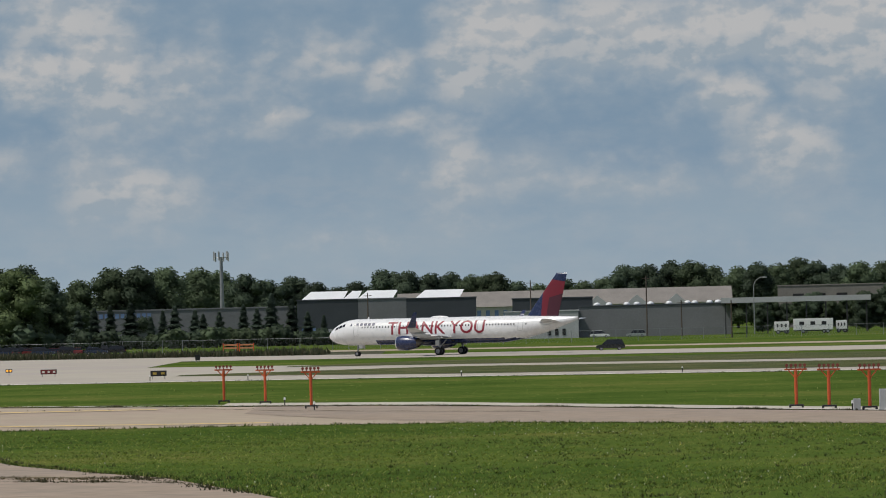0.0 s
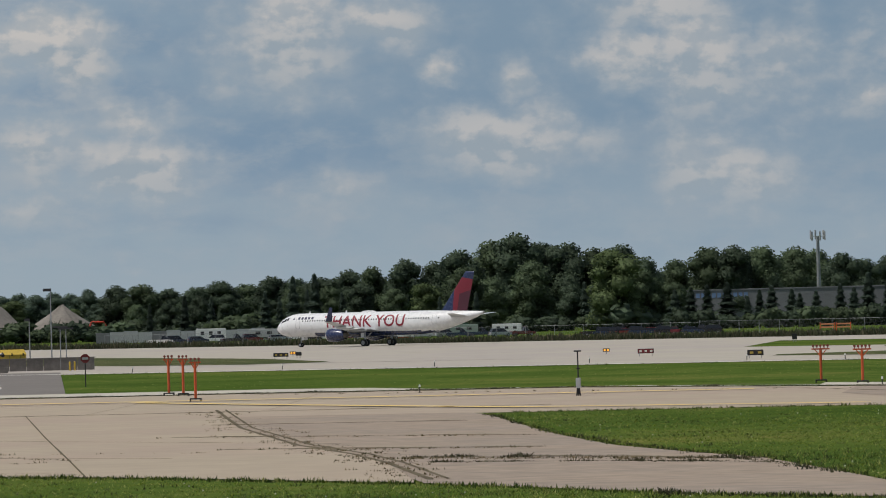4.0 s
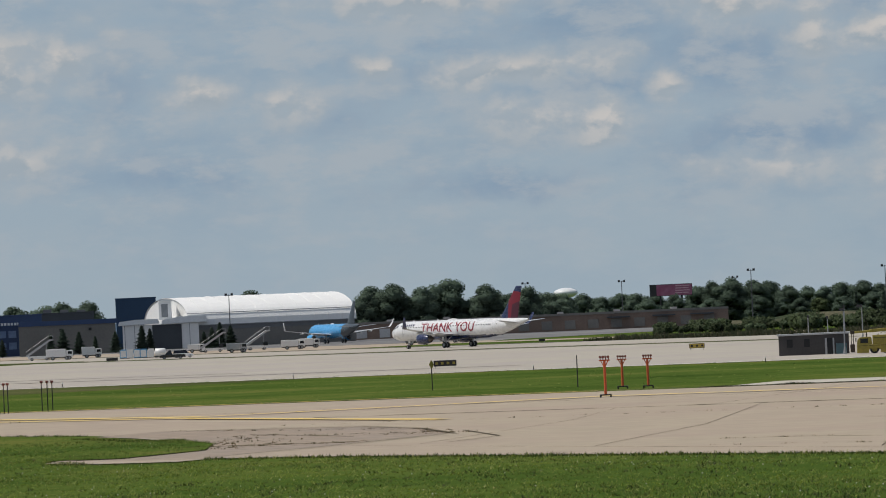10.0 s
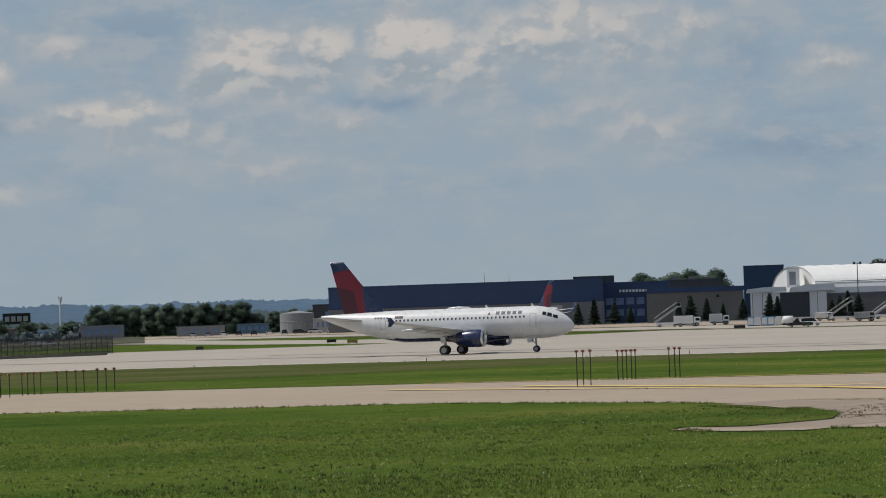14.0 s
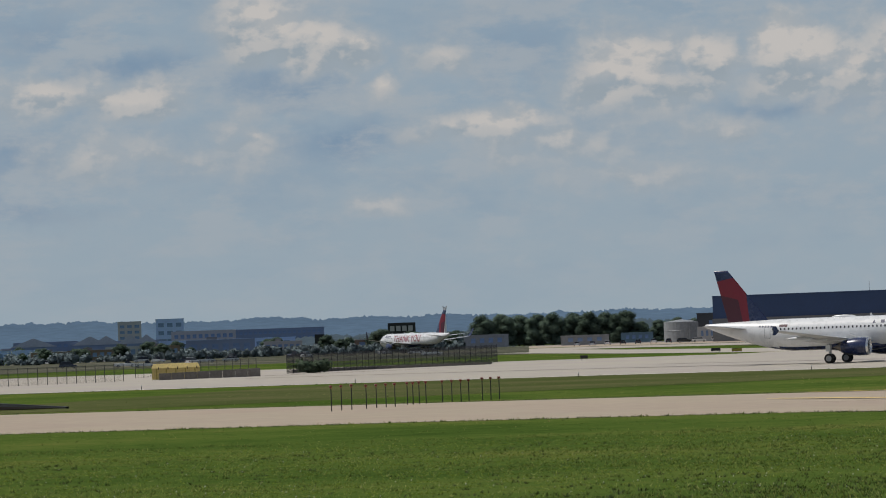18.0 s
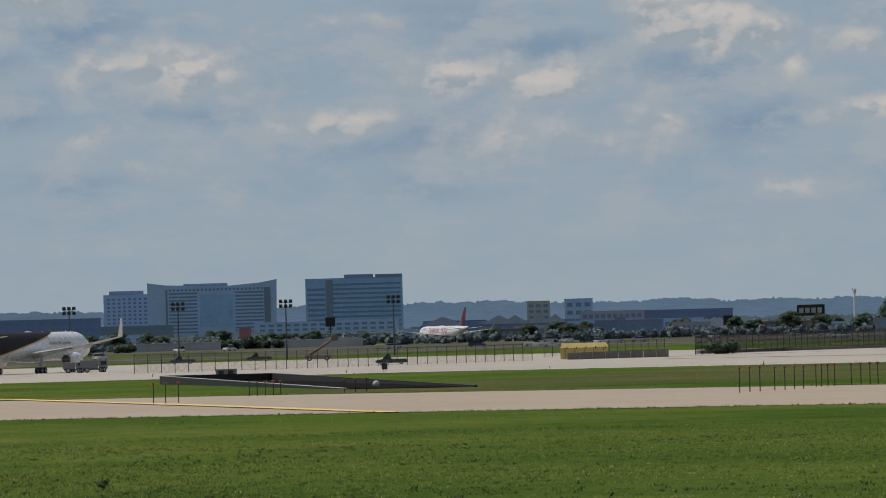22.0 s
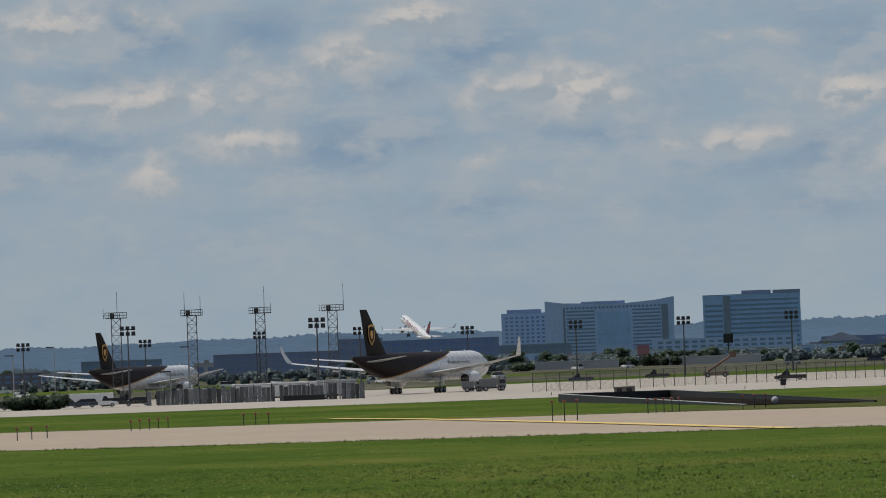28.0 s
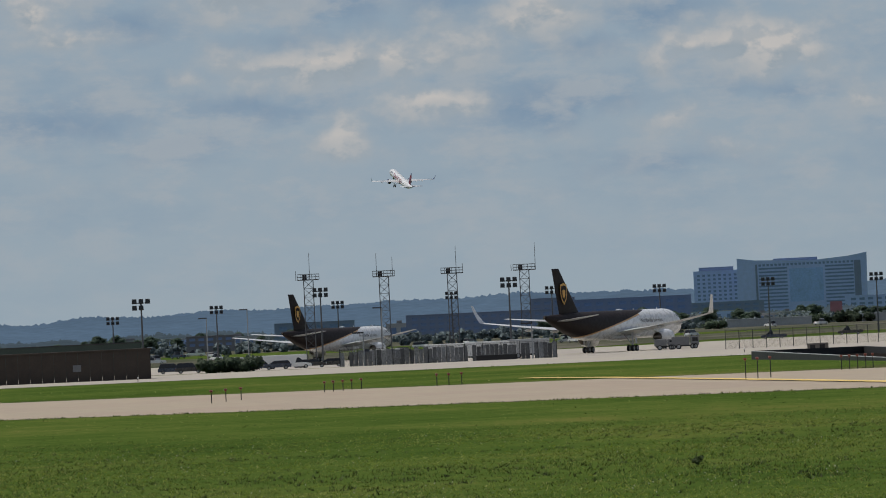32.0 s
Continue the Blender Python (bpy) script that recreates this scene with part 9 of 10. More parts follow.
def gravel_pile(b, d, w, h, flat, seed, label, stone=None):
    """A heap of loose gravel: rough cone, sometimes with a flat top."""
    x, y, z = spot(b, d)
    root = thing("gravel_pile", label, "gravel pile", x, y, z)
    verts, faces = [], []
    n, m = 48, 14
    for i in range(m + 1):
        k = i / m
        for j in range(n):
            a = j * math.tau / n
            r = w / 2 * (1 - k * (1 - flat)) * (1 + 0.16 * noise.noise(Vector((math.cos(a) * 2, math.sin(a) * 2, seed + k * 1.2))) + 0.03 * noise.noise(Vector((math.cos(a) * 14, math.sin(a) * 14, seed))))
            zz = h * k ** 0.96 + (0.06 * h * k * noise.noise(Vector((math.cos(a) * 1.6, math.sin(a) * 1.6, seed + k * 2))) if i else -0.4)
            verts.append((r * math.cos(a), r * math.sin(a), zz))
    verts.append((0, 0, h * 1.02))
    for i in range(m):
        for j in range(n):
            faces.append((i * n + j, i * n + (j + 1) % n, (i + 1) * n + (j + 1) % n, (i + 1) * n + j))
    for j in range(n):
        faces.append((m * n + j, m * n + (j + 1) % n, len(verts) - 1))
    me = bpy.data.meshes.new("slope")
    me.from_pydata(verts, [], faces)
    me.materials.append(stone or M_GRAVEL)
    ob = new("slope", me)
    ob.parent = root


gravel_pile(-13.25, 1400, 42, 11.6, 0.26, 1.0, "tall flat-topped gravel pile beyond the runway")
gravel_pile(-12.13, 1330, 25, 9.4, 0.05, 2.0, "pointed sand pile beyond the runway")
for b, d, w, h in ((-14.7, 1300, 40, 4.2), (-16.2, 1320, 55, 3.6), (-15.3, 1250, 35, 2.6), (-17.5, 1300, 40, 2.2)):
    gravel_pile(b, d, w, h, 0.3, b, "low overgrown earth mound", M_EARTH)
# excavator with a red boom
x, y, z = spot(-11.85, 1240)
root = thing("excavator", "excavator with a red boom beside the sand pile", "excavator", x, y, z, sided(-11.85))
boxed("tracks", (-1.8, 1.8, -1.4, 1.4, 0, 0.9), M_BLACK, root, bevel=0.1)
boxed("body", (-1.6, 1.5, -1.3, 1.3, 0.95, 2.4), M_SIGNRED, root, bevel=0.1)
boxed("cab", (0.1, 1.4, -1.3, -0.2, 2.4, 3.3), M_GLASS, root, bevel=0.1)
M_BRED = mat("bright_red_boom", (0.55, 0.05, 0.03), 0.5, var=0.1)
tubed("boom", [((1.0, 0, 2.2), (2.0, 0, 4.6), 0.35, 0.3), ((2.0, 0, 4.6), (5.2, 0, 4.6), 0.32, 0.26)], M_BRED, root)
tubed("stick", [((5.2, 0, 4.6), (6.6, 0, 2.2), 0.24, 0.2)], M_BRED, root)
boxed("bucket", (6.2, 7.2, -0.5, 0.5, 1.4, 2.3), M_BLACK, root, bevel=0.1)

# ---- contractor's yard along the wood ----
ry = random.Random(9)
for i, (b, ln, h, m, lab) in enumerate(((-10.28, 6.5, 3.0, M_TRAILER, "white box trailer in the contractor's yard"), (-9.55, 9.0, 2.6, M_LIGHTWALL, "pale grey site office trailer"), (-8.45, 5.5, 2.6, M_LIGHTWALL, "pale grey storage trailer"), (-7.2, 8.5, 2.6, mat("pale_green_panel", (0.22, 0.28, 0.24), 0.6), "pale green site container in the yard"), (-6.6, 6.5, 2.5, M_TRAILER, "white site trailer in the yard"), (-7.75, 4.5, 2.3, M_GREYWALL, "grey site container in the yard"))):
    trailer(b, 1000 + 14 * (i % 3), ln, h, m, lab, group="trailers in the contractor's yard")
for i in range(20):
    b = -10.9 + i * 0.235 + ry.uniform(-0.06, 0.06)
    c = ry.choice((0, 1, 2, 2, 3, 4))
    car(b, 965 + ry.uniform(0, 25), M_CARS[c], ("black", "silver", "white", "dark blue", "dark red")[c] + " vehicle parked in the contractor's yard", ry.choice((0, 180, 20)), ry.choice(("suv", "sedan", "pickup")), "vehicles in the contractor's yard")
for i in range(14):
    b = -5.5 + i * 0.11
    c = ry.choice((0, 0, 3, 4))
    car(b, 905 + ry.uniform(0, 14), M_CARS[c], ("black", "", "", "dark blue", "dark red")[c] + " scrap car in a row along the fence", ry.choice((0, 180, 90)), ry.choice(("suv", "sedan", "pickup")), "scrap cars along the fence")
# skid of orange machinery and green pipes
x, y, z = spot(-8.0, 985)
root = thing("pipe_stack", "stack of dull orange and brown pipes", "pipe stack", x, y, z, sided(-8.0))
for i in range(9):
    tubed("pipe", [((-4 + (i % 2) * 0.4, (i % 3) * 0.5, 0.25 + 0.45 * (i // 3)), (4, (i % 3) * 0.5, 0.25 + 0.45 * (i // 3)), 0.24, 0.24)], M_BRICKTAN if i % 2 else M_ORANGE, root, n=8)
x, y, z = spot(-7.5, 1020)
root = thing("tarp_shelter", "dark green tarpaulin shelter", "shelter", x, y, z, sided(-7.5))
M_TARP = mat("dark_green_tarpaulin", (0.03, 0.075, 0.05), 0.7, var=0.2)
for k in range(3):
    bm = bmesh.new()
    prism(bm, [(-7 + k * 5, 2.5), (-4.5 + k * 5, 3.7), (-2 + k * 5, 2.5)], 0, 5)
    part("canopy", bm, M_TARP, root)
    for s in (-6.8, -2.2):
        tubed("leg", [((s + k * 5, 0.2, -0.1), (s + k * 5, 0.2, 2.5), 0.06, 0.06)], M_POST, root, n=6)
# low site wall behind the yard
x, y, z = spot(-9.3, 1045)
root = thing("site_wall", "long pale grey site hoarding", "wall", x, y, z, sided(-9.3))
for i in range(24):
    boxed("panel", (-44 + i * 3.2 + 0.03, -44 + (i + 1) * 3.2 - 0.03, -0.1, 0.1, -0.2, 2.5 + 0.15 * (i % 3)), M_LIGHTWALL if i % 4 else M_GREYWALL, root)


# ---- fences ----
def fence(name, label, pts, tall, step, slat, fabric, rail=True, post_mat=None, post_r=0.06, group="", wire=0.008):
    """A chain-link fence along points: each post a part, one rail, and the woven fabric as fine wires."""
    post_mat = post_mat or M_DARKPOST
    x0, y0 = pts[0]
    root = thing(name, label, "fence", x0, y0, gz(x0, y0), 0, group)
    z00 = gz(x0, y0)
    first = None
    verts, faces = [], []
    rails = []
    last = None
    for (xa, ya), (xb, yb) in zip(pts, pts[1:]):
        ln = math.hypot(xb - xa, yb - ya)
        n = max(1, round(ln / step))
        ux, uy = (xb - xa) / ln, (yb - ya) / ln
        for i in range(n + 1):
            x, y = xa + (xb - xa) * i / n, ya + (yb - ya) * i / n
            z = gz(x, y) - z00
            if first is None:
                bm = bmesh.new()
                tube(bm, (0, 0, -0.2), (0, 0, tall + 0.12), post_r, post_r * 0.9, 6)
                first = part("post", bm, post_mat, root)
                first.location = (x - x0, y - y0, z)
            else:
                twin(first, x - x0, y - y0, z)
            if last:
                rails.append(((last[0], last[1], last[2] + tall), (x - x0, y - y0, z + tall), 0.03, 0.03))
            last = (x - x0, y - y0, z)
        k = int(ln / slat)
        for i in range(k):
            s = (i + 0.5) * slat
            x, y = xa + ux * s, ya + uy * s
            z = gz(x, y) - z00
            for lean in (-0.5, 0.5):
                a = len(verts)
                wx, wy = ux * wire, uy * wire
                dx, dy = ux * lean * slat * 2, uy * lean * slat * 2
                verts += [(x - x0 - wx - dx, y - y0 - wy - dy, z + 0.05), (x - x0 + wx - dx, y - y0 + wy - dy, z + 0.05), (x - x0 + wx + dx, y - y0 + wy + dy, z + tall), (x - x0 - wx + dx, y - y0 - wy + dy, z + tall)]
                faces.append((a, a + 1, a + 2, a + 3))
    if rail:
        for span in rails:
            tubed("top_rail", [span], post_mat, root, n=5)
    me = bpy.data.meshes.new("wire_fabric")
    me.from_pydata(verts, [], faces)
    me.materials.append(fabric)
    ob = new("wire_fabric", me)
    ob.parent = root
    tagged(ob, kind="stuff")


def bd(b, d):
    return at_bearing(b, d)


M_WIRE = mat("galvanised_wire", (0.22, 0.225, 0.23), 0.5, 0.4, var=0.1)
M_WIREDARK = mat("dark_weathered_wire", (0.055, 0.055, 0.058), 0.7, 0.2, var=0.15)
fence("boundary_fence", "grey chain-link fence before the warehouses", [bd(-4.2, 930), bd(-2.96, 905), bd(-1.35, 900), bd(0.2, 940), bd(3.8, 985), bd(6.5, 1000)], 2.4, 6.0, 0.35, M_WIRE, post_mat=M_POST)
fence("yard_fence", "grey chain-link fence along the contractor's yard", [bd(-11.6, 955), bd(-8.5, 945), bd(-4.2, 930)], 2.2, 6.0, 0.5, M_WIRE, post_mat=M_POST)
fence("ramp_fence", "tall dark chain-link fence along the ramp", [bd(-42.5, 722), bd(-41.0, 735), bd(-39.1, 765), bd(-37.55, 790)], 2.9, 2.6, 0.22, M_WIREDARK)
fence("ramp_fence", "tall dark chain-link fence beside the yellow container", [bd(-35.52, 815), bd(-34.2, 850), bd(-32.9, 890)], 3.4, 2.4, 0.14, M_WIREDARK, wire=0.026)
fence("ramp_fence", "dark fence with woven slats beside the hedge", [bd(-35.9, 900), bd(-37.4, 870)], 2.6, 2.6, 0.3, M_WIREDARK)
x, y, z = spot(-34.2, 846)
root = thing("kerb_wall", "low dark kerb wall at the foot of a fence", "wall", x, y, z, sided(-34.2) + 20)
for i in range(10):
    boxed("panel", (-19.5 + i * 3.9, -19.5 + (i + 1) * 3.9 - 0.05, -0.15, 0.15, -0.4, 0.55), M_WOODWALL, root)
# screened compound by the freighters
M_SCREEN = mat("grey_privacy_slats", (0.22, 0.23, 0.24), 0.8, var=0.3, scale=0.8, rnd=0.5)
pts = [bd(-47.3, 735), bd(-46.2, 730), bd(-44.6, 722)]
fence("compound_fence", "tall fence with uneven grey privacy screening", pts, 2.7, 3.0, 0.5, M_WIREDARK)
x0, y0 = pts[0]
root = thing("privacy_screen", "uneven grey privacy screens hung on the compound fence", "screen", x0, y0, gz(x0, y0))
for (xa, ya), (xb, yb) in zip(pts, pts[1:]):
    ln = math.hypot(xb - xa, yb - ya)
    k = int(ln / 0.75)
    for i in range(k):
        if ry.random() < 0.08:
            continue
        s = i / k
        x, y = xa + (xb - xa) * s - x0, ya + (yb - ya) * s - y0
        dx, dy = (xb - xa) / k * 0.94, (yb - ya) / k * 0.94
        zz = gz(x + x0, y + y0) - gz(x0, y0)
        top = 2.55 - (0.25 if ry.random() < 0.3 else 0)
        bm = bmesh.new()
        vs = [bm.verts.new(p) for p in ((x, y, zz), (x + dx, y + dy, zz), (x + dx, y + dy, zz + top), (x, y, zz + top))]
        f = bm.faces.new(vs)
        bmesh.ops.solidify(bm, geom=[f], thickness=0.04)
        part("slat", bm, M_SCREEN, root)
# things inside the compound
for b, ln, h, m, lab in ((-45.4, 9.0, 3.1, M_TRAILER, "white container roof above the compound fence"), (-44.95, 7.0, 3.2, M_LIGHTWALL, "grey container above the compound fence"), (-46.0, 6.5, 3.0, M_TRAILER, "white container above the compound fence"), (-46.7, 6.0, 2.6, M_LIGHTWALL, "grey container in the compound"), (-48.0, 8.0, 2.4, M_TRAILER, "white van body on the ramp"), (-48.5, 6.0, 2.3, M_LIGHTWALL, "grey van body on the ramp")):
    trailer(b, 765 if b > -47 else 800, ln, h, m, lab, "container", "container", "containers on the freight ramp")
for i in range(10):
    b = -49.4 + i * 0.22
    c = ry.choice((0, 1, 2, 3))
    car(b, 770 + ry.uniform(-10, 20), M_CARS[c], ("black", "silver", "white", "dark blue")[c] + " vehicle parked on the freight ramp", ry.choice((0, 180)), ry.choice(("suv", "sedan", "pickup")), "vehicles on the freight ramp")
x, y, z = spot(-45.35, 715)
root = thing("dark_skip", "long dark open skip before the fence", "skip", x, y, z, sided(-45.35))
boxed("body", (-3.2, 3.2, -0.8, 0.8, 0.1, 0.8), M_BLACK, root)
boxed("rim", (-3.3, 3.3, -0.9, 0.9, 0.8, 0.9), M_DARKPOST, root)
# the dark board shed at the end of the pan
x, y, z = spot(-51.0, 630)
root = thing("board_shed", "long low dark-brown board shed", "shed", x, y, z, sided(-51.0))
for i in range(18):
    w = 29.4 / 18
    boxed("board_panel", (-14.7 + i * w, -14.7 + (i + 1) * w - 0.03, -0.1, 0.1, -0.3, 4.0), M_RUST, root)
boxed("side_wall", (14.5, 14.8, 0, 9, -0.3, 4.0), M_RUST, root)
boxed("roof", (-15, 15, -0.3, 9.2, 4.0, 4.2), M_RUST, root)
boxed("hatch", (4.2, 5.3, -0.16, -0.09, 1.4, 2.3), M_GREYWALL, root, bevel=0.0)
x, y, z = spot(-51.6, 780)
root = thing("green_container", "long dark-green container behind the shed", "container", x, y, z, sided(-51.6))
boxed("body", (-16, 25, 0, 3, -0.3, 5.4), mat("dull_green_steel", (0.035, 0.055, 0.045), 0.6, var=0.2), root)
boxed("roof_edge", (-16.1, 25.1, -0.1, 3.1, 5.4, 5.55), M_DARKPOST, root)

# shaded depth of the sunken ramp put into a near-black sheet, and its walls
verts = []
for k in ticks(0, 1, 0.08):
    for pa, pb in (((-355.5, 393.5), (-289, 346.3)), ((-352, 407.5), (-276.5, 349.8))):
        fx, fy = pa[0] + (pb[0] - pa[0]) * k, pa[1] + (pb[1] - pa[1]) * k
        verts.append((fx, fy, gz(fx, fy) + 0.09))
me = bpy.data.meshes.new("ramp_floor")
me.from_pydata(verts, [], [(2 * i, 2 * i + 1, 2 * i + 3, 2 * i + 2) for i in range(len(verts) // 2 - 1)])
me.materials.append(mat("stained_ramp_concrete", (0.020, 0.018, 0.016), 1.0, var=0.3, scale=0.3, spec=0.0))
tagged(new("ramp_floor", me), "near-black sheet for the shaded depth of the sunken ramp", "ramp", kind="structure")
for name, pa, pb, h0, h1 in (("ramp_wall", (-356, 393), (-352, 408), 0.95, 0.85), ("ramp_wall", (-356, 393), (-289, 346), 0.95, 0.10), ("ramp_wall", (-352, 408), (-276, 350), 0.85, 0.15)):
    ln = math.hypot(pb[0] - pa[0], pb[1] - pa[1])
    ang = math.degrees(math.atan2(pb[1] - pa[1], pb[0] - pa[0]))
    root = thing(name, "dark wedge-shaped retaining wall with a pale coping", "retaining wall", pa[0], pa[1], gz(*pa), ang, "walls of the sunken ramp")
    k = 10
    for i in range(k):
        bm = bmesh.new()
        xa, xb = ln * i / k, ln * (i + 1) / k - 0.04
        za, zb = (gz(pa[0] + (pb[0] - pa[0]) * j / k, pa[1] + (pb[1] - pa[1]) * j / k) - gz(*pa) for j in (i, i + 1))
        prism(bm, [(xa, za - 0.3), (xa, za + h0 + (h1 - h0) * i / k), (xb, zb + h0 + (h1 - h0) * (i + 1) / k), (xb, zb - 0.3)], -0.15, 0.15)
        part("panel", bm, M_BLACK if name else M_WOODWALL, root)
    bm = bmesh.new()
    za, zb = 0.0, gz(*pb) - gz(*pa)
    prism(bm, [(0, za + h0), (0, za + h0 + 0.05), (ln, zb + h1 + 0.05), (ln, zb + h1)], -0.17, 0.17)
    part("coping", bm, M_LIGHTWALL if h1 < 0.12 else M_BLACK, root)
x, y, z = spot(-39.5, 456)
root = thing("radome_ball", "small pale ball-shaped cover on the grass", "cover", x, y, z)
bm = bmesh.new()
bmesh.ops.create_uvsphere(bm, u_segments=14, v_segments=10, radius=0.36)
bmesh.ops.translate(bm, verts=bm.verts, vec=(0, 0, 0.4))
part("shell", bm, M_LIGHTWALL, root, smooth=True)
tubed("foot", [((0, 0, -0.1), (0, 0, 0.2), 0.12, 0.12)], M_POST, root)
for b, d in ((-41.42, 607), (-41.30, 609), (-39.39, 1.0)):
    if d > 10:
        x, y, z = spot(b, d)
        root = thing("concrete_block", "squat grey-brown block with dark openings", "block", x, y, z, sided(b), "squat blocks by the ramp")
        boxed("body", (-0.75, 0.75, -0.5, 0.5, -0.1, 0.95), M_WOODWALL, root)
        boxed("opening", (-0.4, 0.3, -0.54, -0.49, 0.15, 0.75), M_DARK, root, bevel=0.0)

# ---- ground vehicles on the ramps ----
def belt_stairs(b, d, turn, label):
    x, y, z = spot(b, d)
    root = thing("stair_truck", label, "stair truck", x, y, z, sided(b) + turn, "stair trucks on the hangar ramp")
    boxed("body", (-2.8, 2.8, -1.0, 1.0, 0.45, 1.1), M_TRAILER, root)
    boxed("cab", (1.6, 2.8, -1.0, 0.2, 1.1, 2.1), M_GLASS, root, bevel=0.08)
    bm = bmesh.new()
    prism(bm, [(-3.2, 1.1), (-3.2, 1.4), (2.6, 5.1), (3.6, 5.1), (3.6, 4.8), (2.8, 4.7), (-2.6, 1.1)], -0.7, 0.7)
    part("stair_flight", bm, M_LIGHTWALL, root)
    tubed("handrail", [((-3.2, s, 2.2), (2.6, s, 6.0), 0.05, 0.05) for s in (-0.7, 0.7)] + [((2.6, s, 6.0), (3.6, s, 6.0), 0.05, 0.05) for s in (-0.7, 0.7)] + [((3.5, s, 5.0), (3.5, s, 6.0), 0.05, 0.05) for s in (-0.7, 0.7)], M_POST, root, n=6)
    tubed("prop", [((1.8, 0, 1.1), (1.8, 0, 4.4), 0.1, 0.1)], M_POST, root)
    for wx in (-1.8, 1.9):
        for s in (-0.9, 0.9):
            bm = bmesh.new()
            wheel(bm, wx, s, 0.4, 0.4, 0.25, 12)
            part("wheel", bm, (M_TYRE, M_STEEL), root)


belt_stairs(-26.0, 1130, 0, "white stair truck on the hangar ramp")
belt_stairs(-23.85, 1180, 0, "white stair truck before the tent hangar")
belt_stairs(-23.3, 1200, 10, "pale stair truck before the tent hangar")
for i, (b, ln, h, m, lab) in enumerate(((-25.75, 6.5, 2.7, M_TRAILER, "white ground-power truck on the hangar ramp"), (-25.35, 5.0, 2.8, M_TRAILER, "white catering truck on the hangar ramp"), (-24.05, 4.5, 2.2, M_TRAILER, "white tug truck on the ramp"), (-23.55, 5.0, 2.3, M_LIGHTWALL, "pale service truck on the ramp"), (-22.85, 6.0, 2.4, M_TRAILER, "white service truck beside the blue airliner"), (-22.65, 5.5, 2.5, M_TRAILER, "white loader beside the blue airliner"), (-21.3, 6.0, 2.0, M_GREYWALL, "grey loader on the ramp"), (-20.9, 5.0, 2.2, M_LIGHTWALL, "pale truck before the terminal"), (-43.0, 5.0, 2.3, M_GREYWALL, "pale loader under the freighter's wing"), (-43.25, 4.0, 2.0, M_GREYWALL, "loader beside the freighter's engine"))):
    trailer(b, 1120 + 40 * (i % 3) if b > -30 else 845, ln, h, m, lab, "service_truck", "truck", "service vehicles on the ramps")
M_CONTBLUE = mat("blue_container_panel", (0.10, 0.33, 0.58), 0.5, var=0.12)
for i, b in enumerate((-24.96, -24.88, -24.79, -24.71, -24.62)):
    x, y, z = spot(b, 1035)
    root = thing("cargo_container", "pale cargo container with a blue side", "cargo container", x, y, z, sided(b), "row of cargo containers")
    bm = bmesh.new()
    prism(bm, [(-0.75, 0.35), (-0.75, 1.9), (-0.4, 2.25), (0.75, 2.25), (0.75, 0.35)], -0.8, 0.8)
    part("shell", bm, M_CONTBLUE if i in (0, 2, 3) else M_TRAILER, root)
    boxed("dolly", (-0.8, 0.8, -0.8, 0.8, 0.2, 0.34), M_DARKPOST, root)
    boxed("door", (-0.6, 0.6, -0.84, -0.8, 0.5, 2.0), M_TRAILER, root, bevel=0.0)
x, y, z = spot(-24.5, 1030)
root = thing("tank_trailer", "small white rounded tank cart", "tank trailer", x, y, z, sided(-24.5))
bm = bmesh.new()
lathe(bm, [(-1.3, 0.2), (-1.1, 0.9), (1.1, 0.9), (1.3, 0.2)], 0, 0, 1.35, 16)
part("tank", bm, M_TRAILER, root, smooth=True)
boxed("frame", (-1.4, 1.4, -0.6, 0.6, 0.2, 0.5), M_DARKPOST, root)
car(-24.35, 985, M_CARS[0], "dark pickup driving beside the cargo containers", 180, "pickup")
car(-24.22, 1010, M_CARS[2], "white van beside the cargo containers", 0, "suv")
for i in range(12):
    b = -31.9 + i * 0.19
    c = ry.choice((1, 2, 2, 0))
    car(b, 1440 + ry.uniform(0, 20), M_CARS[c], ("black", "silver", "white")[c] + " car parked at the end of the runway", ry.choice((0, 90)), "sedan", "cars at the end of the runway")
for i in range(26):
    b = -38.6 + i * 0.135 + ry.uniform(-0.04, 0.04)
    c = ry.choice((1, 2, 2))
    car(b, 1900 + ry.uniform(0, 30), M_CARS[c], ("", "silver", "white")[c] + " car in a distant car park", ry.choice((0, 90)), "suv", "cars in the far car park")
# brown cherry picker and tugs behind the ramp fence
x, y, z = spot(-40.2, 960)
root = thing("boom_lift", "rusty orange boom lift behind the ramp fence", "boom lift", x, y, z, sided(-40.2))
boxed("base", (-3.0, 2.4, -1.0, 1.0, 0.4, 1.2), M_BRICKTAN, root)
M_RUSTO = mat("rusty_orange", (0.13, 0.075, 0.055), 0.7, var=0.2)
tubed("boom", [((-2.0, 0, 1.3), (2.6, 0, 4.2), 0.3, 0.24), ((2.6, 0, 4.2), (3.4, 0, 4.8), 0.24, 0.3)], M_RUSTO, root)
boxed("basket", (2.6, 4.0, -0.6, 0.6, 4.1, 5.2), M_RUSTO, root)
for wx in (-2.0, 1.6):
    for s in (-0.95, 0.95):
        bm = bmesh.new()
        wheel(bm, wx, s, 0.5, 0.5, 0.35, 12)
        part("wheel", bm, (M_TYRE, M_STEEL), root)
for b, d, m in ((-39.3, 800, M_CARS[0]), (-41.9, 1000, M_CARS[3]), (-40.95, 1000, M_CARS[0])):
    car(b, d, m, "dark tug truck behind the ramp fence", 180, "pickup", "tugs behind the ramp fence")

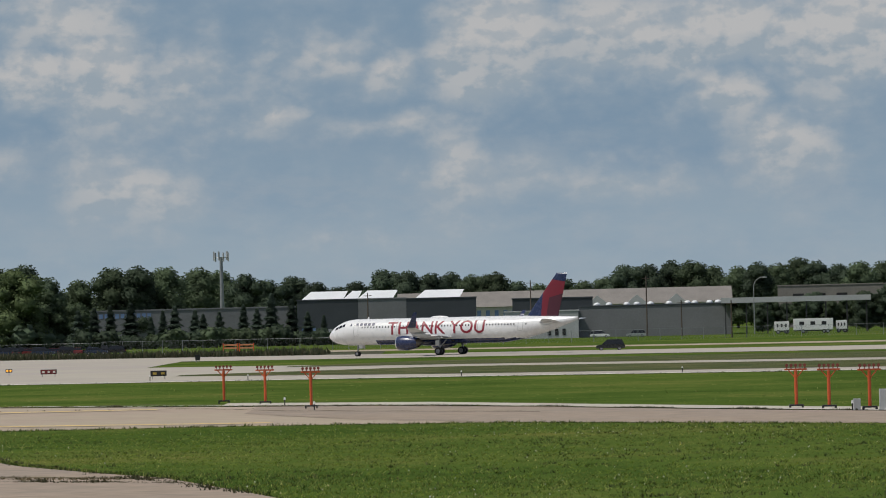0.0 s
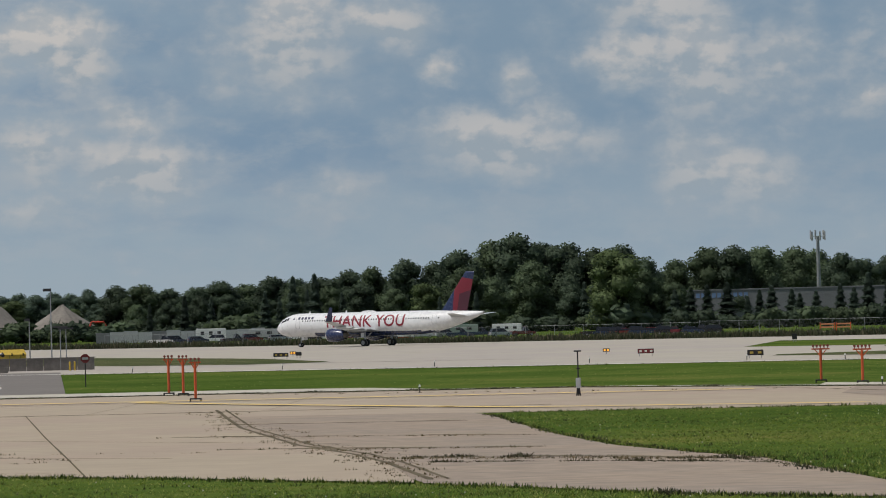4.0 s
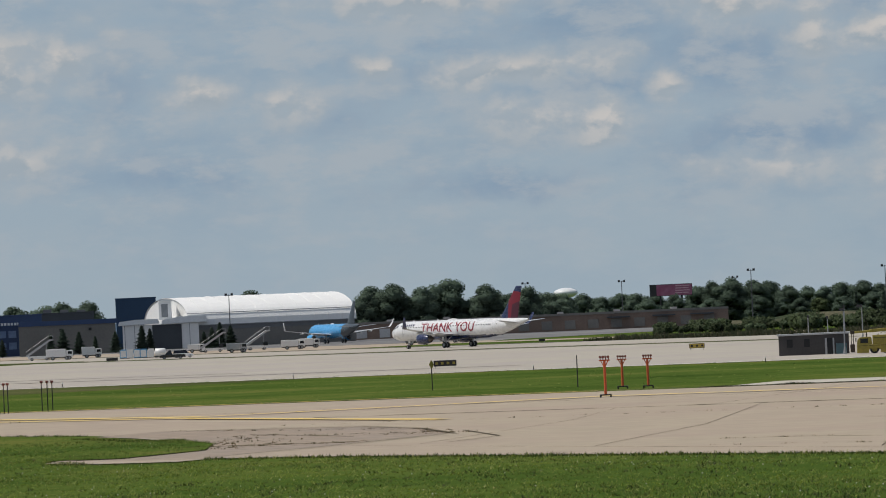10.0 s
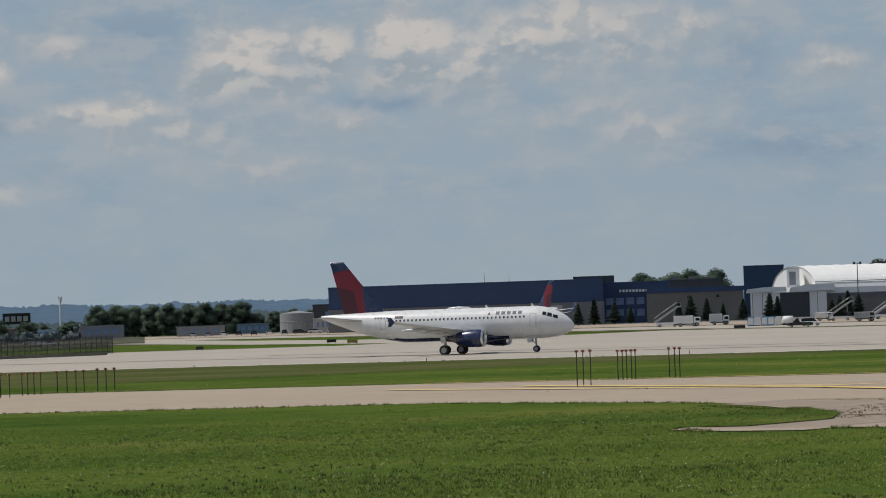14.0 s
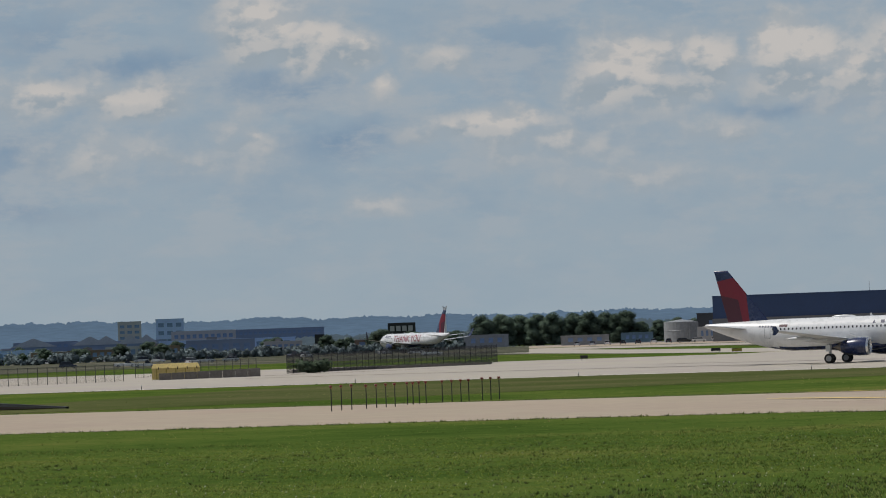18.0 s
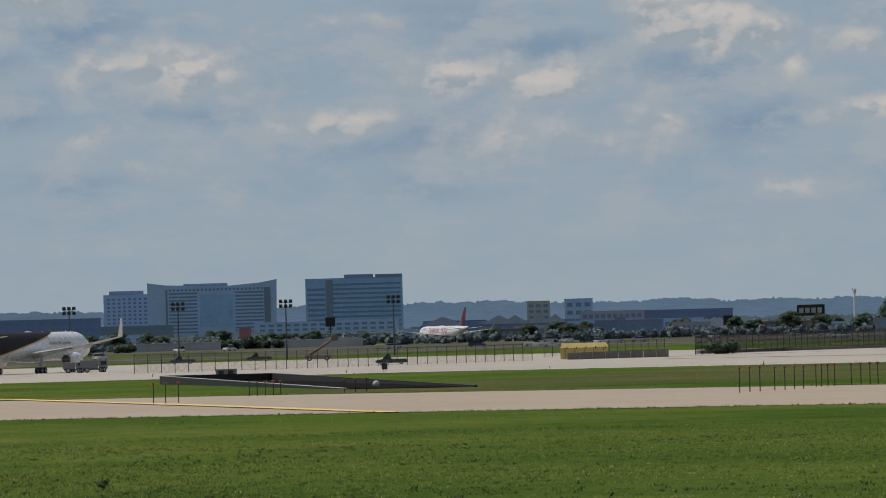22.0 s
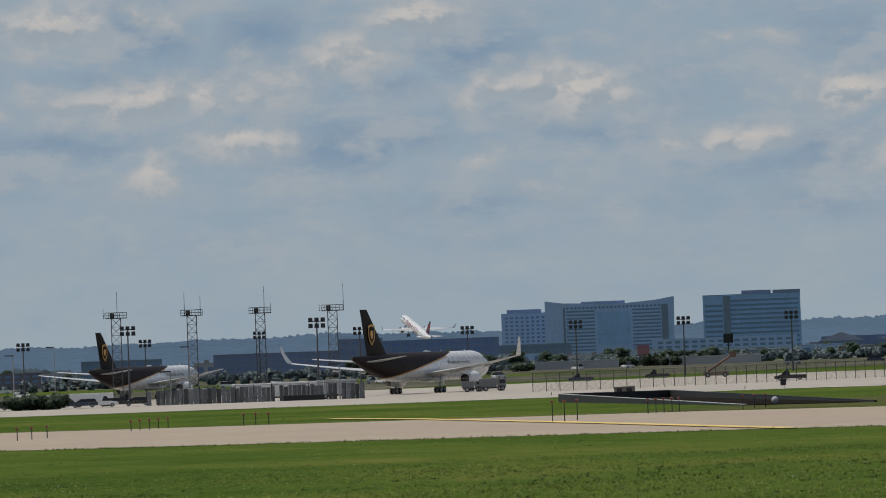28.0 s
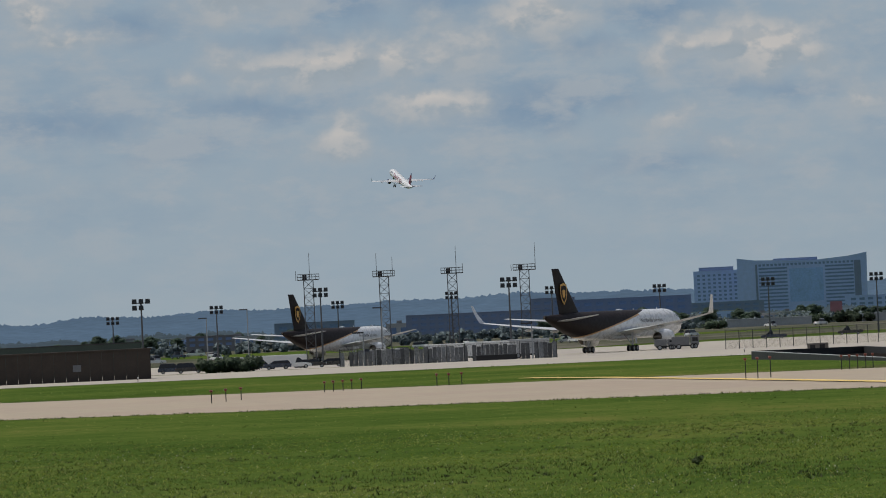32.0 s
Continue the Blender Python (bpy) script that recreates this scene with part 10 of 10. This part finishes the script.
# ---- parked airliners by the hangars ----
MID = dict(NARROW, length=39.5, tail=13, gear_at=19.8, wing_s=13.2, winglet=2.4, stab_s=32.8, fin_s=29.6, doors=(5.2, 31.0), height=12.5, belly_mat=M_SKYBLUE, track=5.7, eng_z=1.75)
blue, blue_hull = airliner("parked_airliner", "sky-blue freighter airliner with a slate tail, parked tail-on", MID, lambda s, up, z: 1 if s > 27.0 + z * 0.5 else 0, (M_SKYBLUE, M_SLATE), lambda v, u, sides=(): 0, (M_SLATE,), M_SKYBLUE, M_WHITE)
x, y, z = spot(-22.32, 1400)
blue.matrix_world = pose(x, y, z + 0.02, 0, 0, 22.3 + 90 + 22)
TINY = {k: (v * 0.40 if isinstance(v, (int, float)) and k not in ("sweep", "rise", "fin_lean") else v) for k, v in MID.items()}
TINY["doors"] = (2.0,)
TINY["belly_mat"] = M_WHITE
TINY["winglet"] = 0.0
tiny, tiny_hull = airliner("parked_jet", "small white jet parked before the terminal", TINY, lambda s, up, z: 0, (M_WHITE,), lambda v, u, sides=(): 0, (M_WHITE,), M_WHITE, M_WHITE)
x, y, z = spot(-20.42, 1500)
tiny.matrix_world = pose(x, y, z + 0.02, 0, 0, 20.4 + 35)

# orange barriers at the gap in the boundary fence
for b in (-2.62, -2.42):
    x, y, z = spot(b, 880)
    root = thing("barrier", "orange-and-white striped barrier frame beside the fence", "barrier", x, y, z, sided(b), "orange barriers by the fence")
    for k in (0.75, 1.35):
        boxed("rail", (-1.4, 1.4, -0.05, 0.05, k, k + 0.28), mat("faded_orange_board", (0.50, 0.22, 0.10), 0.6, var=0.15), root)
    for k in (-1.35, 1.35):
        boxed("post", (k - 0.09, k + 0.09, -0.09, 0.09, -0.1, 1.8), M_ORANGE, root)
        boxed("foot", (k - 0.1, k + 0.1, -0.6, 0.6, 0.0, 0.12), M_ORANGE, root)

# service vehicles and parked cars behind the fences
rv = random.Random(31)
for i in range(34):
    b = rv.uniform(-49.8, -33.6)
    d = rv.uniform(1100, 1440) if b > -43 else rv.uniform(1120, 1230)
    c = rv.choice((0, 1, 1, 2, 2, 2, 3))
    car(b, d, M_CARS[c], ("black", "silver", "white", "dark blue")[c] + " vehicle parked beyond the ramp fence", rv.choice((0, 180, 60, 120)), rv.choice(("suv", "sedan", "pickup")), "vehicles beyond the ramp fence")

# ---- grass blades, flower and glint specks, weeds on the near ground ----
def island_mat(name, stops, rough=0.7):
    """Leaves whose colour varies from blade to blade."""
    m = bpy.data.materials.new(name)
    m.use_nodes = True
    nt = m.node_tree
    bs = nt.nodes["Principled BSDF"]
    geo = nt.nodes.new("ShaderNodeNewGeometry")
    ramp = nt.nodes.new("ShaderNodeValToRGB")
    ramp.color_ramp.elements[0].position, ramp.color_ramp.elements[0].color = stops[0][0], (*stops[0][1], 1)
    ramp.color_ramp.elements[1].position, ramp.color_ramp.elements[1].color = stops[-1][0], (*stops[-1][1], 1)
    for p, c in stops[1:-1]:
        ramp.color_ramp.elements.new(p).color = (*c, 1)
    nt.links.new(geo.outputs["Random Per Island"], ramp.inputs[0])
    nt.links.new(ramp.outputs[0], bs.inputs["Base Color"])
    bs.inputs["Roughness"].default_value = rough
    bs.inputs["Specular IOR Level"].default_value = 0.3
    return m


# the palest stops put sun glints into the blade colours
M_BLADE = island_mat("grass_blades", [(0.0, (0.026, 0.050, 0.009)), (0.3, (0.048, 0.082, 0.013)), (0.6, (0.080, 0.114, 0.021)), (0.78, (0.19, 0.21, 0.04)), (1.0, (0.42, 0.42, 0.14))])
let_through(M_BLADE, 0.5)
M_WEED = island_mat("dry_weeds", [(0.0, (0.06, 0.065, 0.025)), (0.5, (0.13, 0.10, 0.05)), (1.0, (0.22, 0.16, 0.085))])
M_CLOVER = island_mat("clover_heads", [(0.0, (0.48, 0.49, 0.36)), (0.7, (0.58, 0.58, 0.48)), (1.0, (0.55, 0.48, 0.10))])


def paved(x, y):
    if -118 < x < -19.8 and apron_near(x) - 0.5 < y < apron_edge(x) + 0.5:
        return True
    if -47 < x < -2.6 and apron_near(x) - 0.3 < y < max(tri_low(x), apron_near(x)) + 0.3:
        return True
    if -118 < x < -85 and left_low(x) - 2.0 < y < apron_near(x) + 1:
        return True
    if -420 < x < 60 and taxi_near(x) < y < taxi_far(x) + 1:
        return True
    k = (y - 350) / 160
    if 0 <= k <= 1 and -85.5 - 38 * k < x < -74.2 - 34.9 * k:
        return True
    return -700 < x < 140 and y > cross_near(x) - 1


def blades(name, material, spots, tall, wide, n_blades, label, category, rng, lean=0.35):
    """Tufts of pointed blades at the given spots."""
    count = len(spots) * n_blades
    v = np.zeros((count * 3, 3))
    i = 0
    for x, y, s in spots:
        z = gz(x, y)
        for _ in range(n_blades):
            a = rng.uniform(0, math.tau)
            h = tall * s * rng.uniform(0.5, 1.2)
            w = wide * s * rng.uniform(0.6, 1.2)
            ox, oy = rng.gauss(0, 0.10 * s), rng.gauss(0, 0.10 * s)
            cx, cy = math.cos(a) * w / 2, math.sin(a) * w / 2
            lx, ly = rng.gauss(0, lean * h), rng.gauss(0, lean * h)
            v[i] = (x + ox - cx, y + oy - cy, z - 0.02)
            v[i + 1] = (x + ox + cx, y + oy + cy, z - 0.02)
            v[i + 2] = (x + ox + lx, y + oy + ly, z + h)
            i += 3
    me = bpy.data.meshes.new(name)
    me.from_pydata(v.tolist(), [], [(k, k + 1, k + 2) for k in range(0, count * 3, 3)])
    me.materials.append(material)
    return tagged(new(name, me), label, category, kind="stuff")


rg = random.Random(77)
near, mid = [], []
while len(near) < 78000:
    b = rg.uniform(-53, 6.5)
    d = 92 + 175 * rg.random() ** 1.25
    x, y = at_bearing(b, d)
    if paved(x, y):
        continue
    patch = 0.75 + 0.6 * noise.noise(Vector((x * 0.05, y * 0.05, 0))) + 0.35 * noise.noise(Vector((x * 0.3, y * 0.3, 4)))
    near.append((x, y, max(0.35, patch)))
near += [(*lobe(rg.random(), rg.random()), rg.uniform(0.8, 1.6)) for _ in range(1500)]
blades("near_grass", M_BLADE, near, 0.12, 0.034, 5, "tufted green grass of the near field", "grass", rg, 0.8)
# light tufts above the mown field, in drifts, sun glints put into their colours
M_TUFT = island_mat("seeding_grass", [(0.0, (0.10, 0.16, 0.020)), (0.5, (0.18, 0.25, 0.035)), (0.85, (0.27, 0.32, 0.06)), (1.0, (0.48, 0.48, 0.18))])
let_through(M_TUFT, 0.5)
tufts = []
while len(tufts) < 42000:
    b = rg.uniform(-53, 6.5)
    d = 92 + 160 * rg.random() ** 1.3
    x, y = at_bearing(b, d)
    drift = noise.noise(Vector((x * 0.045, y * 0.045, 21))) + 0.7 * noise.noise(Vector((x * 0.4, y * 0.4, 8)))
    if paved(x, y) or drift < rg.uniform(-0.5, 0.5):
        continue
    tufts.append((x, y, rg.uniform(0.5, 1.2)))
blades("seeding_tufts", M_TUFT, tufts, 0.085, 0.06, 5, "light tufts in the mown field, glints put into their colour", "grass", rg, 1.4)
M_DARKTUFT = island_mat("dark_grass", [(0.0, (0.022, 0.036, 0.008)), (0.6, (0.036, 0.052, 0.012)), (1.0, (0.085, 0.075, 0.028))])
clumps = []
while len(clumps) < 6000:
    b = rg.uniform(-53, 6.5)
    d = 92 + 150 * rg.random() ** 1.3
    x, y = at_bearing(b, d)
    drift = noise.noise(Vector((x * 0.045, y * 0.045, 21))) + 0.9 * noise.noise(Vector((x * 0.25, y * 0.25, 14)))
    if paved(x, y) or drift > rg.uniform(-0.7, 0.2):
        continue
    clumps.append((x, y, rg.uniform(0.6, 1.3)))
blades("dark_clumps", M_DARKTUFT, clumps, 0.11, 0.05, 6, "darker clumps of coarse grass in the field", "grass", rg, 0.7)
while len(mid) < 7000:
    b = rg.uniform(-53, 6.5)
    d = rg.uniform(255, 520)
    x, y = at_bearing(b, d)
    if paved(x, y):
        continue
    mid.append((x, y, rg.uniform(0.6, 1.3)))
blades("strip_grass", M_BLADE, mid, 0.07, 0.06, 4, "mown green grass between the pavements", "grass", rg, 1.2)
# taller fringe along pavement edges
fringe = []
for f, x0, x1, n in ((taxi_near, -300, -120, 1500), (taxi_near, -30, 20, 600), (apron_near, -85, -3, 1600), (left_low, -118, -90, 350), (tri_low, -31, -3, 500), (cross_near, -420, 60, 900), (taxi_far, -300, 10, 900)):
    for _ in range(n):
        x = rg.uniform(x0, x1)
        o = -abs(rg.gauss(0, 0.6)) - (2.5 if f is left_low else 0)
        fringe.append((x, f(x) + (o if f not in (taxi_far, tri_low) else -o), rg.uniform(0.5, 1.5)))
blades("edge_grass", M_BLADE, fringe, 0.12, 0.06, 5, "longer grass along the pavement edges", "grass", rg)
kerb_line = []
for _ in range(5200):
    x = rg.uniform(-112, -30) if rg.random() < 0.68 else rg.uniform(-30, 24)
    s = 0.75 + 0.6 * noise.noise(Vector((x * 0.35, 0, 6)))
    kerb_line.append((x, taxi_far(x) + rg.gauss(0.8, 0.3), max(0.2, s) * rg.uniform(0.6, 1.15)))
M_KERBWEED = island_mat("kerb_weeds", [(0.0, (0.025, 0.030, 0.010)), (0.6, (0.050, 0.048, 0.020)), (1.0, (0.10, 0.085, 0.04))])
blades("kerb_weeds", M_KERBWEED, kerb_line, 0.17, 0.12, 4, "dark weeds along the joint before the pale shoulder", "weeds", rg, 0.4)
# waist-high weeds along the far edge of the departure runway
tall = []
while len(tall) < 8000:
    x = rg.uniform(-330, -20)
    off = 36 + 30 * rg.random() ** 1.4
    y = far_line(x, off)
    s = 0.85 + 0.5 * noise.noise(Vector((x * 0.06, off * 0.1, 3)))
    tall.append((x + rg.gauss(0, 0.5), y, s * rg.uniform(0.6, 1.15)))
M_TALLWEED = island_mat("tall_weeds", [(0.0, (0.045, 0.058, 0.026)), (0.5, (0.066, 0.074, 0.036)), (0.85, (0.10, 0.092, 0.052)), (1.0, (0.16, 0.135, 0.085))])
let_through(M_TALLWEED, 0.35)
blades("tall_weeds", M_TALLWEED, tall, 1.25, 0.42, 4, "tall olive-brown weeds along the far side of the runway", "weeds", rg, 0.25)
weeds = []
for pts, n, sp in (([(-52, 286), (-41, 234), (-31.8, 195.5), (-26.9, 179), (-23.8, 166.5), (-20, 147)], 420, 0.9), ([(-24, 172), (-9.9, 162.4)], 260, 0.4), ([(-41, 215), (-22, 205)], 90, 0.5), ([(-34, 190), (-20, 184)], 90, 0.5), ([(-104, 238), (-87, 228)], 90, 0.8), ([(-98, 214), (-86, 214)], 110, 0.8), ([(-97, 200), (-92, 214), (-103, 232)], 240, 1.4), ([(-46, 190), (-38, 178)], 60, 0.35), ([(-62, 196), (-34, 186)], 60, 0.3), ([(-60, 186), (-38, 175)], 60, 0.3), ([(-116, 257), (-94, 241), (-86, 226)], 130, 0.5), ([(-170, 299), (-118, 311)], 25, 0.4), ([(-112, 262), (-95, 262), (-60, 263)], 60, 0.5), ([(-60, 345), (-4, 318)], 60, 0.6)):
    for _ in range(n):
        i = rg.randrange(len(pts) - 1)
        k = rg.random()
        (xa, ya), (xb, yb) = pts[i], pts[i + 1]
        weeds.append((xa + (xb - xa) * k + rg.gauss(0, sp), ya + (yb - ya) * k + rg.gauss(0, sp), rg.uniform(0.4, 1.3)))
blades("pavement_weeds", M_WEED, weeds, 0.10, 0.11, 6, "dry tufts of weeds in the pavement joints", "weeds", rg, 0.5)
joint = []
for pts, n in (([(-24, 173), (-17, 169.5), (-9.9, 162.4)], 420), ([(-22, 166), (-15, 163), (-8.5, 157)], 420), ([(-11, 131.5), (-3, 124.5)], 260), ([(-31, 257), (-22, 208), (-13, 172), (-5.6, 143)], 420)):
    for _ in range(n):
        i = rg.randrange(len(pts) - 1)
        k = rg.random()
        (xa, ya), (xb, yb) = pts[i], pts[i + 1]
        x, y = xa + (xb - xa) * k + rg.gauss(0, 0.15), ya + (yb - ya) * k + rg.gauss(0, 0.3)
        joint.append((x, y, max(0.15, 0.75 + 0.9 * noise.noise(Vector((x * 0.7, y * 0.2, 3)))) * rg.uniform(0.6, 1.2)))
blades("joint_weeds", M_KERBWEED, joint, 0.15, 0.09, 5, "dark tangled weeds in the long joints of the old asphalt", "weeds", rg, 0.6)
# pale specks: clover heads, and glints on the grass painted as colour
flowers = []
while len(flowers) < 1300:
    b = rg.uniform(-53, 6.5)
    d = 95 + 150 * rg.random()
    x, y = at_bearing(b, d)
    if paved(x, y) or noise.noise(Vector((x * 0.06, y * 0.06, 9))) + 0.5 * noise.noise(Vector((x * 0.5, y * 0.5, 2))) < 0.02:
        continue
    flowers.append((x, y, rg.uniform(0.7, 1.2)))
verts, faces = [], []
for x, y, s in flowers:
    z = gz(x, y) + rg.uniform(0.08, 0.17)
    r = 0.028 * s
    a = len(verts)
    verts += [(x - r, y, z), (x, y - r, z), (x + r, y, z), (x, y + r, z), (x, y, z + r * 1.2), (x, y, z - r)]
    faces += [(a, a + 1, a + 4), (a + 1, a + 2, a + 4), (a + 2, a + 3, a + 4), (a + 3, a, a + 4), (a + 1, a, a + 5), (a + 2, a + 1, a + 5), (a + 3, a + 2, a + 5), (a, a + 3, a + 5)]
me = bpy.data.meshes.new("clover_flowers")
me.from_pydata(verts, [], faces)
me.materials.append(M_CLOVER)
tagged(new("clover_flowers", me), "pale specks scattered in the grass for clover heads and glints", "flowers", kind="stuff")
# one dark thistle clump
x, y = at_bearing(-42.93, 172)
root = thing("thistle", "dark green thistle clump in the grass", "weed", x, y, gz(x, y))
me = leaf_cloud([(0, 0, 0.18, 0.13, 1.2), (0.22, 0, 0.26, 0.10, 1.3), (-0.24, 0.1, 0.14, 0.11, 1.0)], 80, 0.06, 4)
me.materials.append(M_LEAF[2])
ob = new("leaves", me)
ob.parent = root
tubed("stem", [((0, 0, -0.05), (0.02, 0, 0.5), 0.012, 0.008)], M_BARK, root, n=5)

# ---- the spotter's fence ----
FX, FY = math.sin(radians(-34)), math.cos(radians(-34))
TX, TY = FY, -FX
fc = (13.0 * FX, 13.0 * FY)


def wire_z(t):
    """Height of the top wire along the fence, which falls with the bank."""
    return 5.3 - 0.5960 - 0.0156 * t


root = thing("wire_fence", "barbed-wire fence on steel T-posts at the edge of the bank", "fence", fc[0], fc[1], gz(*fc), sided(-34))
zb = gz(*fc)
post_at = [math.tan(radians(b + 34)) * 13.0 for b in (-46.17, -22.6)]
post_at += [post_at[0] - 5.3, post_at[1] + 5.3]
for t in post_at:
    x, y = fc[0] + TX * t, fc[1] + TY * t
    zg, zw = gz(x, y) - zb, wire_z(t) - zb
    bm = bmesh.new()
    box(bm, t - 0.017, t + 0.017, -0.015, 0.015, zg - 0.4, zw + 0.012, 0.004)
    post = part("t_post", bm, M_BLACK, root)
    bm = bmesh.new()
    prism(bm, [(t - 0.021, zw - 0.09), (t - 0.016, zw + 0.022), (t - 0.006, zw + 0.034), (t + 0.006, zw + 0.034), (t + 0.018, zw + 0.02), (t + 0.021, zw - 0.09)], -0.03, 0.03)
    part("cap", bm, M_BLACK, post, "black plastic post cap")
M_HOOP = mat("galvanised_hoop", (0.34, 0.36, 0.36), 0.4, 0.7, var=0.2, scale=20)
M_BARB = mat("galvanised_barbed_wire", (0.20, 0.21, 0.20), 0.45, 0.6, var=0.2, scale=20)
for row, dz in enumerate((0.0, -0.30, -0.56, -0.85)):
    spans = []
    n = 150
    for i in range(n):
        ta, tb = -8.8 + 17.6 * i / n, -8.8 + 17.6 * (i + 1) / n
        za, zc = wire_z(ta) - zb + dz, wire_z(tb) - zb + dz
        for ph in (0, math.pi):
            spans.append(((ta, 0.004 * math.cos(i * 1.9 + ph), za + 0.003 * math.sin(i * 1.9 + ph)), (tb, 0.004 * math.cos((i + 1) * 1.9 + ph), zc + 0.003 * math.sin((i + 1) * 1.9 + ph)), 0.0021, 0.0021))
        spans.append(((ta - 0.010, 0, za - 0.008), (ta + 0.010, 0, za + 0.008), 0.0024, 0.0024))
        spans.append(((ta + 0.008, 0, za - 0.007), (ta - 0.007, 0, za + 0.009), 0.0024, 0.0024))
    tubed("barbed_wire", spans, M_BARB, root, n=4)
# bent wire hoops under the top wire
for i in range(39):
    t = -8.75 + i * 0.455 + (0.04 if i % 2 else 0)
    zz = wire_z(t) - zb - 0.006
    arc = [k * 0.35 for k in range(9)]
    spans = [((t + 0.025 * math.cos(a), 0.01, zz - 0.025 + 0.025 * math.sin(a)), (t + 0.025 * math.cos(a + 0.35), 0.01, zz - 0.025 + 0.025 * math.sin(a + 0.35)), 0.0042, 0.0042) for a in arc]
    spans += [((t + 0.025, 0.01, zz - 0.025), (t + 0.055, 0.01, zz - 0.16), 0.0042, 0.0042), ((t - 0.025, 0.01, zz - 0.025), (t - 0.055, 0.01, zz - 0.16), 0.0042, 0.0042)]
    tubed("wire_hoop", spans, M_HOOP, root, n=6)


def place(ob, x, y, heading, pitch=0.0, z=None):
    """Pose of an airliner by the place of its main wheels; heading is a bearing."""
    return pose(x, y, gz(x, y) + 0.02 if z is None else z, 0, -pitch, 90 - heading)


RUN = Vector((-0.87674, 0.48097))
START = Vector((-11.01, 729.93))


def runway_pose(s, lift=0.0, pitch=0.0):
    """The departing airliner, its nose s metres along the runway's line."""
    p = START + RUN * (s - 22.0)
    return pose(p.x, p.y, gz(p.x, p.y) + 0.05 + lift, 0, -pitch, math.degrees(math.atan2(RUN.y, RUN.x)))


def motions():
    rows = [(0, 7.6), (1, 36.4), (2, 67.5), (2.5, 83.9), (3.5, 119.8), (4.5, 157.6), (5, 176.6), (6, 216.7), (7, 259.6), (8, 305.0), (9, 353.5), (10, 405.0), (10.5, 430.9), (11.5, 484.9), (13, 567.6), (14, 628.0), (15, 691.0), (16.5, 788.4), (17, 821.1), (18, 889.0), (19, 959.1), (20, 1031.7), (21, 1107.0), (22, 1184.7)]
    keys = [(t, runway_pose(s)) for t, s in rows]
    for t, s, lift, pitch in ((23, 1266, 0.0, 1.0), (23.5, 1308, 0.0, 3.0), (24, 1350, 0.0, 6.0), (24.5, 1392, 0.3, 8.5), (25.5, 1477, 2.6, 13.0), (26.5, 1564, 6.0, 14.5), (28, 1696, 17.0, 15.5), (29, 1788, 31.5, 16.0), (30, 1884, 47.2, 16.0), (31, 1974, 64.5, 16.0), (32, 2061, 82.5, 16.0)):
        keys.append((t, runway_pose(s, lift, pitch)))
    walk(jet, keys)


motions()
